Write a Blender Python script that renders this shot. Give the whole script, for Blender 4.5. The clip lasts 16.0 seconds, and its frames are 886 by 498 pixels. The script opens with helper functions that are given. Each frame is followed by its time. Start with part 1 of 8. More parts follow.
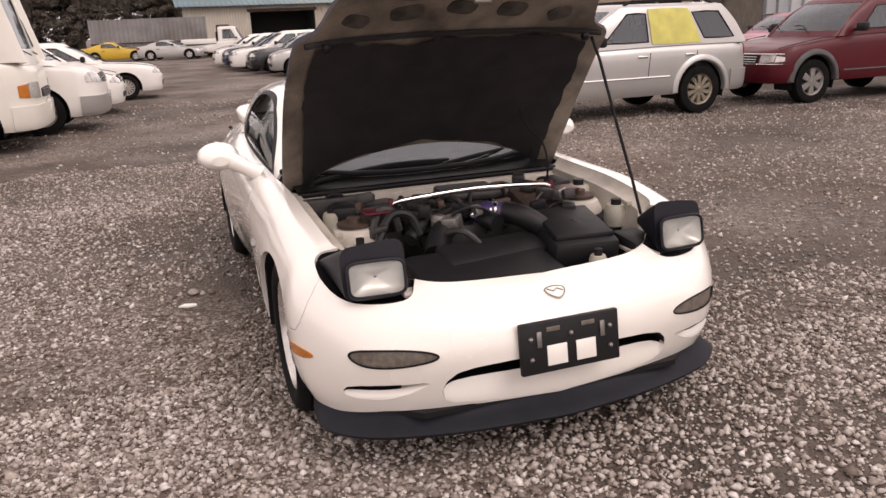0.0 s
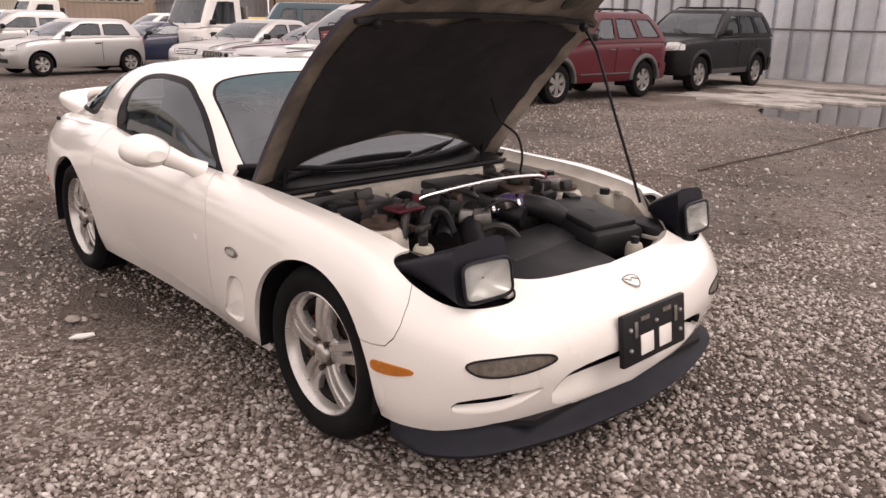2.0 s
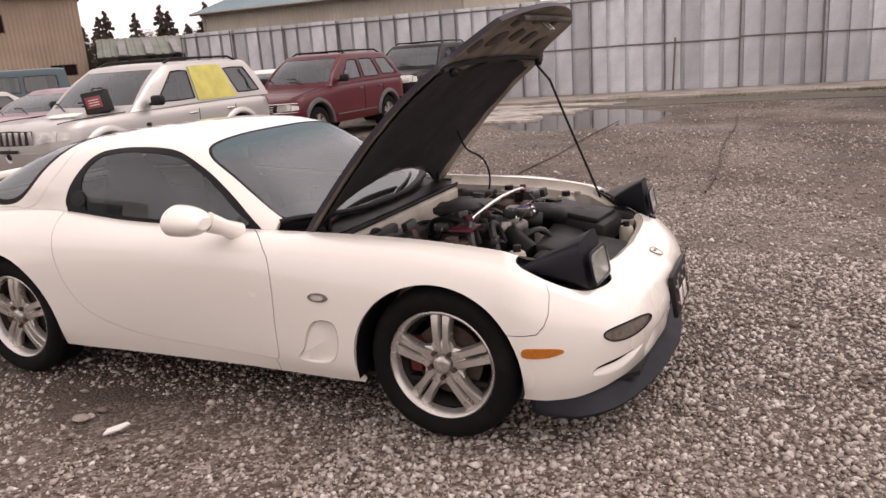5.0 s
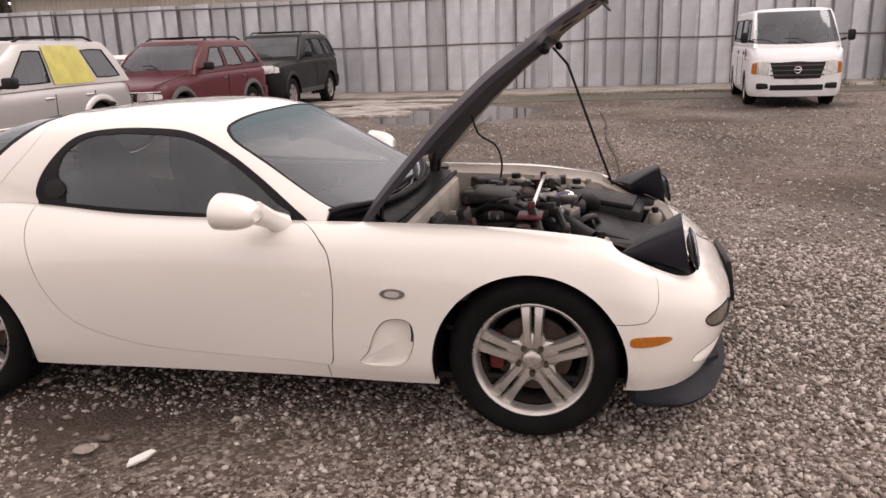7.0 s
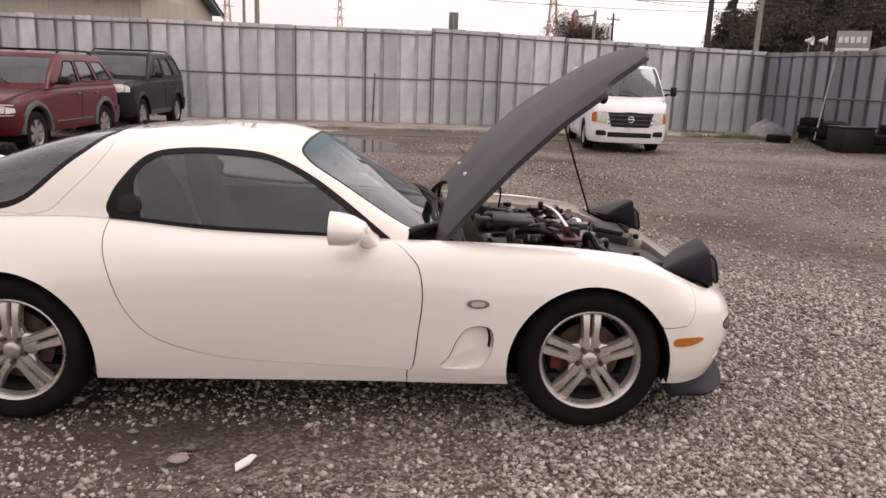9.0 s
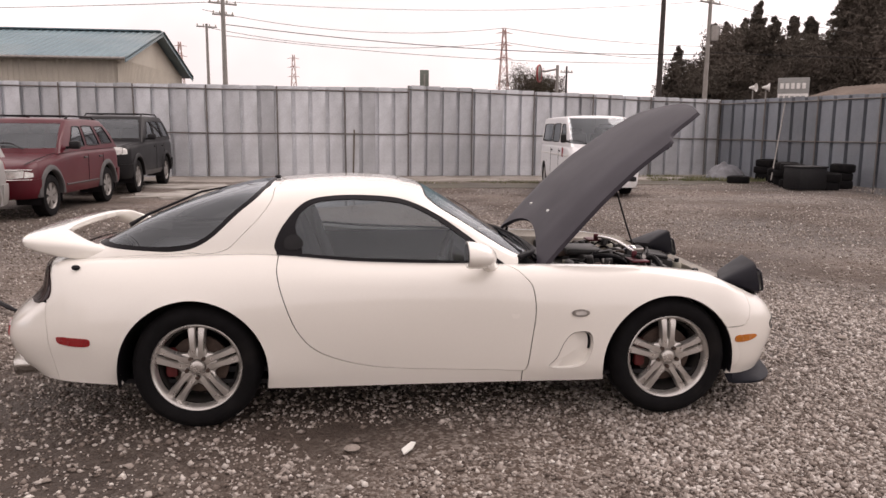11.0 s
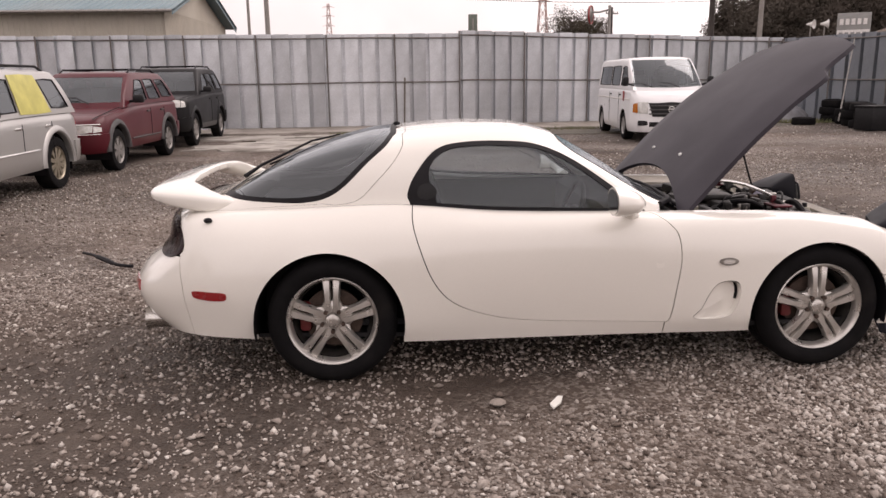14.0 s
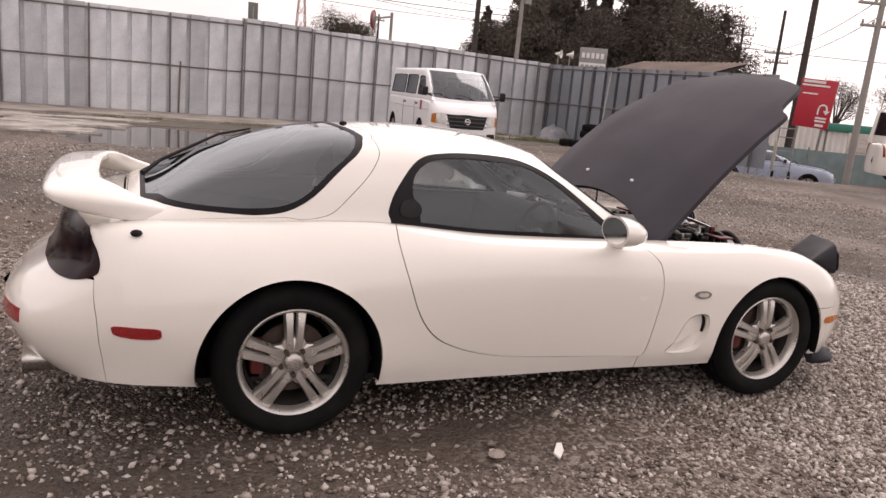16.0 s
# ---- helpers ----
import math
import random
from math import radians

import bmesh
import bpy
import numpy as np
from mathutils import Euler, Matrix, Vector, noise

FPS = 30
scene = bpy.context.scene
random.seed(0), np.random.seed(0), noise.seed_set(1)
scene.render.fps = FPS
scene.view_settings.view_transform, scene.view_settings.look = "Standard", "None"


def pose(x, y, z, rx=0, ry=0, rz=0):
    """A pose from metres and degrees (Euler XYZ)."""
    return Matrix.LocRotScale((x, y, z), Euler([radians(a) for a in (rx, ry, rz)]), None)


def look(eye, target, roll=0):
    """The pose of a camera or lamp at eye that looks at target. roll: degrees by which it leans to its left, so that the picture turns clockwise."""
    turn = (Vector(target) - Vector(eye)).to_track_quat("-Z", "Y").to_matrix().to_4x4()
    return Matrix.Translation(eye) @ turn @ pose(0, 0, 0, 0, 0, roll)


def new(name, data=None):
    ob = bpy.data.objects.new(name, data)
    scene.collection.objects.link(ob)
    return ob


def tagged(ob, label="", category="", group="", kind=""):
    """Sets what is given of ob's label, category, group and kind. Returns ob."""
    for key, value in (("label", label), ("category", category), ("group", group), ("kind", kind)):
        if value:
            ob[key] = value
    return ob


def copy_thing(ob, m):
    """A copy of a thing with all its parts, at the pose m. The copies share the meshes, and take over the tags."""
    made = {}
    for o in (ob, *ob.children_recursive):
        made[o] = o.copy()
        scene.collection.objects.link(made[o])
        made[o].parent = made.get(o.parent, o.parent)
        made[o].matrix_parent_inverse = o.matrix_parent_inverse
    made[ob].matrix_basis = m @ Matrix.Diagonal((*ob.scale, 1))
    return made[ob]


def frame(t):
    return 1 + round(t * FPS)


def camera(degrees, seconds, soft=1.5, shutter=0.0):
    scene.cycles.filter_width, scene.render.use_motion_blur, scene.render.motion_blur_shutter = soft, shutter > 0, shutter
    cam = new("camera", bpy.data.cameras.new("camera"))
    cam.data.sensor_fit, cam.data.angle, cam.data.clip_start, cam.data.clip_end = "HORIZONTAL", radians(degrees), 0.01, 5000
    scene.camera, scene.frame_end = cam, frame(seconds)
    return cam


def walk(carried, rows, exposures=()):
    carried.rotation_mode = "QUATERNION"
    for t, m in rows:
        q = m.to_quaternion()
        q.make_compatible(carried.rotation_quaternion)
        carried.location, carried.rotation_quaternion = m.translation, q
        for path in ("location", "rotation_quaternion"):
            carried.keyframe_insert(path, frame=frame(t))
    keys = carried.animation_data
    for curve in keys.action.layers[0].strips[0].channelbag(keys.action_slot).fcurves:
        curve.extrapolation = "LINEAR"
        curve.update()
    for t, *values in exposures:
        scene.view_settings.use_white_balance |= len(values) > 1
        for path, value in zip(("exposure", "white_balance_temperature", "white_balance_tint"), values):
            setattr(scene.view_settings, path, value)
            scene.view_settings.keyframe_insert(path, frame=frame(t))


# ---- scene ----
cam = camera(60.9, 16.0)
PATH = [
    (0, (2.856, -1.185, 1.481), (1.051, -0.538, 0.91), -2.4),
    (0.5, (2.636, -1.445, 1.432), (0.871, -0.683, 0.88), -1.1),
    (1, (2.407, -1.713, 1.42), (0.701, -0.839, 0.849), -2.4),
    (1.5, (2.193, -1.925, 1.402), (0.632, -0.823, 0.811), -1.6),
    (2, (2.041, -2.149, 1.43), (0.637, -0.849, 0.849), 1.1),
    (2.5, (2.028, -2.434, 1.45), (0.74, -0.991, 0.939), 1.1),
    (3, (2.081, -2.67, 1.472), (0.844, -1.177, 0.983), -0.6),
    (3.5, (1.952, -2.889, 1.468), (0.815, -1.314, 0.993), -4.3),
    (4, (1.748, -3.023, 1.447), (0.711, -1.373, 0.998), -2.6),
    (4.5, (1.499, -3.137, 1.452), (0.559, -1.432, 0.992), -1.0),
    (4.7, (1.372, -3.223, 1.484), (0.481, -1.5, 0.999), -2.2),
    (6.8, (0.308, -3.377, 1.441), (-0.16, -1.512, 0.888), -4.7),
    (7, (0.21, -3.386, 1.448), (-0.18, -1.497, 0.919), -2.0),
    (7.5, (-0.067, -3.446, 1.451), (-0.211, -1.519, 0.936), -1.6),
    (8, (-0.263, -3.594, 1.459), (-0.342, -1.664, 0.941), 0.2),
    (8.5, (-0.52, -3.74, 1.492), (-0.587, -1.801, 1.008), 0.6),
    (9, (-0.807, -3.852, 1.485), (-0.706, -1.905, 1.038), 2.1),
    (9.2, (-0.908, -3.924, 1.477), (-0.814, -1.975, 1.039), 1.1),
    (11.3, (-1.652, -4.677, 1.494), (-1.437, -2.712, 1.189), 0.5),
    (11.5, (-1.676, -4.777, 1.501), (-1.472, -2.812, 1.187), 0.6),
    (12, (-1.745, -4.882, 1.508), (-1.627, -2.906, 1.223), 1.8),
    (12.5, (-1.776, -4.812, 1.486), (-1.758, -2.835, 1.183), 0.6),
    (13, (-1.854, -4.632, 1.481), (-1.683, -2.672, 1.117), -1.3),
    (13.5, (-1.955, -4.51, 1.474), (-1.76, -2.561, 1.071), 1.3),
    (14, (-2.078, -4.344, 1.459), (-1.97, -2.397, 1.017), -0.8),
    (14.5, (-2.265, -4.188, 1.471), (-2.105, -2.246, 1.019), 2.6),
    (15, (-2.502, -4.047, 1.456), (-2.092, -2.136, 1.032), 3.0),
    (15.5, (-2.735, -3.812, 1.444), (-2.144, -1.944, 1.042), 5.9),
    (16, (-3.005, -3.624, 1.423), (-2.251, -1.819, 1.007), 5.3),
]
walk(cam, [(t, look(eye, target, roll)) for t, eye, target, roll in PATH], [(0, .08, 7080, 23), (2, .09, 7080, 23), (4, .07, 7080, 23), (9, .0, 7050, 22), (12.5, -.03, 6930, 21), (16, -.01, 7000, 22)])

# ---- world, sun and exposure ----
SUN_UP, SUN_ROUND = radians(48), radians(61)
world = bpy.data.worlds.new("overcast_sky")
scene.world = world
world.use_nodes = True
wt = world.node_tree
bg = wt.nodes["Background"]
sky = wt.nodes.new("ShaderNodeTexSky")
sky.sky_type, sky.sun_disc, sky.sun_elevation, sky.sun_rotation = "NISHITA", False, SUN_UP, SUN_ROUND
sky.dust_density = 4.0
pale = wt.nodes.new("ShaderNodeHueSaturation")
pale.inputs["Saturation"].default_value = 0.12
cloud = wt.nodes.new("ShaderNodeTexNoise")
cloud.inputs["Scale"].default_value, cloud.inputs["Detail"].default_value = 2.2, 5.0
ramp = wt.nodes.new("ShaderNodeMapRange")
ramp.inputs["From Min"].default_value, ramp.inputs["From Max"].default_value = 0.3, 0.7
ramp.inputs["To Min"].default_value, ramp.inputs["To Max"].default_value = 0.6, 1.0
cover = wt.nodes.new("ShaderNodeMix")
cover.data_type = "RGBA"
cover.inputs[0].default_value = 0.72
white = wt.nodes.new("ShaderNodeMix")
white.data_type, white.blend_type = "RGBA", "MULTIPLY"
white.inputs[0].default_value = 1.0
white.inputs[6].default_value = (15.5, 15.1, 15.0, 1)
wt.links.new(sky.outputs[0], pale.inputs["Color"])
wt.links.new(cloud.outputs["Fac"], ramp.inputs["Value"])
wt.links.new(ramp.outputs[0], white.inputs[7])
wt.links.new(pale.outputs[0], cover.inputs[6])
wt.links.new(white.outputs[2], cover.inputs[7])
wt.links.new(cover.outputs[2], bg.inputs["Color"])
bg.inputs["Strength"].default_value = 0.12
sun = new("sun", bpy.data.lights.new("sun", "SUN"))
sun.data.energy, sun.data.angle, sun.data.color = 0.95, radians(35), (1.0, 0.96, 0.92)
sun.matrix_world = look((11, 6, 14), (0, 0, 0))


# ---- materials ----
def material(name, base, rough=0.5, metal=0.0, vary=0.12, scale=9.0, fine=120.0, bump=0.0, coat=0.0, tint=None, each=0.0, dirt=None, dirt_amount=0.0, sheen=0.5):
    """A surface with grain at two scales; tint: a second colour for the large blotches; each: change from object to object."""
    m = bpy.data.materials.new(name)
    m.use_nodes = True
    nt = m.node_tree
    p = nt.nodes["Principled BSDF"]
    p.inputs["Roughness"].default_value, p.inputs["Metallic"].default_value = rough, metal
    p.inputs["Specular IOR Level"].default_value = sheen
    p.inputs["Coat Weight"].default_value, p.inputs["Coat Roughness"].default_value = coat, 0.05
    tc = nt.nodes.new("ShaderNodeTexCoord")
    big, small = nt.nodes.new("ShaderNodeTexNoise"), nt.nodes.new("ShaderNodeTexNoise")
    for n, s in ((big, scale), (small, fine)):
        n.inputs["Scale"].default_value, n.inputs["Detail"].default_value = s, 4.0
        nt.links.new(tc.outputs["Object"], n.inputs["Vector"])
    mix = nt.nodes.new("ShaderNodeMix")
    mix.data_type = "RGBA"
    other = tint or tuple(c * (1 - vary) for c in base)
    mix.inputs[6].default_value, mix.inputs[7].default_value = (*base, 1), (*other, 1)
    spread = nt.nodes.new("ShaderNodeMapRange")
    spread.inputs["From Min"].default_value, spread.inputs["From Max"].default_value = 0.35, 0.65
    nt.links.new(big.outputs["Fac"], spread.inputs["Value"])
    nt.links.new(spread.outputs[0], mix.inputs[0])
    grain = nt.nodes.new("ShaderNodeMix")
    grain.data_type, grain.blend_type = "RGBA", "MULTIPLY"
    gr = nt.nodes.new("ShaderNodeMapRange")
    gr.inputs["To Min"].default_value, gr.inputs["To Max"].default_value = 1 - vary, 1 + vary * 0.6
    nt.links.new(small.outputs["Fac"], gr.inputs["Value"])
    grain.inputs[0].default_value = 1.0
    nt.links.new(mix.outputs[2], grain.inputs[6])
    nt.links.new(gr.outputs[0], grain.inputs[7])
    last = grain.outputs[2]
    if each:
        info, hs, mr = nt.nodes.new("ShaderNodeObjectInfo"), nt.nodes.new("ShaderNodeHueSaturation"), nt.nodes.new("ShaderNodeMapRange")
        mr.inputs["To Min"].default_value, mr.inputs["To Max"].default_value = 1 - each, 1 + each
        nt.links.new(info.outputs["Random"], mr.inputs["Value"])
        nt.links.new(mr.outputs[0], hs.inputs["Value"])
        nt.links.new(last, hs.inputs["Color"])
        last = hs.outputs["Color"]
    if dirt:
        dn, dr, dm = nt.nodes.new("ShaderNodeTexNoise"), nt.nodes.new("ShaderNodeMapRange"), nt.nodes.new("ShaderNodeMix")
        dn.inputs["Scale"].default_value, dn.inputs["Detail"].default_value = scale * 0.37, 6.0
        nt.links.new(tc.outputs["Object"], dn.inputs["Vector"])
        dr.inputs["From Min"].default_value, dr.inputs["From Max"].default_value = 0.5, 0.72
        dr.inputs["To Max"].default_value = dirt_amount
        dm.data_type = "RGBA"
        nt.links.new(dn.outputs["Fac"], dr.inputs["Value"])
        nt.links.new(dr.outputs[0], dm.inputs[0])
        nt.links.new(last, dm.inputs[6])
        dm.inputs[7].default_value = (*dirt, 1)
        last = dm.outputs[2]
    nt.links.new(last, p.inputs["Base Color"])
    rr = nt.nodes.new("ShaderNodeMapRange")
    rr.inputs["To Min"].default_value, rr.inputs["To Max"].default_value = max(rough - 0.08, 0.02), min(rough + 0.1, 1)
    nt.links.new(big.outputs["Fac"], rr.inputs["Value"])
    nt.links.new(rr.outputs[0], p.inputs["Roughness"])
    if bump:
        b = nt.nodes.new("ShaderNodeBump")
        b.inputs["Strength"].default_value, b.inputs["Distance"].default_value = min(bump, 1), 0.01
        nt.links.new(small.outputs["Fac"], b.inputs["Height"])
        nt.links.new(b.outputs[0], p.inputs["Normal"])
    return m


def glass_material(name, tint, rough=0.02, clear=0.5):
    """Car glass: a see-through, tinted sheet with a real gloss on it."""
    m = bpy.data.materials.new(name)
    m.use_nodes = True
    nt = m.node_tree
    nt.nodes.remove(nt.nodes["Principled BSDF"])
    out = nt.nodes["Material Output"]
    tr, gl, mx, fr = (nt.nodes.new("ShaderNode" + k) for k in ("BsdfTransparent", "BsdfGlossy", "MixShader", "Fresnel"))
    tr.inputs["Color"].default_value = (*tint, 1)
    gl.inputs["Roughness"].default_value = rough
    gl.inputs["Color"].default_value = (0.86, 0.91, 0.95, 1)
    fr.inputs["IOR"].default_value = 1.0 + clear
    nt.links.new(fr.outputs[0], mx.inputs[0])
    nt.links.new(tr.outputs[0], mx.inputs[1])
    nt.links.new(gl.outputs[0], mx.inputs[2])
    nt.links.new(mx.outputs[0], out.inputs["Surface"])
    return m


PAINT_WHITE = material("white_paint", (0.80, 0.77, 0.715), 0.24, vary=0.03, scale=1.2, coat=1.0)
PAINT_OLD = material("aged_white_paint", (0.76, 0.74, 0.70), 0.35, vary=0.06, scale=2.0, coat=0.3)
BAY_WHITE = material("engine_bay_paint", (0.62, 0.57, 0.50), 0.5, vary=0.25, scale=6, dirt=(0.2, 0.16, 0.12), dirt_amount=0.6)
LIP_BLACK = material("dull_blue_black_lip", (0.011, 0.012, 0.018), 0.62, vary=0.25, scale=8, sheen=0.22)
HOOD_GREY = material("dull_grey_bonnet_paint", (0.038, 0.033, 0.043), 0.55, vary=0.16, scale=3, sheen=0.28, dirt=(0.046, 0.041, 0.046), dirt_amount=0.5)
POD_BLACK = material("black_headlamp_pod", (0.010, 0.010, 0.016), 0.48, vary=0.2, scale=12, sheen=0.3)
PAD = material("bonnet_insulation_felt", (0.022, 0.019, 0.020), 0.95, vary=0.5, scale=7, fine=300, bump=0.4)
TAUPE = material("bare_bonnet_frame", (0.30, 0.25, 0.20), 0.6, vary=0.35, scale=9, dirt=(0.05, 0.04, 0.033), dirt_amount=1.0)
# Stained frame metal, its base darkened to stand for shade in pressed recesses.
PRESSING = material("stained_shaded_pressing", (0.10, 0.083, 0.068), 0.7, vary=0.5, scale=14, dirt=(0.02, 0.017, 0.014), dirt_amount=1.0)
PLASTIC = material("black_plastic", (0.010, 0.0095, 0.011), 0.5, vary=0.3, scale=15, sheen=0.3)
ENGINE = material("dark_engine_parts", (0.012, 0.011, 0.011), 0.5, vary=0.4, scale=18, tint=(0.03, 0.027, 0.026))
METAL_DULL = material("dull_aluminium", (0.35, 0.33, 0.31), 0.45, metal=0.9, vary=0.3, scale=22)
CHROME = material("polished_metal", (0.85, 0.84, 0.82), 0.12, metal=1.0, vary=0.05)
ALLOY = material("silver_alloy_wheel", (0.60, 0.575, 0.545), 0.28, metal=0.75, vary=0.10, scale=14, dirt=(0.28, 0.25, 0.22), dirt_amount=0.5)
TYRE = material("tyre_rubber", (0.0060, 0.0055, 0.0062), 0.8, vary=0.25, scale=16, bump=0.15, dirt=(0.03, 0.026, 0.023), dirt_amount=0.25, sheen=0.15)
RUBBER = material("black_rubber_trim", (0.009, 0.008, 0.010), 0.55, vary=0.2, sheen=0.2)
GLASS = glass_material("tinted_car_glass", (0.74, 0.80, 0.83), clear=0.78)
GLASS_SCREEN = glass_material("screen_glass_with_shade_band", (0.72, 0.77, 0.79), clear=1.15)
band_nodes = GLASS_SCREEN.node_tree
b_geo, b_sep, b_map, b_dif, b_mix = (band_nodes.nodes.new("ShaderNode" + k) for k in ("TexCoord", "SeparateXYZ", "MapRange", "BsdfDiffuse", "MixShader"))
b_dif.inputs["Color"].default_value = (0.075, 0.125, 0.14, 1)
b_map.inputs["From Min"].default_value, b_map.inputs["From Max"].default_value, b_map.inputs["To Max"].default_value = 1.05, 1.14, 0.75
b_out = band_nodes.nodes["Material Output"]
b_old = b_out.inputs["Surface"].links[0].from_socket
band_nodes.links.new(b_geo.outputs["Object"], b_sep.inputs[0])
band_nodes.links.new(b_sep.outputs["Z"], b_map.inputs["Value"])
band_nodes.links.new(b_map.outputs[0], b_mix.inputs[0])
band_nodes.links.new(b_old, b_mix.inputs[1])
band_nodes.links.new(b_dif.outputs[0], b_mix.inputs[2])
band_nodes.links.new(b_mix.outputs[0], b_out.inputs["Surface"])
GLASS_DARK = glass_material("dark_car_glass", (0.38, 0.42, 0.44), clear=0.95)
LENS = glass_material("clear_lamp_lens", (0.8, 0.8, 0.78), rough=0.15, clear=0.5)
AMBER = material("amber_lens", (0.50, 0.155, 0.012), 0.25, vary=0.15, scale=30, coat=0.5)
RED_LENS = material("red_lens", (0.30, 0.012, 0.015), 0.25, vary=0.15, scale=30, coat=0.5)
SMOKE = material("smoked_tail_lens", (0.007, 0.004, 0.006), 0.15, vary=0.2, sheen=0.07, tint=(0.022, 0.006, 0.008), scale=14)
FOG = material("fog_lamp_lens", (0.17, 0.145, 0.12), 0.3, vary=0.4, scale=40, coat=0.4)
RED_CALIPER = material("red_caliper_paint", (0.10, 0.010, 0.010), 0.5)
# Dark base colour stands for the shade behind the wheel spokes.
BARREL_SHADE = material("shadowed_wheel_barrel", (0.05, 0.046, 0.043), 0.55, metal=0.4, vary=0.3, scale=12)
RUST = material("brown_iron", (0.085, 0.055, 0.042), 0.65, metal=0.3, vary=0.4, scale=20)
GREY_CLOTH = material("dark_grey_seat_cloth", (0.035, 0.035, 0.038), 0.9, vary=0.2, fine=300)
RED_ANODISED = material("red_anodised_bracket", (0.10, 0.016, 0.024), 0.4, metal=0.5)
BLUE_HOSE = material("purple_silicone_hose", (0.035, 0.02, 0.085), 0.4)
REFLECTOR = material("lamp_reflector", (0.78, 0.77, 0.74), 0.22, metal=0.55, vary=0.1, scale=30)
NOZZLE_WHITE = material("white_nozzle_plastic", (.8, .79, .77), .4)
STAINLESS = material("stainless_steel", (0.62, 0.60, 0.57), 0.24, metal=1.0, vary=0.15, scale=18)
MILKY = material("milky_bottle_plastic", (0.42, 0.40, 0.33), 0.5, vary=0.2)


# ---- mesh tools ----
class Shape:
    """Gathers vertices and faces for one mesh."""

    def __init__(self):
        self.v, self.f = [], []

    def add(self, verts, faces, m=None):
        n = len(self.v)
        self.v += [tuple((m @ Vector(p)) if m else p) for p in verts]
        self.f += [tuple(n + i for i in f) for f in faces]
        return self

    def box(self, c, s, m=None, bevel=0.0):
        """A box about c of size s, its edges chamfered by bevel."""
        bm = bmesh.new()
        bmesh.ops.create_cube(bm, size=1.0)
        for v in bm.verts:
            v.co = Vector((v.co[0] * s[0], v.co[1] * s[1], v.co[2] * s[2]))
        if bevel:
            bmesh.ops.bevel(bm, geom=bm.edges[:], offset=min(bevel, 0.45 * min(s)), segments=2, affect="EDGES", profile=0.5)
        bm.verts.index_update()
        t = Matrix.Translation(c)
        t = m @ t if m else t
        self.add([v.co for v in bm.verts], [[v.index for v in f.verts] for f in bm.faces], t)
        bm.free()
        return self

    def tube(self, pts, r, seg=8, ends=True):
        """A round bar along pts; r: one radius or one for each point."""
        pts = [Vector(p) for p in pts]
        rs = r if hasattr(r, "__len__") else [r] * len(pts)
        rings, up = [], None
        for i, p in enumerate(pts):
            d = (pts[min(i + 1, len(pts) - 1)] - pts[max(i - 1, 0)]).normalized()
            if up is None:
                up = d.orthogonal().normalized()
            side = d.cross(up).normalized()
            up = side.cross(d).normalized()
            rings.append([p + rs[i] * (math.cos(2 * math.pi * k / seg) * up + math.sin(2 * math.pi * k / seg) * side) for k in range(seg)])
        return self.rings(rings, True, ends)

    def rings(self, rings, closed=True, ends=False):
        """A skin over rows of points, each row as long as the next."""
        n = len(rings[0])
        verts = [p for r in rings for p in r]
        faces = []
        for i in range(len(rings) - 1):
            for k in range(n if closed else n - 1):
                a, b = i * n + k, i * n + (k + 1) % n
                faces.append((a, b, b + n, a + n))
        if ends:
            faces += [tuple(range(n))[::-1], tuple(range(len(verts) - n, len(verts)))]
        return self.add(verts, faces)

    def lathe(self, profile, seg=32, m=None):
        """(radius, height) pairs turned about the y axis."""
        rings = [[(r * math.cos(2 * math.pi * k / seg), h, r * math.sin(2 * math.pi * k / seg)) for k in range(seg)] for r, h in profile]
        sub = Shape().rings(rings)
        return self.add(sub.v, sub.f, m)

    def prism(self, poly, lo, hi, axis=1, m=None):
        """An outline pushed from lo to hi along an axis (0: x, 1: y, 2: z)."""
        n = len(poly)
        put = {0: lambda p, h: (h, p[0], p[1]), 1: lambda p, h: (p[0], h, p[1]), 2: lambda p, h: (p[0], p[1], h)}[axis]
        faces = [tuple(range(n)), tuple(range(2 * n - 1, n - 1, -1))] + [(k, (k + 1) % n, n + (k + 1) % n, n + k) for k in range(n)]
        return self.add([put(p, lo) for p in poly] + [put(p, hi) for p in poly], faces, m)

    def ball(self, c, r, seg=12, m=None):
        r = r if hasattr(r, "__len__") else (r, r, r)
        rings = [[(c[0] + r[0] * math.sin(a) * math.cos(b), c[1] + r[1] * math.sin(a) * math.sin(b), c[2] + r[2] * math.cos(a)) for b in np.linspace(0, 2 * math.pi, seg, endpoint=False)]
                 for a in np.linspace(0.02, math.pi - 0.02, seg // 2 + 1)]
        sub = Shape().rings(rings, True, True)
        return self.add(sub.v, sub.f, m)

    def mirrored(self):
        s = Shape()
        s.v, s.f = [(x, -y, z) for x, y, z in self.v], [f[::-1] for f in self.f]
        return s

    def mesh(self, name, mat, smooth=40, turn=True):
        me = bpy.data.meshes.new(name)
        me.from_pydata(self.v, [], self.f)
        if turn:
            bm = bmesh.new()
            bm.from_mesh(me)
            bmesh.ops.recalc_face_normals(bm, faces=bm.faces)
            bm.to_mesh(me)
            bm.free()
        me.materials.append(mat)
        if smooth:
            me.shade_smooth()
            me.set_sharp_from_angle(angle=radians(smooth))
        return me


def part(name, shape, mat, parent=None, label="", smooth=40, turn=True):
    """One mesh object under a thing or a part."""
    ob = new(name, shape if isinstance(shape, bpy.types.Mesh) else shape.mesh(name, mat, smooth, turn))
    ob.parent = parent
    return tagged(ob, label)


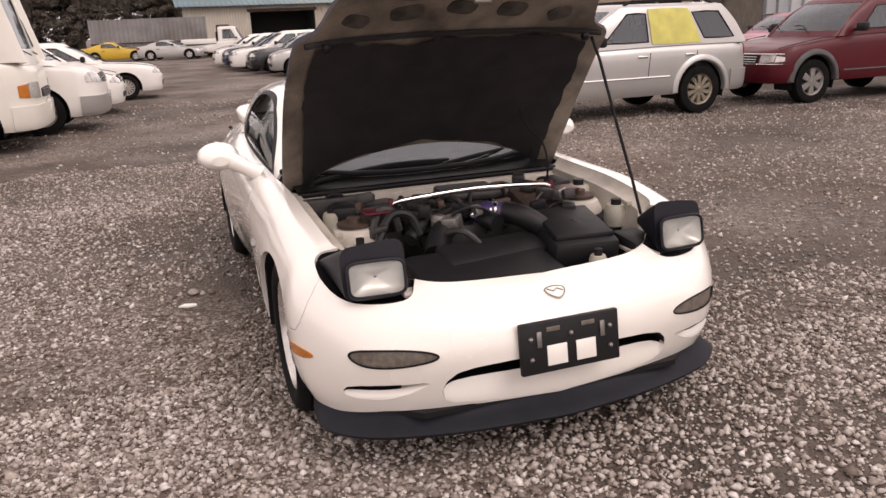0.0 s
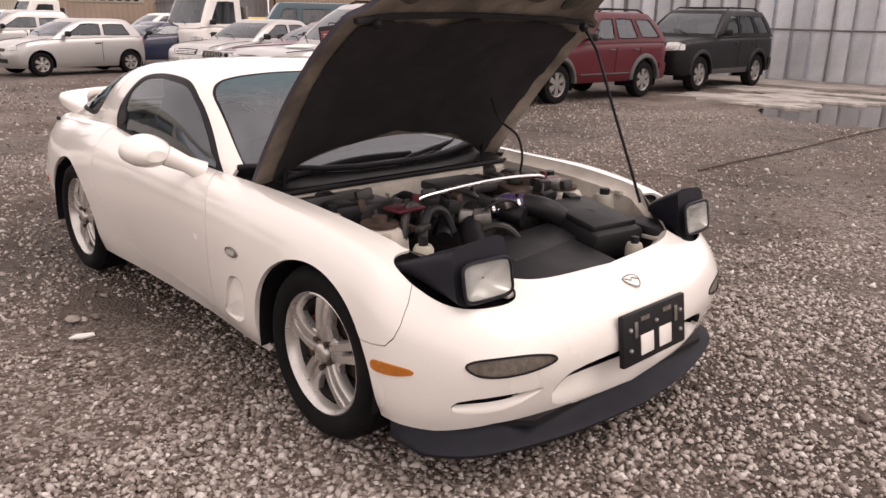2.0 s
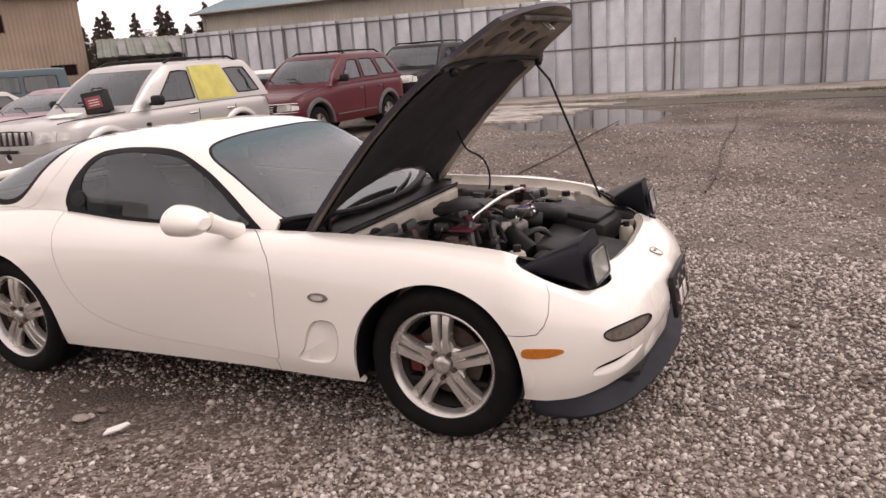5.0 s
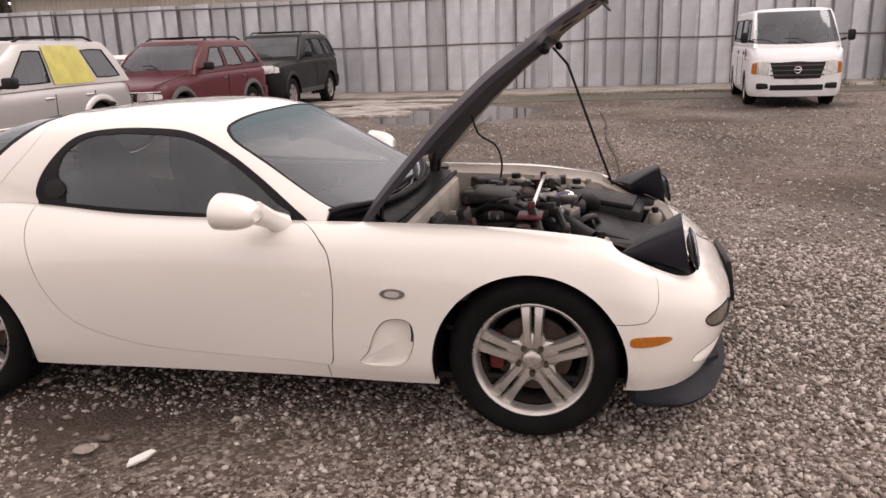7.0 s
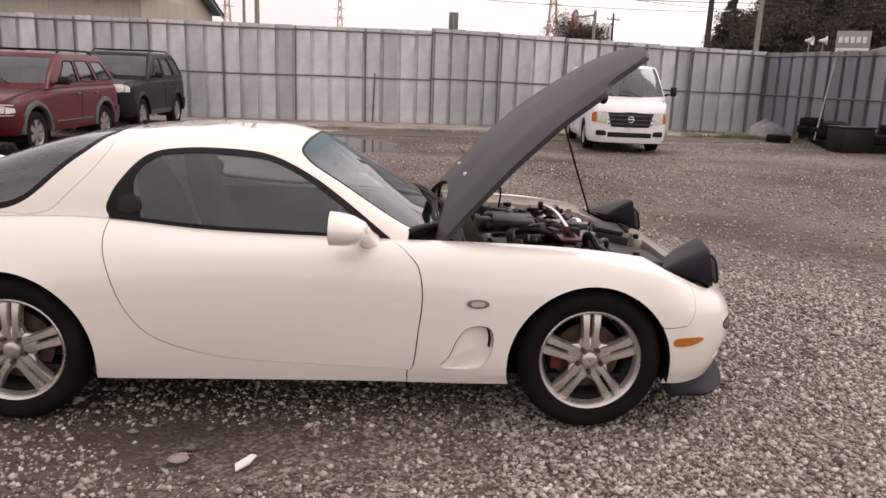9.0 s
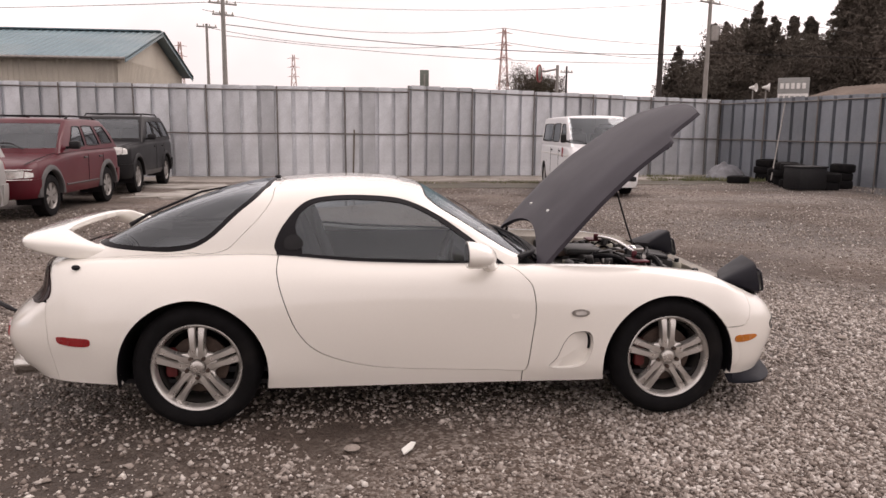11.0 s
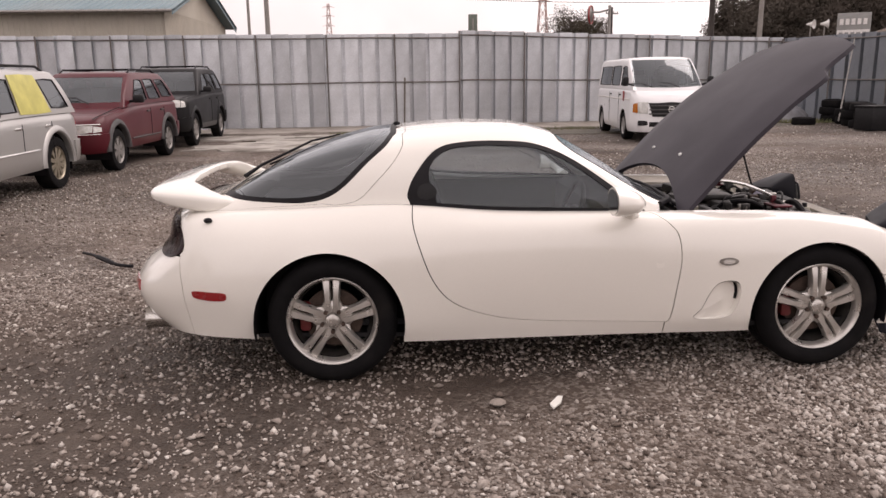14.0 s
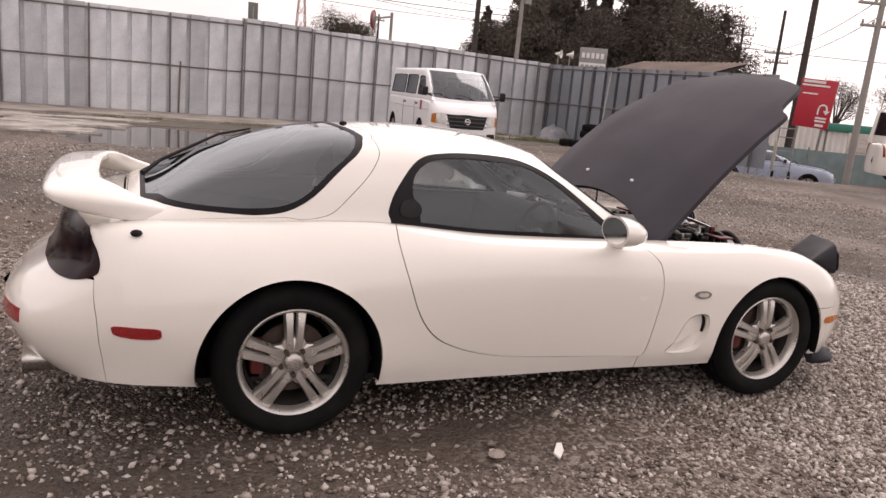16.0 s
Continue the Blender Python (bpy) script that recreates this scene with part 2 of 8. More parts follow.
def thing(name, label, category, group="", m=None, kind=""):
    ob = new(name)
    ob.empty_display_size = 0.1
    if m is not None:
        ob.matrix_basis = m
    return tagged(ob, label, category, group, kind)


def spline(p, per, closed=False):
    """A smooth line through the rows of p (numbers or points), per steps from row to row."""
    p = np.asarray(p, float)
    n = len(p)
    if closed:
        idx = np.arange(n * per) / per
        get = lambda i: p[i % n]
        slope = lambda i: (p[(i + 1) % n] - p[(i - 1) % n]) / 2
    else:
        idx = np.arange((n - 1) * per + 1) / per
        get = lambda i: p[np.minimum(i, n - 1)]
        slope = lambda i: (p[np.minimum(i + 1, n - 1)] - p[np.maximum(i - 1, 0)]) / np.where((i > 0) & (i < n - 1), 2, 1).reshape(-1, *[1] * (p.ndim - 1))
    i = np.minimum(idx.astype(int), n - 1)
    s = (idx - i).reshape(-1, *[1] * (p.ndim - 1))
    a, b, ta, tb = get(i), get(i + 1), slope(i), slope(i + 1)
    return (2 * s**3 - 3 * s**2 + 1) * a + (s**3 - 2 * s**2 + s) * ta + (3 * s**2 - 2 * s**3) * b + (s**3 - s**2) * tb


def curve_at(xs, ys, x):
    """A smooth monotone curve through the pairs (xs rising), at x."""
    xs, ys, x = np.asarray(xs, float), np.asarray(ys, float), np.asarray(x, float)
    h, d = np.diff(xs), np.diff(ys) / np.diff(xs)
    t = np.concatenate([[d[0]], np.where(d[:-1] * d[1:] > 0, 2 * d[:-1] * d[1:] / np.where(d[:-1] + d[1:] == 0, 1, d[:-1] + d[1:]), 0), [d[-1]]])
    i = np.clip(np.searchsorted(xs, x) - 1, 0, len(h) - 1)
    s = np.clip((x - xs[i]) / h[i], 0, 1)
    return (2 * s**3 - 3 * s**2 + 1) * ys[i] + (s**3 - 2 * s**2 + s) * h[i] * t[i] + (3 * s**2 - 2 * s**3) * ys[i + 1] + (s**3 - s**2) * h[i] * t[i + 1]


class Skin:
    """A smooth surface held as a fine grid of points; u and v count its rows and columns."""

    def __init__(self, grid):
        self.g = np.asarray(grid, float)
        self.nu, self.nv = self.g.shape[:2]
        d = np.linalg.norm(np.diff(self.g, axis=0), axis=2).mean(), np.linalg.norm(np.diff(self.g, axis=1), axis=2).mean()
        self.su, self.sv = d

    def at(self, u, v):
        u, v = np.clip(np.asarray(u, float), 0, self.nu - 1.0001), np.clip(np.asarray(v, float), 0, self.nv - 1.0001)
        i, j = u.astype(int), v.astype(int)
        a, b = (u - i)[..., None], (v - j)[..., None]
        g = self.g
        return (1 - a) * (1 - b) * g[i, j] + a * (1 - b) * g[i + 1, j] + (1 - a) * b * g[i, j + 1] + a * b * g[i + 1, j + 1]

    def normal(self, u, v, inside):
        e = 0.3
        n = np.cross(self.at(u + e, v) - self.at(u - e, v), self.at(u, v + e) - self.at(u, v - e))
        n /= np.linalg.norm(n, axis=-1, keepdims=True) + 1e-9
        p = self.at(u, v)
        return n * np.where(((p - inside(p)) * n).sum(-1, keepdims=True) < 0, -1, 1)

    def find(self, pts, axes, urange=None, vrange=None):
        """The (u, v) at which the surface shows the given pair of coordinates."""
        u0, u1 = urange or (0, self.nu - 1)
        v0, v1 = vrange or (0, self.nv - 1)
        uu, vv = np.meshgrid(np.arange(u0, u1 + 1e-6, 0.5), np.arange(v0, v1 + 1e-6, 0.5), indexing="ij")
        q = self.at(uu, vv)[..., list(axes)]
        out = []
        for p in pts:
            d = ((q - np.asarray(p)) ** 2).sum(-1)
            i, j = np.unravel_index(d.argmin(), d.shape)
            u, v = uu[i, j], vv[i, j]
            for _ in range(4):
                f = self.at(u, v)[list(axes)] - np.asarray(p)
                ju = (self.at(u + 0.1, v) - self.at(u - 0.1, v))[list(axes)] / 0.2
                jv = (self.at(u, v + 0.1) - self.at(u, v - 0.1))[list(axes)] / 0.2
                j = np.array([ju, jv]).T
                if abs(np.linalg.det(j)) < 1e-9:
                    break
                step = np.clip(np.linalg.solve(j, f), -1, 1)
                u, v = np.clip(u - step[0], u0, u1), np.clip(v - step[1], v0, v1)
            out.append((float(u), float(v)))
        return out


def inside_outline(poly, x, y):
    px, py = poly[:, 0], poly[:, 1]
    qx, qy = np.roll(px, -1), np.roll(py, -1)
    hit = ((py > y[:, None]) != (qy > y[:, None])) & (x[:, None] < (qx - px) * (y[:, None] - py) / np.where(qy == py, 1e-12, qy - py) + px)
    return hit.sum(1) % 2 == 1


def shrunk(poly, d):
    """The outline moved inwards by d."""
    p = np.asarray(poly, float)
    area = (p[:, 0] * np.roll(p[:, 1], -1) - np.roll(p[:, 0], -1) * p[:, 1]).sum()
    t = np.roll(p, -1, 0) - np.roll(p, 1, 0)
    n = np.stack([-t[:, 1], t[:, 0]], 1) / (np.linalg.norm(t, axis=1)[:, None] + 1e-12)
    return p + n * d * (1 if area > 0 else -1)


from mathutils.geometry import delaunay_2d_cdt


def panel(skin, outer, holes=(), step=0.04, gap=0.0, flange=0.0, lift=0.0, inside=lambda p: p * np.array([1, 0, 0]) + np.array([0, 0, 0.45])):
    """The piece of a skin inside an outline of (u, v), less the holes, with its rim turned in by flange and its edge drawn back by gap."""
    k = np.array([skin.su, skin.sv])

    def cut(loop, d):
        p = np.asarray(loop, float) * k
        keep = np.linalg.norm(p - np.roll(p, 1, 0), axis=1) > 1e-5
        p = p[keep]
        rows = []
        for a, b in zip(p, np.roll(p, -1, 0)):
            n = max(1, int(np.ceil(np.linalg.norm(b - a) / step)))
            rows += [a + (b - a) * i / n for i in range(n)]
        p = np.array(rows)
        return shrunk(p, d) if d else p

    loops = [cut(outer, gap)] + [cut(h, -gap) for h in holes]
    lo, hi = loops[0].min(0), loops[0].max(0)
    gx, gy = np.meshgrid(np.arange(lo[0] + step / 2, hi[0], step), np.arange(lo[1] + step / 2, hi[1], step), indexing="ij")
    gx = gx + (np.arange(gx.shape[1]) % 2)[None, :] * step * 0.25
    pts = np.stack([gx.ravel(), gy.ravel()], 1)
    if len(pts):
        ok = inside_outline(loops[0], pts[:, 0], pts[:, 1])
        for h in loops[1:]:
            ok &= ~inside_outline(h, pts[:, 0], pts[:, 1])
        edge = np.concatenate(loops)
        pts = pts[ok]
        if len(pts):
            pts = pts[np.array([((edge - p) ** 2).sum(1).min() > (0.45 * step) ** 2 for p in pts])]
    verts, edges, n = [], [], 0
    for lp in loops:
        verts += [Vector(p) for p in lp]
        edges += [(n + i, n + (i + 1) % len(lp)) for i in range(len(lp))]
        n += len(lp)
    verts += [Vector(p) for p in pts]
    vo, _, fo, _, _, _ = delaunay_2d_cdt(verts, edges, [], 0, 1e-6)
    vo = np.array([(p[0], p[1]) for p in vo])
    fo = np.array([f for f in fo if len(f) == 3])
    c = vo[fo].mean(1)
    ok = inside_outline(loops[0], c[:, 0], c[:, 1])
    for h in loops[1:]:
        ok &= ~inside_outline(h, c[:, 0], c[:, 1])
    fo = fo[ok]
    uv = vo / k
    p3 = skin.at(uv[:, 0], uv[:, 1])
    nn = skin.normal(uv[:, 0], uv[:, 1], inside)
    p3 = p3 + nn * lift
    fn = np.cross(p3[fo[:, 1]] - p3[fo[:, 0]], p3[fo[:, 2]] - p3[fo[:, 0]])
    flip = (fn * nn[fo[:, 0]]).sum(1) < 0
    fo[flip] = fo[flip][:, ::-1]
    s = Shape()
    s.v = [tuple(p) for p in p3]
    s.f = [tuple(int(i) for i in f) for f in fo]
    if flange:
        count = {}
        for f in s.f:
            for a, b in zip(f, f[1:] + f[:1]):
                count[(min(a, b), max(a, b))] = count.get((min(a, b), max(a, b)), 0) + 1
        made = {}
        for f in list(s.f):
            for a, b in zip(f, f[1:] + f[:1]):
                if count[(min(a, b), max(a, b))] == 1:
                    for i in (a, b):
                        if i not in made:
                            made[i] = len(s.v)
                            s.v.append(tuple(p3[i] - nn[i] * flange))
                    s.f.append((b, a, made[a], made[b]))
    return s


def ring_points(c, r, n=40, a0=0.0, a1=360.0):
    return [(c[0] + r * math.cos(radians(a)), c[1] + r * math.sin(radians(a))) for a in np.linspace(a0, a1, n)]


# ---- the white sports coupe ----
# Seven lines from nose centre round the side to tail centre: fifteen stations each of (forward, out, up).
LINE_A = [(.715, 0, .208), (.68, .38, .208), (.59, .66, .208), (.42, .80, .208), (.2, .82, .215), (-.1, .82, .205), (-.45, .83, .200), (-.95, .80, .192), (-1.6, .80, .19), (-2.1, .83, .20), (-2.6, .82, .22), (-3.05, .78, .245), (-3.27, .6, .245), (-3.38, .33, .24), (-3.40, 0, .24)]
LINE_B = [(.75, 0, .30), (.718, .38, .30), (.628, .67, .30), (.43, .835, .30), (.2, .86, .31), (-.1, .865, .31), (-.45, .87, .29), (-.95, .835, .29), (-1.6, .83, .29), (-2.1, .865, .3), (-2.6, .86, .32), (-3.05, .80, .34), (-3.33, .63, .33), (-3.455, .35, .33), (-3.485, 0, .33)]
LINE_C = [(.78, 0, .41), (.75, .38, .42), (.66, .67, .43), (.43, .85, .44), (.2, .875, .46), (-.1, .885, .48), (-.45, .885, .47), (-.95, .865, .46), (-1.6, .865, .46), (-2.1, .885, .47), (-2.6, .88, .47), (-3.05, .825, .46), (-3.36, .64, .45), (-3.49, .35, .45), (-3.52, 0, .45)]
LINE_D = [(.762, 0, .50), (.73, .38, .51), (.632, .665, .53), (.41, .842, .57), (.2, .865, .60), (-.1, .878, .63), (-.45, .883, .62), (-.95, .875, .62), (-1.6, .875, .62), (-2.1, .89, .63), (-2.6, .87, .63), (-3.05, .81, .6), (-3.30, .64, .56), (-3.43, .35, .55), (-3.46, 0, .55)]
LINE_E = [(.715, 0, .56), (.68, .38, .57), (.568, .645, .605), (.37, .80, .665), (.2, .828, .70), (-.1, .842, .728), (-.45, .85, .735), (-.95, .85, .74), (-1.6, .85, .75), (-2.1, .85, .76), (-2.6, .81, .755), (-3.05, .765, .73), (-3.2, .62, .67), (-3.31, .35, .645), (-3.34, 0, .64)]
LINE_F = [(.645, 0, .60), (.605, .38, .615), (.485, .60, .66), (.31, .735, .712), (.2, .76, .742), (-.1, .785, .778), (-.45, .785, .787), (-.95, .785, .798), (-1.6, .78, .815), (-2.1, .765, .855), (-2.6, .725, .838), (-3.05, .69, .818), (-3.17, .59, .805), (-3.25, .34, .80), (-3.27, 0, .80)]
LINE_G = [(.585, 0, .623), (.56, .38, .64), (.44, .54, .68), (.28, .66, .725), (.2, .685, .75), (-.1, .70, .782), (-.45, .70, .795), (-.95, .72, .806), (-1.6, .73, .825), (-2.1, .72, .865), (-2.6, .665, .848), (-3.0, .63, .838), (-3.05, .52, .84), (-3.06, .33, .85), (-3.06, 0, .855)]
PER_U, PER_V = 12, 8
half = spline(np.array([LINE_A, LINE_B, LINE_C, LINE_D, LINE_E, LINE_F, LINE_G]).transpose(1, 0, 2), PER_U)
half = spline(half.transpose(1, 0, 2), PER_V).transpose(1, 0, 2)
half[:, :, 1] *= -1
left_half = half * np.array([1, -1, 1])
BODY = Skin(np.concatenate([left_half[:0:-1], half]))
MID = len(half) - 1
TOP_V = BODY.nv - 1
SIDE = (MID + 2.6 * PER_U, MID + 11.9 * PER_U)


def station(k):
    return MID + k * PER_U


def side_uv(pts):
    return BODY.find(pts, (0, 2), SIDE)


def swap(loop):
    """The same outline on the other side of the car."""
    return [(2 * MID - u, v) for u, v in loop]


coupe = thing("sports_coupe", "white two-door sports coupe with raised dark bonnet and pop-up headlamps open", "car")
ARCH_F = ring_points((-0.012, 0.30), 0.352, 36, -16, 196)
ARCH_R = ring_points((-2.437, 0.30), 0.362, 36, -12, 194)
arch_f, arch_r = side_uv(ARCH_F), side_uv(ARCH_R)
seam_front = side_uv([(.292, .481), (.33, .482), (.36, .484), (.40, .49), (.425, .52), (.437, .56)]) + [(station(2.79), 3.6 * PER_V), (station(2.74), 4.24 * PER_V)]
arch_low = [p for p, q in zip(arch_f, ARCH_F) if q[0] > 0.25 and q[1] < 0.478]
u_arch = arch_f[0][0]
side_edge = [(arch_f[0][0], 0)] + arch_low + seam_front
# nose and bumper in one piece, with mouth, ducts, fog lamps and headlamp bays cut out
def scoop_edges(ys, tops, lows, span, across):
    """Upper and lower rim on the nose of a scoop, given out, top and bottom heights from end to end."""
    s = np.linspace(0, 1, across)
    a = np.linspace(0, 1, len(ys))
    y, zt, zl = np.interp(s, a, ys), np.interp(s, a, tops), np.interp(s, a, lows)
    return BODY.find(list(zip(y, zt)), (1, 2), span, (0, 4 * PER_V)), BODY.find(list(zip(y, zl)), (1, 2), span, (0, 4 * PER_V))


def scoop(name, dark_name, upper, lower, inward, deep, slit, ends):
    """A white floor that falls back to a dark slit under the upper rim; ends: how far the slit runs, 0 to 1."""
    n = len(upper)
    hi, lo = np.array([BODY.at(*p) for p in upper]), np.array([BODY.at(*p) for p in lower])
    s = np.linspace(-1, 1, n)
    d = (deep * (1 - np.abs(s) ** 4))[:, None] * np.asarray(inward)
    at = lambda f: lo + (hi - lo) * f + d * (f / slit) ** 1.6
    part(name, Shape().rings([at(f).tolist() for f in np.linspace(0, slit, 8)], False), PAINT_WHITE, coupe)
    back = at(slit)
    k0, k1 = int(n * ends[0]), int(math.ceil(n * ends[1]))
    rows = [back, back + d * 2.2, hi + d * 3.2, hi + d * .02 - np.array([0, 0, .0015])]
    part(dark_name, Shape().rings([r[k0:k1].tolist() for r in rows], False), RUBBER, coupe)
    for a, b in ((0, k0 + 1), (k1 - 1, n)):
        if b - a > 1:
            part(name, Shape().rings([r[a:b].tolist() for r in rows], False), PAINT_WHITE, coupe)


mouth_y = [-.437, -.425, -.39, -.33, -.25, -.1, .1, .25, .33, .39, .425, .437]
mouth_t = [.315, .35, .380, .393, .398, .402, .402, .398, .393, .380, .35, .315]
mouth_l = [.305, .270, .252, .246, .240, .228, .228, .240, .246, .252, .270, .305]
mouth_up, mouth_low = scoop_edges(mouth_y, mouth_t, mouth_l, (station(-2), station(2)), 41)
mouth = mouth_up + mouth_low[::-1]
duct_up, duct_low = scoop_edges([-.742, -.733, -.70, -.65, -.60, -.55, -.50, -.485], [.318, .332, .343, .349, .351, .351, .352, .347], [.305, .296, .290, .288, .292, .308, .335, .345], (station(.8), station(3)), 21)
duct_uv = duct_up + duct_low[::-1]
fog_loop = spline([(-.725, .455), (-.69, .475), (-.58, .478), (-.49, .466), (-.455, .448), (-.49, .432), (-.6, .42), (-.69, .425)], 4, True)
fog_uv = BODY.find(fog_loop, (1, 2), (station(1), station(3)), (0, 5 * PER_V))
hole_front = [(station(k), v * PER_V) for k, v in spline([(2.74, 4.24), (2.44, 3.97), (2.16, 3.94), (1.78, 4.16), (1.52, 4.42), (1.40, 4.75), (1.37, 5.2), (1.37, 6)], 3).tolist()]
hole_rear = [(station(k), v * PER_V) for k, v in spline([(2.74, 4.24), (2.9, 4.5), (3.04, 4.76), (3.11, 5.1), (3.10, 5.5), (3.02, 6)], 3).tolist()]
pod_hole = hole_rear[::-1] + hole_front[1:]
right_edge = side_edge
top_edge = hole_front + [(station(k), TOP_V) for k in (1, 0, -1)] + swap(hole_front)[::-1]
bumper_loop = [(station(k), v * PER_V) for k, v in ((-2.6, 0), (-2.3, .1), (-1.8, .3), (-1, .27), (0, .12), (1, .27), (1.8, .3), (2.3, .1), (2.6, 0))] + right_edge[:-1] + top_edge + swap(right_edge[:-1])[::-1]
part("front_bumper", panel(BODY, bumper_loop, [mouth, fog_uv, swap(fog_uv), duct_uv, swap(duct_uv)], 0.03, 0.0015, 0.010), PAINT_WHITE, coupe)
# recessed mouth
scoop("intake_scoop", "intake_slit", mouth_up, mouth_low, (-1, 0, 0), .042, .60, (.04, .96))
scoop("duct_scoop", "brake_duct", duct_up, duct_low, (-.8, .25, 0), .024, .52, (.03, .66))
scoop("duct_scoop", "brake_duct", swap(duct_up), swap(duct_low), (-.8, -.25, 0), .024, .52, (.03, .66))
for loop in (fog_uv, swap(fog_uv)):
    lamp = part("fog_lamp", panel(BODY, loop, (), 0.02, 0.002, 0.02, -0.004), FOG, coupe, "oblong fog lamp with a yellowed lens")
    rim = [tuple(BODY.at(u, v)) for u, v in loop]
    part("gasket", Shape().tube(rim + rim[:1], 0.0035, 6, False), RUBBER, lamp)

# wings, doors, rear quarters and rear bumper
DOOR = [(-2.022, .872), (-2.025, .79), (-1.992, .666), (-1.931, .511), (-1.839, .403), (-1.686, .334), (-1.501, .295), (-1.224, .278), (-.95, .268), (-.80, .262), (-.765, .275), (-.752, .35), (-.745, .427), (-.730, .584), (-.746, .708), (-.79, .765)]
door_line = spline(DOOR, 4)
door_low = side_uv(door_line.tolist())
belt_v = TOP_V
u_door_r, u_door_f = door_low[0][0], door_low[-1][0]
door_loop = door_low + [(u_door_f + 1.5, 5.3 * PER_V), (u_door_f + 2.6, belt_v)] + [(u, belt_v) for u in np.linspace(u_door_f + 3.5, u_door_r, 14)]
fender_seam = seam_front
u_sill = side_uv([(-.785, .262)])[0]
front_door = door_low[int(len(door_low) * .66):]
front_door = [p for p in door_low if BODY.at(*p)[0] > -.79]
wing_arch = [p for p, q in zip(arch_f, ARCH_F) if not (q[0] > 0.25 and q[1] < 0.478)]
wing_loop = fender_seam[::-1] + [wing_arch[0]] + wing_arch + [(wing_arch[-1][0], 0), (u_sill[0], 0), u_sill] + front_door + [(u_door_f + 1.5, 5.3 * PER_V), (u_door_f + 2.6, belt_v), (u_door_f + 1.5, belt_v)] + [(u, TOP_V) for u in np.linspace(u_door_f - 2, station(3.06), 20)] + hole_rear[::-1][:-1]
VENT = spline([(-.645, .285), (-.61, .335), (-.575, .42), (-.53, .468), (-.455, .472), (-.43, .43), (-.437, .36), (-.47, .30), (-.54, .279)], 4, True).tolist()
vent_uv = side_uv(VENT)
sill_r = (arch_r[0][0], 0)
quarter_loop = [(u_sill[0], 0)] + [(u, 0) for u in np.linspace(u_sill[0] + 6, arch_r[0][0], 8)] + arch_r
tail_seam = BODY.find([(-3.105, .25), (-3.118, .35), (-3.135, .50), (-3.145, .64)], (0, 2), (station(10.5), station(12.6)))
quarter_loop += [(arch_r[-1][0], 0), (tail_seam[0][0], 0)] + tail_seam + [(station(11.5), 3.75 * PER_V), (station(11.52), 4.2 * PER_V), (station(11.8), 4.65 * PER_V), (station(11.95), 5.0 * PER_V), (station(11.85), 5.4 * PER_V), (station(11.8), TOP_V)]
quarter_loop += [(u, TOP_V) for u in np.linspace(station(11.6), u_door_r, 16)] + door_low[:len(door_low) - len(front_door)] + [u_sill]
rear_loop = [(tail_seam[0][0], 0)] + [(u, 0) for u in np.linspace(tail_seam[0][0] + 3, BODY.nu - 1, 8)] + [(BODY.nu - 1, 3.85 * PER_V), (station(13), 3.85 * PER_V), (station(12.3), 3.75 * PER_V), (station(11.9), 3.7 * PER_V)] + tail_seam[::-1][0:]
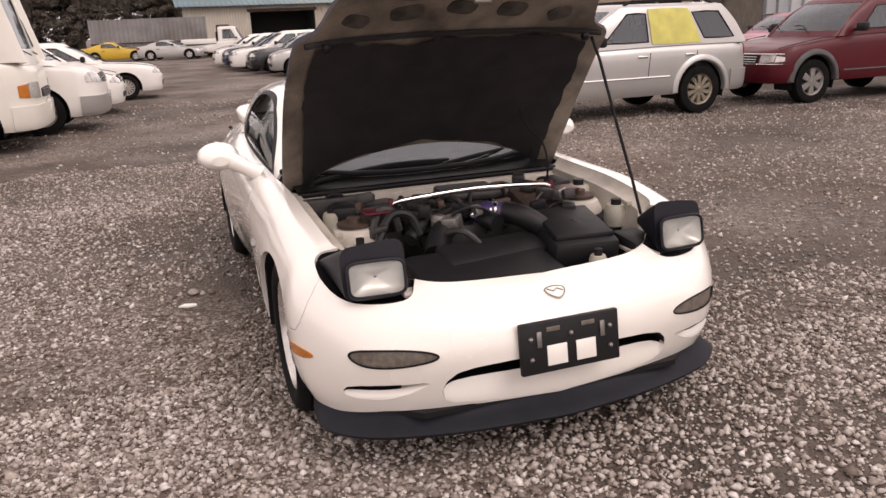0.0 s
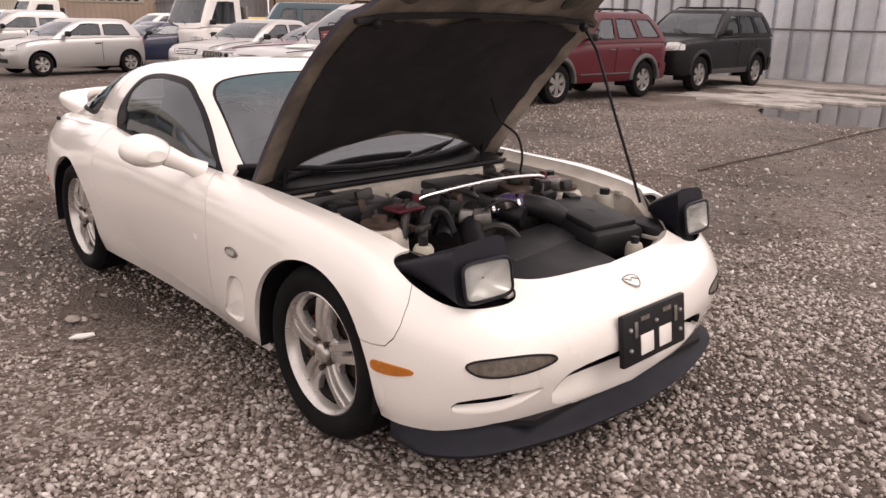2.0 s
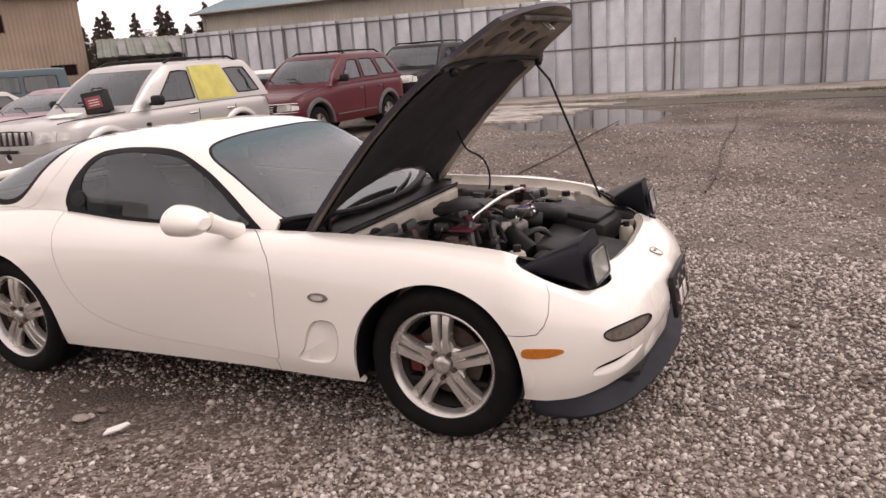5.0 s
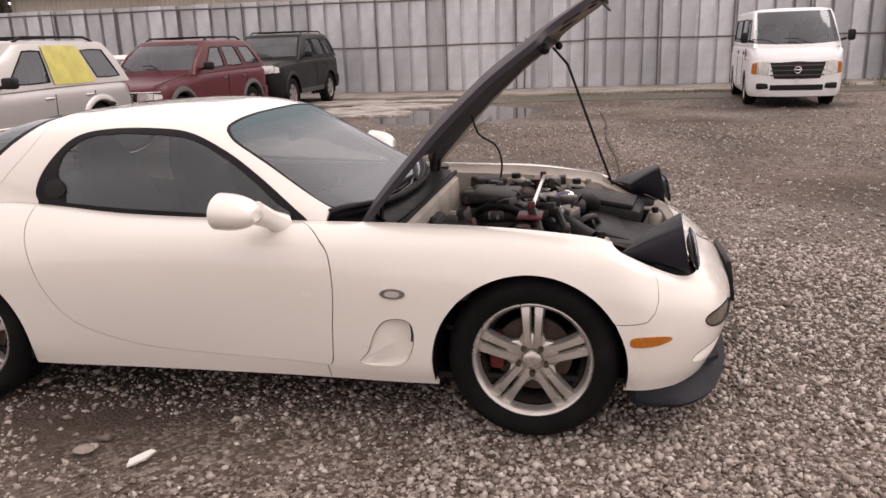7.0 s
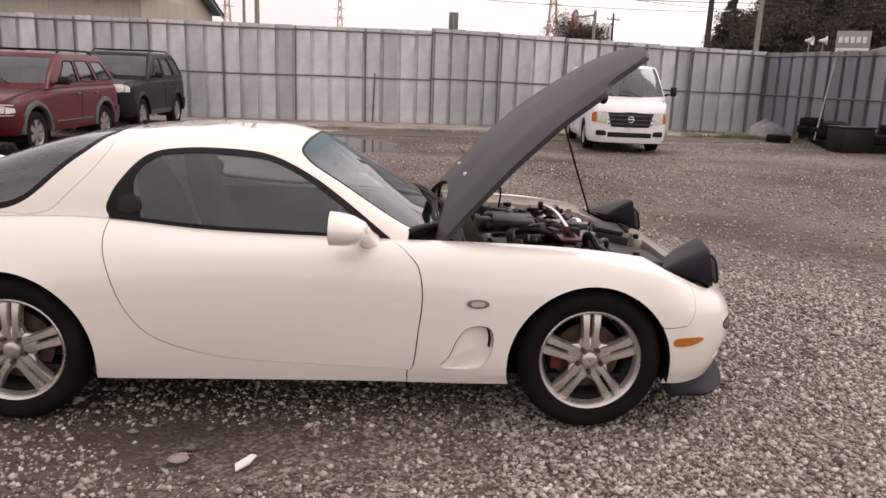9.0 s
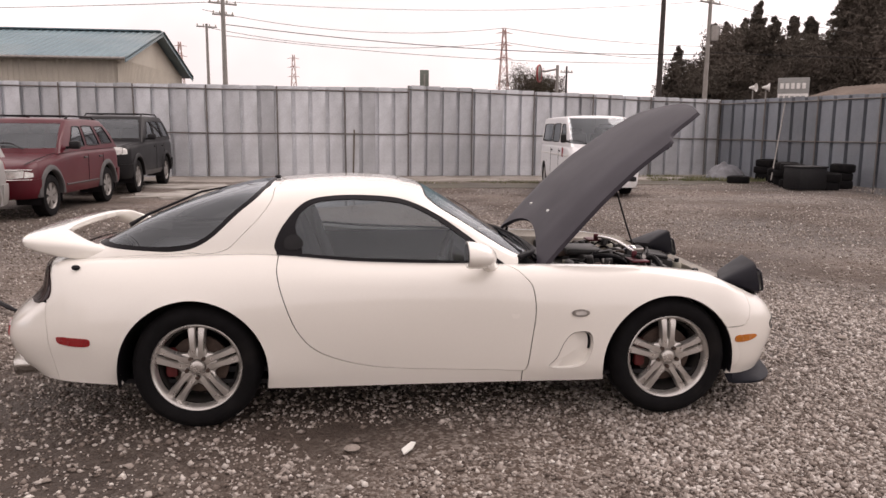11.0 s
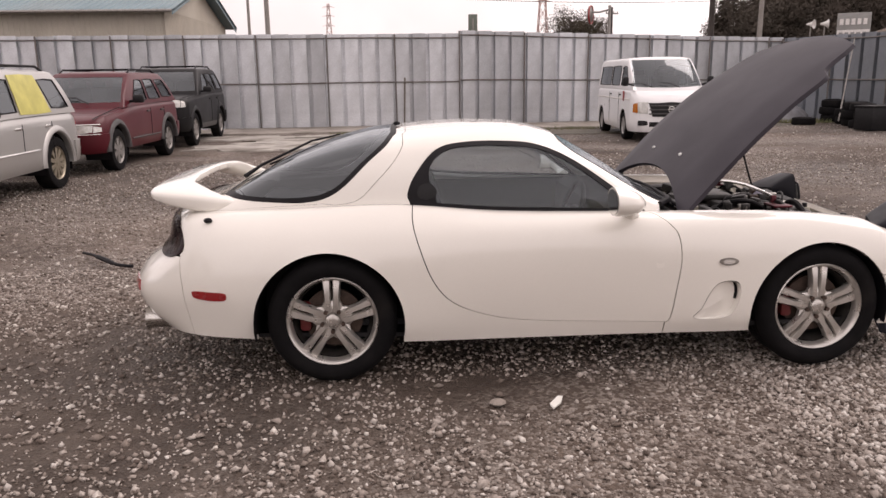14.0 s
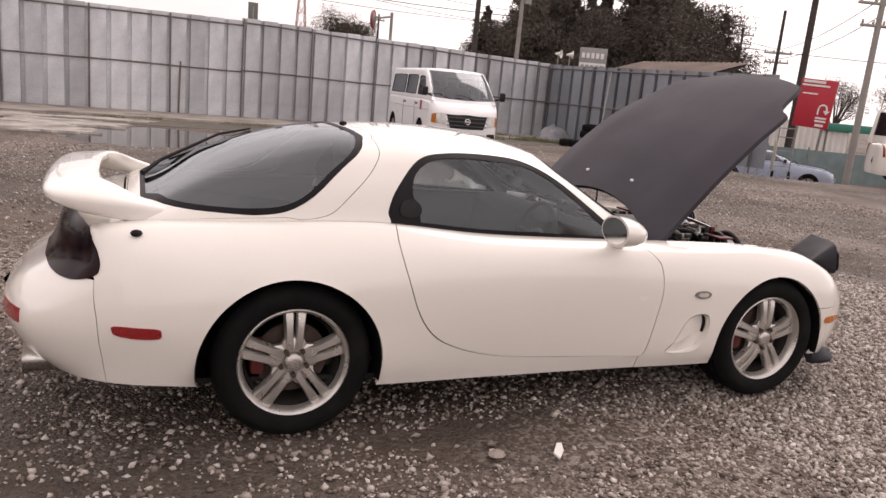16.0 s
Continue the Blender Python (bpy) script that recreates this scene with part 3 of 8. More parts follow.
for sgn, way in ((1, lambda lp: lp), (-1, swap)):
    wing = part("front_wing", panel(BODY, way(wing_loop), [way(vent_uv)], 0.035, 0.0018, 0.02), PAINT_WHITE, coupe)
    dr = part("door", panel(BODY, way(door_loop), (), 0.04, 0.0018, 0.02), PAINT_WHITE, coupe)
    part("rear_quarter", panel(BODY, way(quarter_loop), (), 0.04, 0.0018, 0.02), PAINT_WHITE, coupe)
    ve = np.array([BODY.at(*p) for p in way(vent_uv)])
    vc = ve.mean(0)
    x_fall = np.clip((ve[:, 0] + .64) / .2, 0, 1)[:, None]
    v1 = vc + (ve - vc) * .95 + np.array([0, sgn * .034, 0]) * (0.03 + x_fall)
    v2 = vc + (ve - vc) * .5 + np.array([0, sgn * .030, 0]) * (0.05 + x_fall)
    part("side_vent", Shape().rings([ve.tolist(), v1.tolist(), v2.tolist(), [tuple(vc + np.array([0, sgn * .012, 0]))] * len(ve)]), PAINT_WHITE, wing)
    # Black strip along the vent's front edge stands for the slot's dark shading.
    near = [i for i in range(len(ve)) if ve[i, 0] > -.50 and ve[i, 2] > .37]
    cut = np.array([v1[i] for i in near])
    part("vent_slot_shade", Shape().rings([(cut + [-.003, -sgn * .012, 0]).tolist(), (cut + [-.008, -sgn * .002, 0]).tolist(), (cut + [-.015, sgn * .001, 0]).tolist()], False), RUBBER, wing)
    oval = ring_points((-.50, .575), 1, 24)
    ind = part("side_indicator", Shape().prism([(-.50 + .047 * (x + .5), .575 + .019 * (z - .575)) for x, z in oval], -sgn * .892, -sgn * .878), METAL_DULL, wing, "oval side indicator with a clear lens")
    part("lens", Shape().prism([(-.50 + .03 * (x + .5), .575 + .011 * (z - .575)) for x, z in oval], -sgn * .8945, -sgn * .888), REFLECTOR, ind)
    mk = spline([(.345, .405), (.35, .432), (.40, .437), (.475, .43), (.485, .415), (.44, .402), (.38, .398)], 3, True).tolist()
    part("side_marker", panel(BODY, way(side_uv(mk)), (), 0.02, 0, 0.012, 0.004), AMBER, coupe, "amber side marker lens")
    mk = spline([(-3.085, .468), (-3.078, .484), (-3.0, .482), (-2.93, .478), (-2.918, .462), (-2.928, .442), (-3.0, .440), (-3.07, .450)], 3, True).tolist()
    part("rear_marker", panel(BODY, way(BODY.find(mk, (0, 2), (station(10), station(12)))), (), 0.02, 0, 0.012, 0.004), RED_LENS, coupe, "red side marker lens")
    # wheel wells
    for cx, rr in ((-0.012, .352), (-2.437, .362)):
        arc = [(cx + rr * math.cos(a), .30 + rr * math.sin(a)) for a in np.linspace(-.2, math.pi + .2, 26)]
        rim = [[(x, -sgn * y, z) for x, z in arc] for y in (.862, .80, .50)]
        part("wheel_well", Shape().rings(rim + [[(cx, -sgn * .5, .3)] * 26], False), RUBBER, coupe)
rear = panel(BODY, rear_loop, (), 0.04, 0.0018, 0.02)
rl = rear.mirrored()
both = Shape().add(rear.v, rear.f).add(rl.v, rl.f)
part("rear_bumper", both, PAINT_WHITE, coupe)
deck_loop = [(station(11.75), TOP_V), (station(11.75), 5.2 * PER_V)] + [(station(k), 5.0 * PER_V) for k in (12, 13, 13.99)] + [(station(13.99), TOP_V)]
dk = panel(BODY, deck_loop, (), 0.04)
dm = dk.mirrored()
part("tail_panel", Shape().add(dk.v, dk.f).add(dm.v, dm.f), PAINT_WHITE, coupe)
lamp_loop = [(station(k), v * PER_V) for k, v in spline([(12.4, 5.15), (12.0, 5.02), (11.76, 4.78), (11.5, 4.4), (11.38, 4.1), (11.31, 3.78), (11.36, 3.52), (11.7, 3.46), (12.27, 3.56), (13, 3.78)], 3).tolist()] + [(station(13.99), 3.82 * PER_V), (station(13.99), 5.2 * PER_V), (station(13), 5.2 * PER_V)]
for sgn, way in ((1, lambda lp: lp), (-1, swap)):
    part("tail_lamp", panel(BODY, way(lamp_loop), (), 0.03, 0.002, 0.03, 0.006), SMOKE, coupe, "smoked wrap-round tail lamp")
    low = [(station(k), v * PER_V) for k, v in ((12.25, 1.85), (12.9, 1.8), (12.95, 2.25), (12.3, 2.3))]
    part("rear_reflector", panel(BODY, way(low), (), 0.02, 0, 0.012, 0.004), RED_LENS, coupe, "red reflector low on the rear bumper")

# front lip and undertray
lip_plan = [(station(k)) for k in np.linspace(-3.25, 3.25, 60)]
lip_rows = []
for u in lip_plan:
    k = abs(u - MID) / PER_U
    p = BODY.at(u, 0)
    side = min(1.0, abs(p[1]) / .55) ** 1.5
    out = np.array([1 - .28 * side, math.copysign(.55 * side, p[1]), 0])
    fall = np.clip((3.3 - k) / .6, 0.1, 1)
    q = BODY.at(u, .3 * PER_V)
    q[2] = max(q[2], .24)
    lip_rows.append([tuple(q - out * .022), tuple(p - out * .002 + [0, 0, .006]), tuple(p + out * .012 * fall + [0, 0, -.008]), tuple(p + out * .034 * fall + [0, 0, -.024]), tuple(p + out * .062 * fall + [0, 0, -.036]), tuple(p + out * .072 * fall + [0, 0, -.044]), tuple(p + out * .066 * fall + [0, 0, -.056]), tuple(p - out * .02 + [0, 0, -.052]), tuple(p - out * .06 + [0, 0, .02])])
part("front_lip", Shape().rings(lip_rows, True, True), LIP_BLACK, coupe, "dull blue-black lip spoiler")
tray = Shape()
tray.prism([(.70, -.5), (.45, -.76), (-.3, -.79), (-2.1, -.79), (-3.0, -.72), (-3.3, -.4), (-3.3, .4), (-3.0, .72), (-2.1, .79), (-.3, .79), (.45, .76), (.70, .5)], .215, .235, 2)
part("undertray", tray, PLASTIC, coupe)

# canopy: cross-sections from the belt up to the middle of the roof
CAN_X = [-3.06, -2.92, -2.74, -2.42, -2.2, -2.03, -1.89, -1.68, -1.48, -1.28, -1.19, -0.951, -.75, -.62, -.5]
CAN_Z = [.862, .925, 1.022, 1.143, 1.193, 1.206, 1.217, 1.224, 1.217, 1.180, 1.137, .992, .865, .806, .79]
SEC = spline([(1, 0), (.972, .28), (.915, .55), (.815, .80), (.64, .935), (.36, .99), (0, 1)], 8)
belt = np.array([BODY.at(u, TOP_V) for u in np.linspace(station(5.5), station(11.3), 400)])


def canopy_grid(sgn=-1):
    xs = np.linspace(-3.05, -.52, 180)
    rows = []
    order = np.argsort(belt[:, 0])
    for x in xs:
        zr = float(curve_at(CAN_X, CAN_Z, x))
        yb = float(np.interp(x, belt[order, 0], -belt[order, 1]))
        zb = float(np.interp(x, belt[order, 0], belt[order, 2]))
        zb = min(zb, zr - .01)
        soft = float(np.clip((-2.1 - x) / .7, 0, 1))
        sec = SEC.copy()
        rows.append(np.stack([np.full(len(sec), x), -yb * sec[:, 0], zb + (zr - zb) * (sec[:, 1] * (1 - .0 * soft))], 1))
    g = np.array(rows)
    return np.concatenate([g, (g * np.array([1, -1, 1]))[:, -2::-1]], 1)


CANOPY = Skin(canopy_grid())
CV = CANOPY.nv - 1
CM = CV // 2
core = lambda p: p * np.array([1, 0, 0]) + np.array([0, 0, .7])


def canopy_uv(pts):
    return CANOPY.find(pts, (0, 2), None, (0, CM - 4))


def canopy_plan(pts):
    return CANOPY.find(pts, (0, 1), None, (6, CV - 6))


def flip(loop):
    return [(u, CV - v) for u, v in loop]


WINDOW = spline([(-2.035, .872), (-2.045, .915), (-2.003, 1.008), (-1.90, 1.118), (-1.754, 1.150), (-1.536, 1.150), (-1.379, 1.128), (-1.221, 1.058), (-1.060, .950), (-.93, .852), (-.87, .806)], 5).tolist()
win_top = canopy_uv(WINDOW)
win_loop = win_top + [(u, 0) for u in np.linspace(win_top[-1][0], win_top[0][0], 24)]
glass_in = spline([(-1.905, .868), (-1.912, .91), (-1.936, .97), (-1.936, 1.025), (-1.91, 1.072), (-1.838, 1.118), (-1.72, 1.131), (-1.608, 1.131), (-1.40, 1.112), (-1.25, 1.049), (-1.105, .952), (-1.005, .872), (-.94, .832)], 4).tolist()
gl_top = canopy_uv(glass_in)
glass_loop = gl_top + [(u, 1.3) for u in np.linspace(gl_top[-1][0], gl_top[0][0], 20)]
a_line = [(-1.266, -.515), (-1.252, -.542), (-1.20, -.578), (-1.05, -.607), (-.90, -.640), (-.79, -.665)]
ws_right = canopy_plan(spline(a_line, 4).tolist())
ws_top = canopy_plan([(-1.272, y) for y in np.linspace(.49, -.49, 13)])
ws_bot = canopy_plan([(-.765, -.66), (-.705, -.56), (-.652, -.38), (-.622, -.2), (-.615, 0), (-.622, .2), (-.652, .38), (-.705, .56), (-.765, .66)])
ws_loop = ws_top + ws_right + ws_bot + flip(ws_right)[::-1]
hg_r = canopy_uv(spline([(-2.112, 1.175), (-2.152, 1.131), (-2.234, 1.064), (-2.336, .966), (-2.40, .918), (-2.467, .888), (-2.54, .875), (-2.615, .872), (-2.796, .882), (-2.944, .898)], 4).tolist())
hg_rear = canopy_plan([(-2.99, y) for y in np.linspace(-.40, .40, 9)])
hg_front = canopy_plan([(-2.095, y) for y in np.linspace(.42, -.42, 13)])
hg_loop = hg_front + hg_r + hg_rear + flip(hg_r)[::-1]
hc_r = canopy_uv(spline([(-2.062, 1.185), (-2.066, 1.13), (-2.117, 1.053), (-2.202, .964), (-2.27, .897), (-2.33, .872), (-2.40, .862)], 5).tolist())
hc_loop = canopy_plan([(-2.045, y) for y in np.linspace(.40, -.40, 11)]) + hc_r + [(u, 1.4) for u in np.linspace(hc_r[-1][0] - 4, 0.5, 14)]
hc_loop += flip(hc_loop[11:])[::-1]
cu1 = CANOPY.nu - 1
roof_outer = [(0.0, CV)] + [(0.0, v) for v in np.linspace(CV, 0, 30)][1:] + [(u, 0) for u in np.linspace(2, win_top[0][0], 30)] + win_top + [(u, 0) for u in np.linspace(win_top[-1][0], win_top[-1][0] + 8, 4)]
cowl_line = canopy_plan([(-.79, -.69), (-.757, -.662), (-.698, -.562), (-.646, -.382), (-.616, -.2), (-.609, 0), (-.616, .2), (-.646, .382), (-.698, .562), (-.757, .662), (-.79, .69)])
roof_outer = [p for p in roof_outer if p[0] < cowl_line[0][0] + 1] + cowl_line + flip([p for p in roof_outer if p[0] < cowl_line[0][0] + 1])[::-1][:-30]
part("roof", panel(CANOPY, roof_outer, [ws_loop, hc_loop], 0.03, 0.001, 0.015, inside=core), PAINT_WHITE, coupe)
hatch = part("hatch", panel(CANOPY, hc_loop, [hg_loop], 0.03, 0.002, 0.02, inside=core), PAINT_WHITE, coupe)
gi_r = canopy_uv(spline([(-2.145, 1.168), (-2.19, 1.125), (-2.272, 1.058), (-2.375, .962), (-2.445, .922), (-2.515, .904), (-2.633, .896), (-2.796, .903), (-2.925, .914)], 4).tolist())
hg_in = canopy_plan([(-2.125, y) for y in np.linspace(.38, -.38, 11)]) + gi_r + canopy_plan([(-2.972, y) for y in np.linspace(-.36, .36, 9)]) + flip(gi_r)[::-1]
band = part("glass_border", panel(CANOPY, hg_loop, [hg_in], 0.03, 0.001, 0.006, inside=core), RUBBER, hatch)
pane = part("rear_glass", panel(CANOPY, hg_in, (), 0.09, 0, 0, -.002, inside=core), GLASS_DARK, hatch)
pane.visible_shadow = False
ws_in = [(np.mean([p[0] for p in ws_loop]) + (u - np.mean([p[0] for p in ws_loop])) * .955, CM + (v - CM) * .965) for u, v in ws_loop]
part("windscreen_seal", Shape().tube([tuple(CANOPY.at(*p) + np.array([.003, 0, .002])) for p in cowl_line], .014, 8), RUBBER, coupe)
part("windscreen_border", panel(CANOPY, ws_loop, [ws_in], 0.03, 0.0005, 0.008, inside=core), RUBBER, coupe)
pane = part("windscreen", panel(CANOPY, ws_in, (), 0.11, 0, 0, -.002, inside=core), GLASS_SCREEN, coupe)
pane.visible_shadow = False
for way in (lambda lp: lp, flip):
    fr = part("window_frame", panel(CANOPY, way(win_loop), [way(glass_loop)], 0.025, 0.001, 0.012, inside=core), RUBBER, coupe, "black door window frame")
    pane = part("door_glass", panel(CANOPY, way(glass_loop), (), 0.09, 0, 0, -.003, inside=core), GLASS, coupe)
    pane.visible_shadow = False
    sg = -1 if way is not flip else 1
    hd = spline([(-1.995, .90), (-1.99, .945), (-1.945, .962), (-1.91, .94), (-1.905, .905), (-1.95, .885)], 3, True).tolist()
    hl = way(canopy_uv(hd))
    part("door_handle", panel(CANOPY, hl, (), 0.02, 0, 0.01, .006, inside=core), PLASTIC, coupe)

# bonnet on its hinges, swung open
SWING = radians(47)
HINGE = Vector((-.72, 0, .80))


def bonnet_z(d, y):
    """Height of the closed bonnet over its hinge line, d metres ahead of it."""
    return float(curve_at([0, .2, .45, .7, .95, 1.12, 1.24, 1.32], [.0, .012, .016, .002, -.042, -.084, -.122, -.155], d)) - .034 * (abs(y) / .66) ** 2.4 - .012 * max(0, abs(y) - .5) / .16


def swung(d, y, h):
    """A point of the open bonnet, which sits a little askew on its prop."""
    c, s = math.cos(SWING), math.sin(SWING)
    return (HINGE.x + d * c - h * s, y - .052 * d, HINGE.z + d * s + h * c)


def bonnet_width(d):
    return float(curve_at([-.1, .1, .5, .85, .965, 1.0, 1.05, 1.15, 1.25, 1.33], [.70, .705, .695, .67, .65, .585, .56, .53, .475, .40], d))


def bonnet_back(s):
    """The rear edge, hollowed to clear the windscreen; s runs from -1 to 1 across."""
    return .215 * (1 - abs(s) ** 2.0) - .02


rows_top, rows_low = [], []
for i in range(72):
    a = i / 71
    row, low = [], []
    for k in range(45):
        s = -1 + 2 * k / 44
        front = 1.315 - .10 * abs(s) ** 2.4
        d = bonnet_back(s) + (front - bonnet_back(s)) * a
        y = s * bonnet_width(d)
        h = bonnet_z(d, y)
        row.append(swung(d, y, h))
        low.append(swung(d, y, h - .022))
    rows_top.append(row)
    rows_low.append(low)
top = Shape().rings(rows_top, False)
rim = lambda r: r[0] + [q[-1] for q in r[1:]] + r[-1][-2::-1] + [q[0] for q in r[-2:0:-1]]
top.rings([rim(rows_top), rim(rows_low)])
bonnet = part("bonnet", top, HOOD_GREY, coupe, "raised matt dark grey bonnet")
part("inner_frame", Shape().rings(rows_low, False), TAUPE, bonnet, "stained grey-brown inner bonnet frame")
pad_rows = []
for i in range(30):
    a = i / 29
    row = []
    for k in range(41):
        s = -1 + 2 * k / 40
        wob = .012 * math.sin(9 * s + 2) + .01 * math.sin(23 * a) + .030 * noise.noise((s * 5, a * 3, 7.0)) + .016 * noise.noise((s * 14, a * 9, 2.0))
        lo, hi = .035 + .19 * (1 - abs(s) ** 2) + wob * .7, .925 + .012 * math.sin(4 * s) + wob
        d = lo + (hi - lo) * a
        y = s * (.612 if d < .7 else .612 - .16 * (d - .7)) + .012 * noise.noise((a * 11, s * 3, 4.0))
        row.append(swung(d, y, bonnet_z(d, y) - .032 - .012 * math.sin(math.pi * a) * (1 - s * s)))
    pad_rows.append(row)
part("insulation_pad", Shape().rings(pad_rows, False), PAD, bonnet, "black felt pad under the bonnet")
# Flat dark plates laid on the frame stand for its shaded recesses.
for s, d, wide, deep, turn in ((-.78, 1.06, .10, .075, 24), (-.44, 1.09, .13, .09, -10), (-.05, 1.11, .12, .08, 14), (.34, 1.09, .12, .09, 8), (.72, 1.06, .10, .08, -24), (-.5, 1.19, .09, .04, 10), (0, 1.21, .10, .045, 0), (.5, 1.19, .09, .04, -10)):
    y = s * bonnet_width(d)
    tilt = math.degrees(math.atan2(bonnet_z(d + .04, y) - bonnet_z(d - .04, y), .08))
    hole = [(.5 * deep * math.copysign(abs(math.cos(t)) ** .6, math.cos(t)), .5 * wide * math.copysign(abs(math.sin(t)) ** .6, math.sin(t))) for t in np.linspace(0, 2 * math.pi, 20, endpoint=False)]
    part("recess_shade_plate", Shape().prism(hole, -.002, .006, 2), PRESSING, bonnet).matrix_basis = Matrix.Translation(swung(d, y, bonnet_z(d, y) - .025)) @ pose(0, 0, 0, 0, -math.degrees(SWING) - tilt, 0) @ pose(0, 0, 0, 0, 0, turn)
beam = [swung(.957, y, bonnet_z(.957, y) - .034) for y in np.linspace(-.62, .62, 16)]
part("stiffener", Shape().tube(beam, .011, 8), PAD, bonnet)
beam = [swung(1.24, y, bonnet_z(1.24, y) - .035) for y in np.linspace(-.34, .34, 12)]
part("front_stiffener", Shape().tube(beam, .014, 8), PRESSING, bonnet)
for y in (-.54, .54):
    part("rubber_stop", Shape().ball(swung(.957, y, bonnet_z(.957, y) - .062), .02, 8), RUBBER, bonnet)
catch = Shape().tube([swung(1.22, -.03, bonnet_z(1.22, 0) - .03), swung(1.22, -.03, bonnet_z(1.22, 0) - .09), swung(1.22, .03, bonnet_z(1.22, 0) - .09), swung(1.22, .03, bonnet_z(1.22, 0) - .03)], .006, 6)
part("catch", catch, METAL_DULL, bonnet)
for y in (-.22, .22):
    part("washer_nozzle", Shape().ball(swung(.30, y, bonnet_z(.30, y) + .002), (.011, .013, .010), 8), NOZZLE_WHITE, bonnet)
    hs = Shape().tube([(-.60, y * 2.6, .72), (-.62, y * 2.6, .75), swung(.13, y * 2.6, -.035)], .010, 6)
    part("hinge", hs, RUBBER, coupe)
prop_top = swung(.93, .59, bonnet_z(.93, .59) - .04)
part("prop_rod", Shape().tube([(.305, .60, .70), (.25, .59, .84), (.17, .565, 1.05), (.07, .535, 1.32), prop_top], .0065, 7), RUBBER, coupe, "thin black prop rod with foam grip")
part("washer_hose", Shape().tube(spline([(-.27, .47, .74), (-.26, .47, .84), (-.29, .46, .93), (-.37, .43, .99), swung(.43, .42, -.035)], 5).tolist(), .0055, 6), RUBBER, coupe)

# pop-up headlamps
sq = lambda t, e: math.copysign(abs(t) ** e, t)
LENS_MIDDLE = (.562, .601, .690)
for sgn in (-1, 1):
    pod_rows = []
    for a in np.linspace(0, 1, 14):
        outer, inner = np.array((.300, .742)) * (1 - a) + np.array((.553, .712)) * a, np.array((.395, .520)) * (1 - a) + np.array((.566, .495)) * a
        top_z = .708 + .094 * a ** .85
        low_z = .690 - .075 * a
        r = []
        for c in range(24):
            ang = 2 * math.pi * c / 24
            cy, cz = sq(math.cos(ang), .34), sq(math.sin(ang), .34)
            m = (outer + inner) / 2 + (outer - inner) / 2 * cy
            r.append((m[0] - .017 * a - .018 * a * cz, sgn * m[1], (top_z + low_z) / 2 + (top_z - low_z) / 2 * cz - .010 * cy * (cz > 0)))
        pod_rows.append(r)
    pod = part("headlamp_pod", Shape().rings(pod_rows, True, True), POD_BLACK, coupe, "raised black headlamp pod")
    hole = pod_hole if sgn < 0 else swap(pod_hole)
    edge = [BODY.at(u, v) for u, v in hole]
    sink = [tuple(p + np.array([-.006, 0, -.03])) for p in edge]
    part("headlamp_bay", Shape().rings([[tuple(p + np.array([-.003, 0, -.003])) for p in edge], sink, [(.45, sgn * .61, .585)] * len(edge)], True), RUBBER, coupe)
    lens_rows = []
    tilt = .20
    face = lambda ly, lz, dx: (LENS_MIDDLE[0] + dx - tilt * lz - .06 * (ly * sgn), sgn * LENS_MIDDLE[1] + ly, LENS_MIDDLE[2] + lz)
    around = lambda w, h, dx, n=32: [face(w * sq(math.cos(t), .38), h * sq(math.sin(t), .38), dx) for t in np.linspace(0, 2 * math.pi, n, endpoint=False)]
    lens_rows = [around(.094 * g, .057 * g, dx) for dx, g in ((0, .96), (.012, 1.0), (.020, .95), (.024, .7), (.026, .02))]
    lam = part("lamp_glass", Shape().rings(lens_rows, True), LENS, pod, "ribbed rectangular headlamp glass")
    lam.visible_shadow = False
    part("reflector", Shape().rings([around(.092 * g, .055 * g, dx) for dx, g in ((.011, 1.0), (.002, .86), (-.010, .5), (-.014, .05))]), REFLECTOR, pod)
    rim = around(.096, .059, .010)
    part("bezel", Shape().tube(rim + rim[:1], .006, 6, False), POD_BLACK, pod)

# number plate holder, badge
plate = part("plate_holder", Shape().box((.782, 0, .435), (.022, .375, .178), pose(0, 0, 0), .006), PLASTIC, coupe, "empty black plastic number plate holder")
plate.matrix_basis = Matrix.Translation((.782, 0, .435)) @ pose(0, 0, 0, 0, -8, 0) @ Matrix.Translation((-.782, 0, -.435))
for y in (-.055, .055):
    part("plate_opening", Shape().box((.795, y, .405), (.004, .075, .07), bevel=.0015), PAINT_WHITE, plate)
for y in (-.12, .12):
    part("plate_clip", Shape().box((.796, y, .465), (.006, .018, .055), bevel=.002), METAL_DULL, plate)
    part("plate_slot", Shape().box((.795, y * .55, .495), (.004, .05, .015), bevel=.001), FOG, plate)
for y, z in ((-.15, .40), (-.15, .47), (.15, .40), (.15, .47), (0, .47)):
    part("screw", Shape().ball((.795, y, z), .009, 8), METAL_DULL, plate)
bp = BODY.at(MID, 4.55 * PER_V)
bd = .9 * spline([(-.038, .012), (0, .02), (.038, .012), (.034, -.012), (0, -.034), (-.034, -.012)], 3, True)
bt = lambda y, z, o: (bp[0] - z * 1.1 + o * .41, y, bp[2] + z * .49 + o * .91)
badge_rim = [bt(y, z, .003) for y, z in bd]
bdg = part("bonnet_badge", Shape().rings([[bt(y, z, -.002) for y, z in bd], badge_rim, [bt(0, 0, .004)] * len(bd)]), PAINT_WHITE, coupe, "small shield emblem on the nose")
part("badge_rim", Shape().tube(badge_rim + badge_rim[:1], .0025, 6, False), METAL_DULL, bdg)
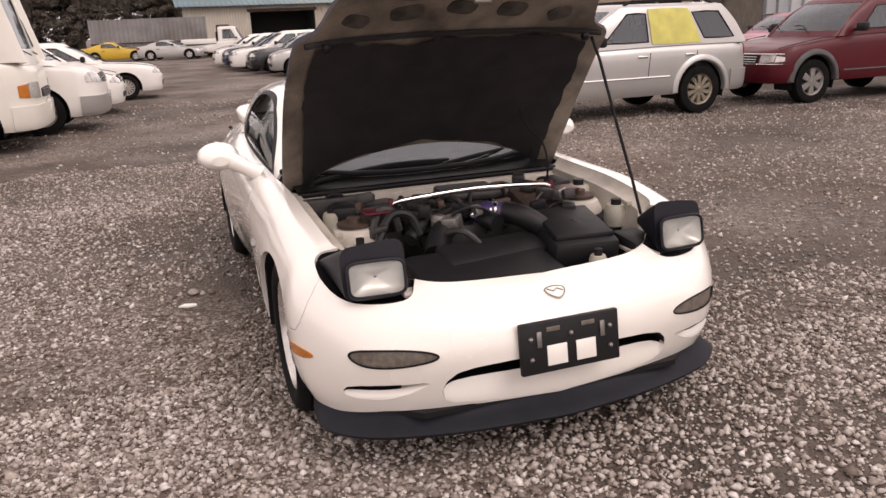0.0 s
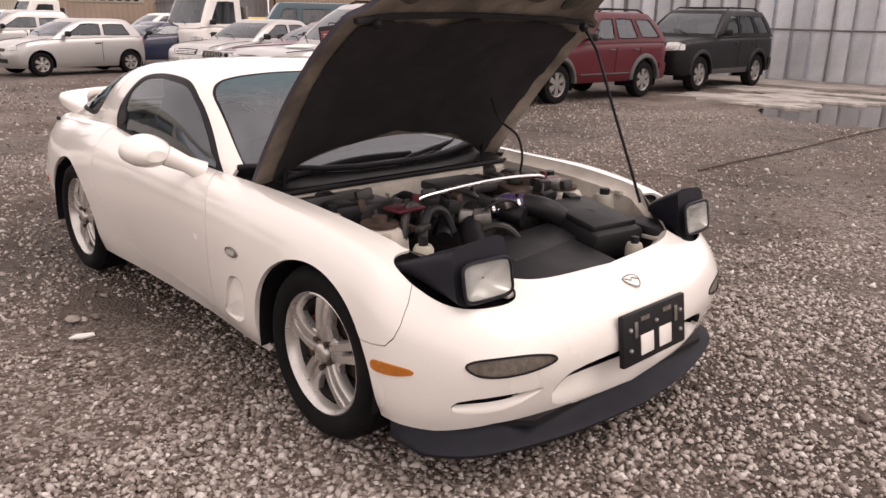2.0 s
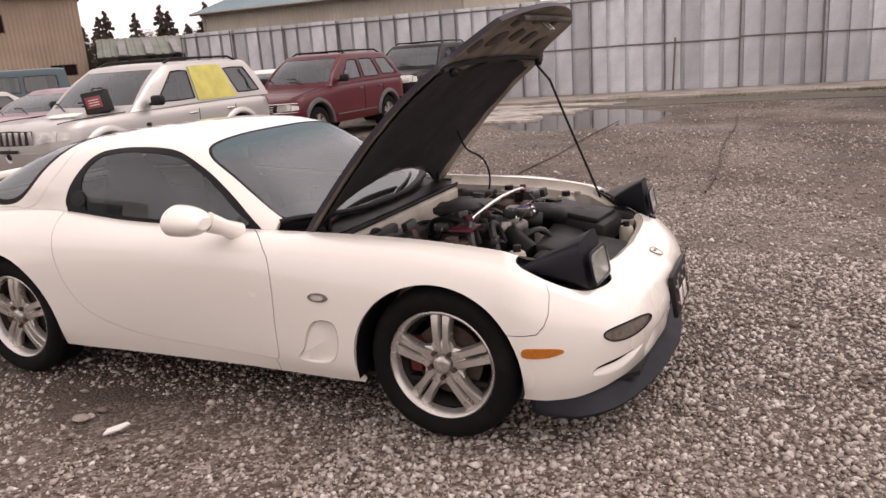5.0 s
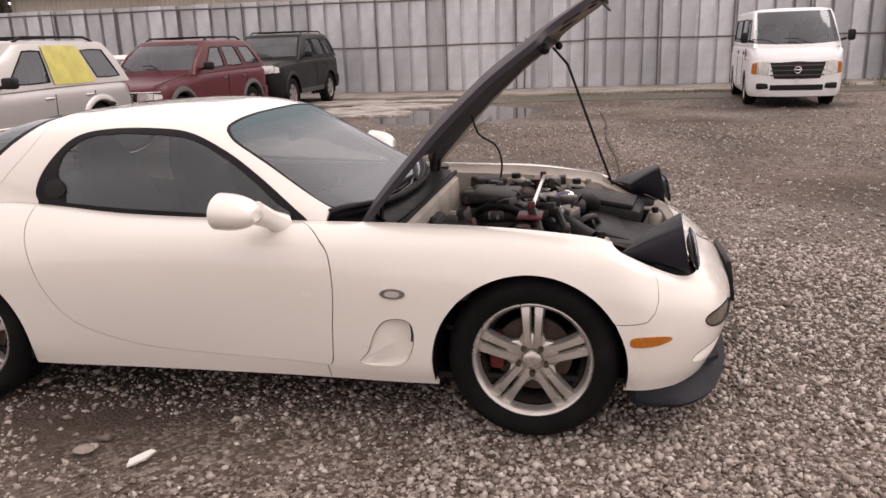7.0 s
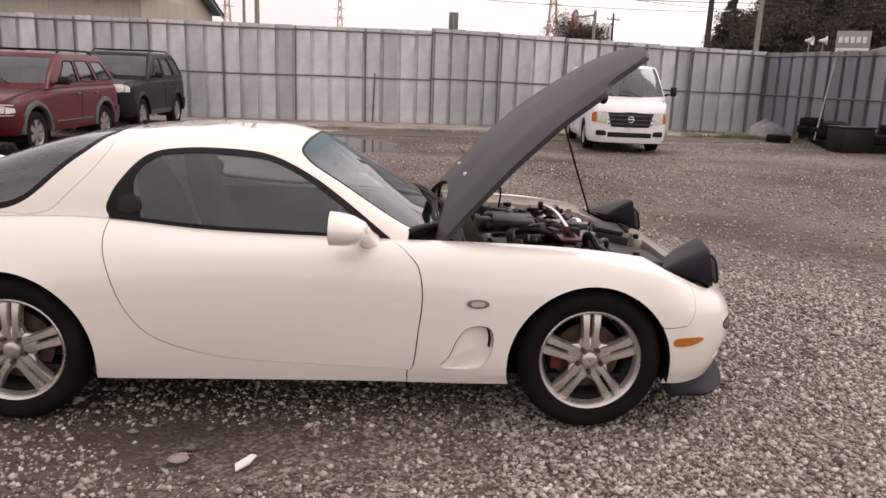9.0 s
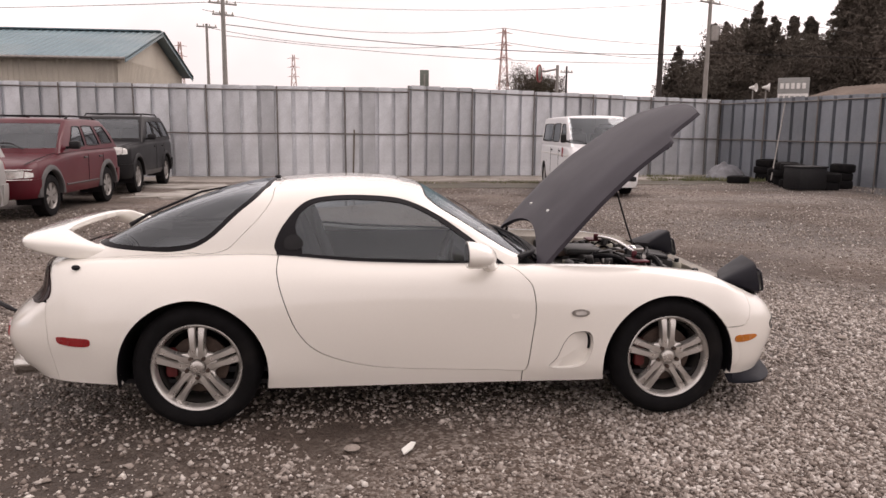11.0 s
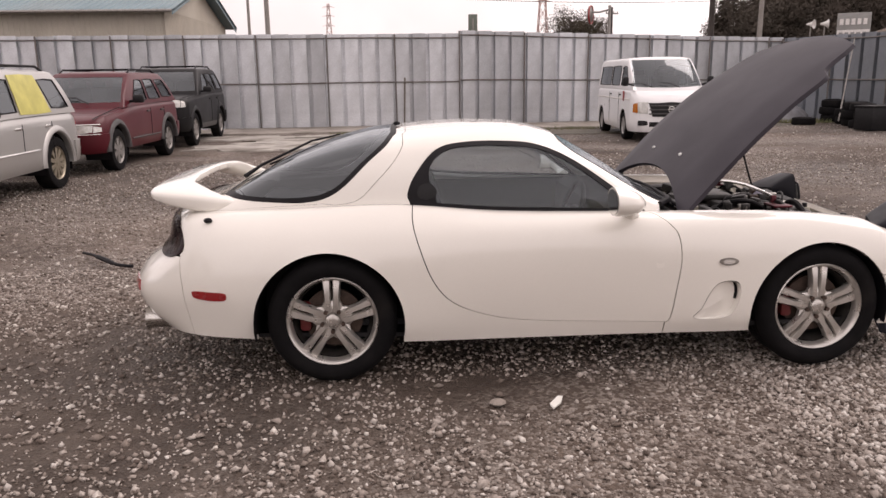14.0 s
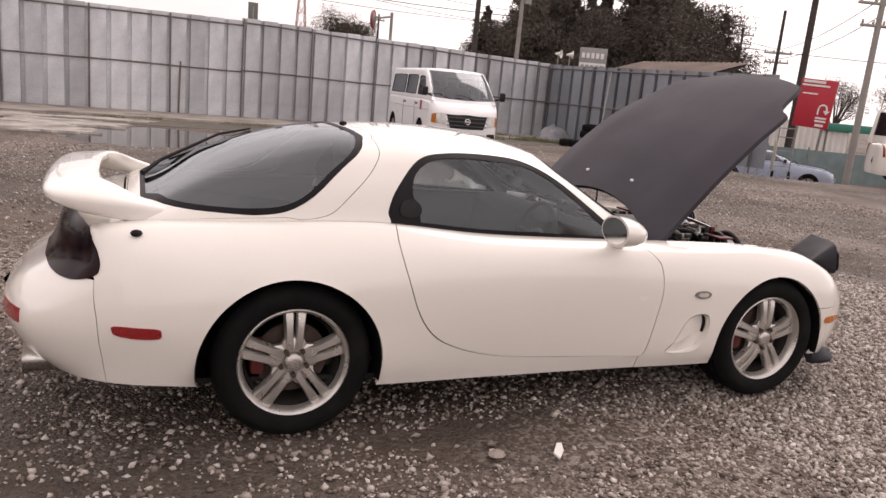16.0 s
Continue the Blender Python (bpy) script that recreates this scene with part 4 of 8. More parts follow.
part("badge_bar", Shape().tube([bt(-.028, .008, .005), bt(-.008, -.004, .005), bt(.008, .006, .005), bt(.028, -.006, .005)], .0022, 6), METAL_DULL, bdg)

# door mirrors
for sgn in (-1, 1):
    mr = Shape()
    mrows = []
    for a in np.linspace(0, 1, 9):
        x = -1.10 + .14 * a
        w, h = .102 * math.sqrt(max(.02, 1 - (a * .93) ** 2.6)), .066 * math.sqrt(max(.02, 1 - (a * .95) ** 2.6))
        mrows.append([(x, sgn * .955 + w * math.cos(t), .892 - .01 * a + h * math.sin(t)) for t in np.linspace(0, 2 * math.pi, 20, endpoint=False)])
    mr.rings(mrows, True, True)
    mr.tube([(-.995, sgn * .90, .875), (-.97, sgn * .83, .835), (-.955, sgn * .765, .80)], [.045, .036, .045], 12)
    mob = part("door_mirror", mr, PAINT_WHITE, coupe)
    part("mirror_glass", Shape().rings([[(-1.103, sgn * .955 + k * .092 * math.cos(t), .892 + k * .057 * math.sin(t)) for t in np.linspace(0, 2 * math.pi, 20, endpoint=False)] for k in (1, .01)]), CHROME, mob)

# rear wing, exhaust, small fittings
WING_OUT = spline([(-2.86, -.605), (-3.04, -.65), (-3.21, -.655), (-3.305, -.59), (-3.342, -.40), (-3.352, 0)], 6)
WING_IN = spline([(-2.90, -.575), (-3.00, -.545), (-3.08, -.51), (-3.125, -.43), (-3.145, -.25), (-3.15, 0)], 6)
WING_Z = spline([(.850, .858, .82), (.888, .902, .835), (.910, .942, .872), (.918, .952, .908), (.925, .958, .92), (.93, .961, .924)], 6)
wing_rows = []
for (ox, oy), (ix, iy), (zo, zi, zb) in zip(WING_OUT, WING_IN, WING_Z):
    mx, my = (ox + ix) / 2, (oy + iy) / 2
    zc, row = (zo + zi) / 2, []
    for t in np.linspace(0, 2 * math.pi, 20, endpoint=False):
        c, w = math.cos(t), math.sin(t)
        c = math.copysign(abs(c) ** .55, c)
        lift = .026 * w ** .7 if w > 0 else -abs(w) ** .6 * max(.024, zc - zb)
        row.append((mx + (ox - ix) / 2 * c, my + (oy - iy) / 2 * c, zc + (zo - zi) / 2 * c + lift))
    wing_rows.append(row)
wing_rows += [[(x, -y, z) for x, y, z in r] for r in wing_rows[-2::-1]]
sp = Shape().rings(wing_rows, True, True)
part("rear_wing", sp, PAINT_WHITE, coupe, "hooped white rear wing")
ex = Shape().lathe([(.05, -.26), (.054, -.02), (.064, 0), (.058, .002), (.05, -.01), (.048, -.2)], 24, Matrix.Translation((-3.405, -.50, .262)) @ pose(0, 0, 0, 0, 0, 90))
part("exhaust_tip", ex, STAINLESS, coupe, "stainless steel exhaust tip")
part("silencer", Shape().tube([(-3.24, -.50, .255), (-3.16, -.48, .25), (-2.9, -.44, .25)], [.05, .09, .09], 16), RUST, coupe)
part("boot_lock", Shape().ball((-3.005, -.728, .808), (.022, .014, .014), 8), RUBBER, coupe)
part("aerial_base", Shape().ball((-2.09, -.05, 1.215), (.02, .012, .012), 8), RUBBER, coupe)
on_glass = lambda x, y, lift: tuple(CANOPY.at(*canopy_plan([(x, y)])[0]) + np.array([0, 0, lift]))
wip = Shape().tube([on_glass(-2.98, .10, .02), on_glass(-2.90, .20, .035), on_glass(-2.62, .40, .03), on_glass(-2.45, .50, .02)], [.014, .009, .007, .005], 6)
wip.tube([on_glass(-2.86, .26, .012), on_glass(-2.45, .52, .012)], .006, 6)
part("rear_wiper", wip, RUBBER, coupe)

# cowl, wipers
cow = [[(x - .03 * (1 - (y / .66) ** 2) * -1 + dx, y, z + .006 * (1 - (y / .66) ** 2)) for y in np.linspace(-.66, .66, 21)] for x, dx, z in ((-.79, .13, .785), (-.75, .13, .778), (-.71, .13, .772), (-.69, .13, .767))]
part("cowl_panel", Shape().rings(cow, False), PLASTIC, coupe)
for p in ([(-.60, -.60, .775), (-.645, -.52, .80), (-.655, -.20, .838), (-.645, .12, .836)], [(-.60, .02, .80), (-.63, .12, .825), (-.69, .36, .845), (-.78, .56, .85)]):
    part("wiper", Shape().tube(spline(p, 5).tolist(), [.010] * 6 + [.007] * 10, 6), RUBBER, coupe)
    q = [(a[0] - .012, a[1], a[2] - .012) for a in spline(p, 5).tolist()[5:]]
    part("wiper_blade", Shape().tube(q, .007, 6), RUBBER, coupe)


# wheels
def alloy_wheel(name, spokes, parent, m, r_tyre=.315, r_rim=.222, width=.215, mats=(ALLOY, TYRE), double=True, disc=True, hub_bolts=5):
    w2 = width / 2
    rim = Shape()
    rim.lathe([(r_rim - .026, -w2 + .05), (r_rim - .020, -w2 + .030), (r_rim - .014, -w2 + .014), (r_rim - .004, -w2 + .005), (r_rim + .003, -w2 + .010), (r_rim - .004, -w2 + .03)], 48)
    rim.lathe([(.074, -w2 + .06), (.072, -w2 + .040), (.066, -w2 + .034), (.040, -w2 + .034), (.036, -w2 + .014), (.030, -w2 + .008), (.012, -w2 + .006), (.001, -w2 + .006)], 32)
    wheel = part(name, rim, mats[0], parent)
    wheel.matrix_basis = m
    # Inner rim in its own dark colour, shade painted in behind the spokes.
    part("barrel", Shape().lathe([(r_rim - .012, w2), (r_rim - .03, w2 - .02), (r_rim - .045, .0), (r_rim - .03, -w2 + .052)], 40), BARREL_SHADE, wheel)
    bar = Shape()
    for off in ((-.0215, .0215) if double else (0,)):
        wd = .0165 if double else .03
        rows = []
        for f in np.linspace(0, 1, 9):
            rad = .050 + (r_rim - .063) * f
            o = off * (.84 + .34 * f)
            dep = -w2 + .022 - .006 * math.sin(math.pi * f) + .012 * f * f
            h = wd * (1.10 - .22 * math.sin(math.pi * min(f * 1.15, 1)) + .10 * f)
            rows.append([(o - h * 1.12, dep + .040, rad), (o - h, dep + .008, rad), (o - h * .72, dep, rad), (o + h * .72, dep, rad), (o + h, dep + .008, rad), (o + h * 1.12, dep + .040, rad)])
        bar.rings(rows, True, True)
    if double:
        bar.rings([[(-.020, -w2 + d, rad), (.020, -w2 + d, rad), (.020, -w2 + .06, rad), (-.020, -w2 + .06, rad)] for rad, d in ((.045, .026), (.078, .027), (.096, .036), (.104, .055))], True, True)
        for side in (-1, 1):
            bar.rings([[(side * .030, -w2 + .030, rad), (side * w, -w2 + .036, rad), (side * w, -w2 + .06, rad), (side * .030, -w2 + .06, rad)] for rad, w in ((.046, .046), (.066, .050), (.084, .042), (.10, .034))], True, True)
    spoke_mesh = bar.mesh("spoke", mats[0])
    for k in range(spokes):
        part("spoke", spoke_mesh, None, wheel).matrix_basis = Matrix.Rotation(-2 * math.pi * k / spokes, 4, "Y")
    ty = Shape()
    b = r_rim
    prof = [(b - .008, w2 - .012), (b + .012, w2 + .004), ((b + r_tyre) / 2, w2 + .012), (r_tyre - .022, w2 + .002), (r_tyre - .006, w2 - .022)]
    for g in (.5, .17, -.17, -.5):
        c = g * w2 * 1.25
        prof += [(r_tyre, c + .006), (r_tyre - .008, c + .004), (r_tyre - .008, c - .004), (r_tyre, c - .006)]
    prof += [(r_tyre - .006, -w2 + .022), (r_tyre - .022, -w2 - .002), ((b + r_tyre) / 2, -w2 - .012), (b + .012, -w2 - .004), (b + .002, -w2 + .006), (b - .012, -w2 + .03)]
    ty.lathe(prof, 56)
    part("tyre", ty, mats[1], wheel)
    if disc:
        part("brake_disc", Shape().lathe([(.145, .0), (.145, -.022), (.06, -.022), (.06, -.035), (.001, -.035)], 32), RUST, wheel)
        for k in range(hub_bolts):
            a = 2 * math.pi * (k + .5) / hub_bolts
            part("wheel_nut", Shape().tube([(.054 * math.sin(a), -w2 + .04, .054 * math.cos(a)), (.054 * math.sin(a), -w2 + .010, .054 * math.cos(a))], .0105, 6), RUST, wheel)
    return wheel


for x in (0, -2.425):
    for sgn in (-1, 1):
        w = alloy_wheel("wheel", 5, coupe, pose(x, sgn * .735, .315, 0, 0, 0 if sgn < 0 else 180))
        cal = Shape().box((-.135 * (1 if sgn < 0 else -1), -.02, .01), (.06, .06, .15), bevel=.02)
        part("brake_caliper", cal, RED_CALIPER, w, "red brake caliper")

# engine bay
bay = Shape()
bay.box((-.02, 0, .36), (1.1, 1.3, .02))
part("bay_floor", bay, ENGINE, coupe)
edge_in = [BODY.at(u, TOP_V) for u in np.linspace(station(1.5), station(6.3), 40)]
for sgn in (-1, 1):
    rows = [[(p[0], sgn * -p[1], p[2] - .004) for p in edge_in], [(p[0], sgn * (-p[1] - .02), p[2] - .03) for p in edge_in], [(p[0], sgn * (-p[1] - .055), p[2] - .04) for p in edge_in], [(p[0], sgn * (-p[1] - .075), p[2] - .10) for p in edge_in], [(p[0], sgn * (-p[1] - .12), .45) for p in edge_in]]
    part("inner_wing", Shape().rings(rows, False), BAY_WHITE, coupe)
    tower = Shape().lathe([(.12, -.2), (.105, -.02), (.085, .02), (.06, .03), (.001, .03)], 28, pose(-.06, sgn * .52, .68, 90, 0, 0))
    part("strut_tower", tower, BAY_WHITE, coupe)
    part("strut_mount", Shape().lathe([(.07, 0), (.07, .012), (.03, .014), (.028, .035), (.001, .036)], 20, pose(-.06, sgn * .52, .712, 90, 0, 0)), RUST, coupe)
    br = Shape().box((-.04, sgn * .42, .765), (.10, .13, .012), bevel=.004).box((-.04, sgn * .365, .785), (.03, .02, .05), bevel=.006)
    part("bar_bracket", br, RED_ANODISED, coupe)
part("strut_bar", Shape().tube(spline([(-.035, -.37, .785), (-.03, -.30, .80), (-.025, 0, .815), (-.03, .28, .80), (-.035, .37, .785)], 5).tolist(), .0095, 12), CHROME, coupe, "polished strut brace")
fw = [[(-.515 + dx, y, z) for y in np.linspace(-.68, .68, 15)] for z, dx in ((.40, 0), (.69, 0), (.728, -.005), (.742, -.03))]
part("firewall", Shape().rings(fw, False), BAY_WHITE, coupe)
for y, w in ((-.475, .07), (.47, .08)):
    part("lamp_apron", Shape().box((.44, y, .612), (.26, w, .018), bevel=.006), BAY_WHITE, coupe)
    part("apron_stop", Shape().lathe([(.016, 0), (.018, .02), (.012, .03), (.001, .032)], 10, pose(.50, y, .62, 90, 0, 0)), RUBBER, coupe)
part("wiring_cover", Shape().box((-.425, -.50, .675), (.045, .34, .17), bevel=.015), ENGINE, coupe)
part("firewall_lip", Shape().tube([(-.54, y, .756) for y in np.linspace(-.66, .66, 15)], .012, 8), RUBBER, coupe)
sup = [BODY.at(u, TOP_V) for u in np.linspace(station(-1.5), station(1.5), 30)]
part("slam_panel", Shape().rings([[tuple(p + np.array([0, 0, -.004])) for p in sup], [tuple(p + np.array([-.03, 0, -.02])) for p in sup], [tuple(p + np.array([-.035, 0, -.12])) for p in sup]], False), BAY_WHITE, coupe)
# boxes and covers, larger first: name, middle, size, turn, material
for nm, c, sz, rot, mt in (
    ("intercooler_duct", (.385, -.13, .585), (.33, .56, .07), (0, 11, 2), PLASTIC),
    ("duct_cover", (.27, -.05, .625), (.16, .44, .05), (0, 14, 6), PLASTIC),
    ("airbox", (.27, .30, .625), (.34, .27, .12), (0, 8, -8), PLASTIC),
    ("airbox_lid", (.26, .30, .692), (.30, .24, .03), (0, 8, -8), PLASTIC),
    ("battery", (.42, .50, .58), (.18, .13, .16), (0, 4, 0), PLASTIC),
    ("engine_block", (-.18, 0, .55), (.5, .42, .28), (0, 0, 0), ENGINE),
    ("intake_manifold", (-.14, -.05, .70), (.30, .30, .07), (0, 5, 8), ENGINE),
    ("throttle_body", (.02, .10, .70), (.13, .13, .10), (0, 0, 20), METAL_DULL),
    ("ignition_coil", (-.30, .26, .72), (.16, .10, .08), (0, 0, 10), ENGINE),
    ("fuse_box", (-.34, .54, .70), (.16, .12, .10), (0, 0, 4), PLASTIC),
    ("relay_box", (-.33, -.50, .70), (.14, .12, .09), (0, 0, -6), PLASTIC),
    ("brake_booster", (-.36, -.36, .66), (.14, .22, .14), (0, 0, 0), ENGINE),
    ("solenoid_rack", (-.24, .05, .755), (.22, .26, .04), (0, 0, -4), ENGINE),
    ("heater_valve", (-.38, .15, .72), (.10, .12, .06), (0, 0, 12), ENGINE),
    ("turbo_shield", (-.12, .32, .66), (.26, .16, .14), (0, 12, 0), RUST),
):
    ob = part(nm, Shape().box((0, 0, 0), sz, bevel=min(.025, min(sz) * .35)), mt, coupe)
    ob.matrix_basis = pose(*c, *rot)
part("coupler", Shape().tube([(.03, -.03, .71), (.07, .02, .735), (.10, .08, .73)], .042, 14), BLUE_HOSE, coupe)
for k in range(6):
    a = k / 5
    part("hose_band", Shape().tube([(.033 + .06 * a, -.026 + .08 * a, .712 + .022 * a), (.040 + .06 * a, -.018 + .08 * a, .715 + .022 * a)], .0435, 14), CHROME, coupe)
for pth, r in (([(.10, .08, .73), (.17, .13, .72), (.20, .19, .68), (.20, .24, .64)], .045), ([(-.02, -.08, .70), (.06, -.16, .69), (.12, -.22, .66), (.20, -.26, .62)], .048),
               ([(.16, .02, .70), (.10, .0, .71), (.0, .02, .72)], .04), ([(-.1, -.18, .73), (.0, -.24, .71), (.08, -.33, .66)], .03)):
    part("intake_pipe", Shape().tube(spline(pth, 5).tolist(), r, 14), PLASTIC, coupe)
for sgn, x, y, z, r, h, nm in ((1, .50, .28, .585, .034, .08, "coolant_bottle"), (1, -.30, -.56, .68, .04, .08, "brake_reservoir"), (1, .12, .60, .66, .05, .09, "washer_bottle"), (1, .24, -.57, .68, .035, .07, "power_steering_bottle"), (1, -.2, .60, .70, .055, .07, "coolant_tank")):
    bt_ = part(nm, Shape().lathe([(r, -h / 2), (r, h * .3), (r * .8, h / 2), (.001, h / 2)], 20, pose(x, y, z, 90, 0, 0)), MILKY, coupe)
    part("cap", Shape().lathe([(r * .45, h / 2), (r * .45, h / 2 + .025), (.001, h / 2 + .027)], 14, pose(x, y, z, 90, 0, 0)), PLASTIC, bt_)
rng = random.Random(4)
for k in range(30):
    x0, y0 = rng.uniform(-.40, .15), rng.uniform(-.48, .48)
    a, ln = rng.uniform(0, 6.3), rng.uniform(.12, .35)
    z0 = rng.uniform(.68, .765)
    pth = [(x0, y0, z0 - .08), (x0 + .2 * ln * math.cos(a), y0 + .2 * ln * math.sin(a), z0), (x0 + .6 * ln * math.cos(a + .4), y0 + .6 * ln * math.sin(a + .4), z0 + .01), (x0 + ln * math.cos(a + .7), y0 + ln * math.sin(a + .7), z0 - .09)]
    pth = [(max(-.42, min(.3, p[0])), max(-.55, min(.55, p[1])), p[2]) for p in pth]
    part("hose", Shape().tube(spline(pth, 4).tolist(), rng.choice([.006, .009, .013, .017]), 8), rng.choice([RUBBER, RUBBER, ENGINE, PLASTIC]), coupe)
for k in range(46):
    x0, y0 = rng.uniform(-.40, .12), rng.uniform(-.46, .46)
    sz = (rng.uniform(.02, .07), rng.uniform(.02, .08), rng.uniform(.02, .06))
    ob = part("engine_fitting", Shape().box((0, 0, 0), sz, bevel=.006), rng.choice([ENGINE, PLASTIC, ENGINE, METAL_DULL, RUST]), coupe)
    ob.matrix_basis = pose(x0, y0, rng.uniform(.69, .765), rng.uniform(-15, 15), rng.uniform(-15, 15), rng.uniform(0, 90))
for x, y in ((.18, .62), (.10, -.62), (-.40, -.2), (-.40, .36)):
    part("yellow_connector", Shape().box((x, y, .72), (.03, .03, .02), bevel=.004), MILKY, coupe)

# cabin
fl = Shape().box((-1.55, 0, .27), (1.9, 1.44, .03)).box((-1.6, 0, .40), (1.7, .26, .26), bevel=.05)
part("cabin_floor", fl, GREY_CLOTH, coupe)
rs = [[(x, y, z) for y in np.linspace(-.62, .62, 9)] for x, z in ((-2.0, .30), (-2.06, .62), (-2.2, .72), (-2.9, .78), (-3.0, .60))]
part("load_floor", Shape().rings(rs, False), GREY_CLOTH, coupe)
for sgn in (-1, 1):
    part("door_card", Shape().rings([[(x, sgn * y, z) for x in np.linspace(-2.05, -.80, 8)] for y, z in ((.76, .25), (.765, .5), (.72, .70), (.70, .80))], False), GREY_CLOTH, coupe)
dash = [[(x, y, z + .03 * math.exp(-((y + .36) / .2) ** 2) * k) for y in np.linspace(-.70, .70, 21)] for x, z, k in ((-.66, .77, 0), (-.80, .80, .4), (-.95, .81, 1), (-1.02, .77, 1), (-1.03, .62, 0), (-.98, .45, 0))]
part("dashboard", Shape().rings(dash, False), PLASTIC, coupe)
for y in (-.30, -.24):
    gp = part("gauge", Shape().lathe([(.03, .03), (.033, -.03), (.028, -.034), (.026, -.025), (.001, -.025)], 16, pose(-.93, y, .88, 0, 0, 90)), PLASTIC, coupe)
steer = Shape().tube([(-1.16 + .05 * math.sin(a), -.36 + .175 * math.cos(a), .74 + .165 * math.sin(a)) for a in np.linspace(0, 2 * math.pi, 25)], .015, 8, False)
steer.ball((-1.14, -.36, .735), (.04, .06, .05), 10)
for a in (0.1, 3.04, 4.71):
    steer.tube([(-1.14, -.36, .735), (-1.16, -.36 + .17 * math.cos(a), .74 + .16 * math.sin(a))], .012, 6)
part("steering_wheel", steer, PLASTIC, coupe)
for y in (-.36, .36):
    st = Shape()
    st.box((-1.55, y, .42), (.50, .46, .14), bevel=.05)
    rows = []
    for a in np.linspace(0, 1, 9):
        w = .23 - .02 * a if a < .72 else .23 - .02 * .72 - (a - .72) * .42
        cx, cz = -1.78 - .20 * a, .45 + .60 * a
        rows.append([(cx + .055 * sx * (1 - .3 * a), y + w * sy, cz + .02 * sx) for sx, sy in ((1, -.7), (.75, -1), (-.6, -1), (-1, -.6), (-1, .6), (-.6, 1), (.75, 1), (1, .7))])
    st.rings(rows, True, True)
    st.box((-1.985, y, 1.075), (.07, .22, .13), bevel=.03)
    part("seat", st, GREY_CLOTH, coupe)
part("rear_view_mirror", Shape().box((-1.16, 0, 1.06), (.03, .22, .06), bevel=.012).tube([(-1.16, 0, 1.07), (-1.18, 0, 1.12)], .008, 6), PLASTIC, coupe)


# ---- the yard ----
def ground_material():
    m = bpy.data.materials.new("gravel_ground")
    m.use_nodes = True
    nt = m.node_tree
    p = nt.nodes["Principled BSDF"]
    geo = nt.nodes.new("ShaderNodeNewGeometry")

    def noise_at(scale, detail=5.0):
        n = nt.nodes.new("ShaderNodeTexNoise")
        n.inputs["Scale"].default_value, n.inputs["Detail"].default_value = scale, detail
        nt.links.new(geo.outputs["Position"], n.inputs["Vector"])
        return n.outputs["Fac"]

    def span(v, a, b, c=0.0, d=1.0):
        r = nt.nodes.new("ShaderNodeMapRange")
        for k, x in zip(("From Min", "From Max", "To Min", "To Max"), (a, b, c, d)):
            r.inputs[k].default_value = x
        nt.links.new(v, r.inputs["Value"])
        return r.outputs[0]

    def blend(f, a, b, kind="MIX"):
        x = nt.nodes.new("ShaderNodeMix")
        x.data_type, x.blend_type = "RGBA", kind
        for k, v in ((0, f), (6, a), (7, b)):
            if isinstance(v, (int, float)):
                x.inputs[k].default_value = v
            elif isinstance(v, tuple):
                x.inputs[k].default_value = (*v, 1)
            else:
                nt.links.new(v, x.inputs[k])
        return x.outputs[2]

    mud = blend(span(noise_at(.9), .35, .65), (.080, .056, .042), (.155, .118, .094))
    vor = nt.nodes.new("ShaderNodeTexVoronoi")
    vor.inputs["Scale"].default_value = 55.0
    nt.links.new(geo.outputs["Position"], vor.inputs["Vector"])
    tone = nt.nodes.new("ShaderNodeSeparateColor")
    nt.links.new(vor.outputs["Color"], tone.inputs[0])
    stone = blend(tone.outputs[0], (.15, .122, .104), (.43, .385, .345))
    amount = span(noise_at(.38, 7.0), .42, .56, 0.05, 0.95)
    pick = span(tone.outputs[1], .45, .5)
    mul = nt.nodes.new("ShaderNodeMath")
    mul.operation = "MULTIPLY"
    nt.links.new(amount, mul.inputs[0])
    nt.links.new(pick, mul.inputs[1])
    col = blend(mul.outputs[0], mud, stone)
    col = blend(span(noise_at(7.0), .3, .7), col, blend(1.0, col, (.62, .58, .56), "MULTIPLY"))
    col = blend(1.0, col, span(noise_at(.23, 3.0), .36, .64, .62, 1.12), "MULTIPLY")
    nt.links.new(col, p.inputs["Base Color"])
    nt.links.new(span(noise_at(.55), .42, .62, .68, .95), p.inputs["Roughness"])
    b = nt.nodes.new("ShaderNodeBump")
    b.inputs["Strength"].default_value, b.inputs["Distance"].default_value = .7, .02
    bw = nt.nodes.new("ShaderNodeMath")
    bw.operation = "ADD"
    nt.links.new(span(vor.outputs["Distance"], 0, .6, 1, 0), bw.inputs[0])
    nt.links.new(noise_at(60.0), bw.inputs[1])
    nt.links.new(bw.outputs[0], b.inputs["Height"])
    nt.links.new(b.outputs[0], p.inputs["Normal"])
    return m


GROUND = ground_material()
CONCRETE = material("weathered_concrete", (.36, .325, .29), .85, vary=.25, scale=1.6, fine=45, bump=.3, tint=(.22, .195, .17), dirt=(.12, .10, .075), dirt_amount=.8)


def relief(x, y):
    """Small dips and humps of the gravel yard."""
    return .010 * noise.noise((x * .8, y * .8, 0)) + .006 * noise.noise((x * 2.7, y * 2.7, 3))


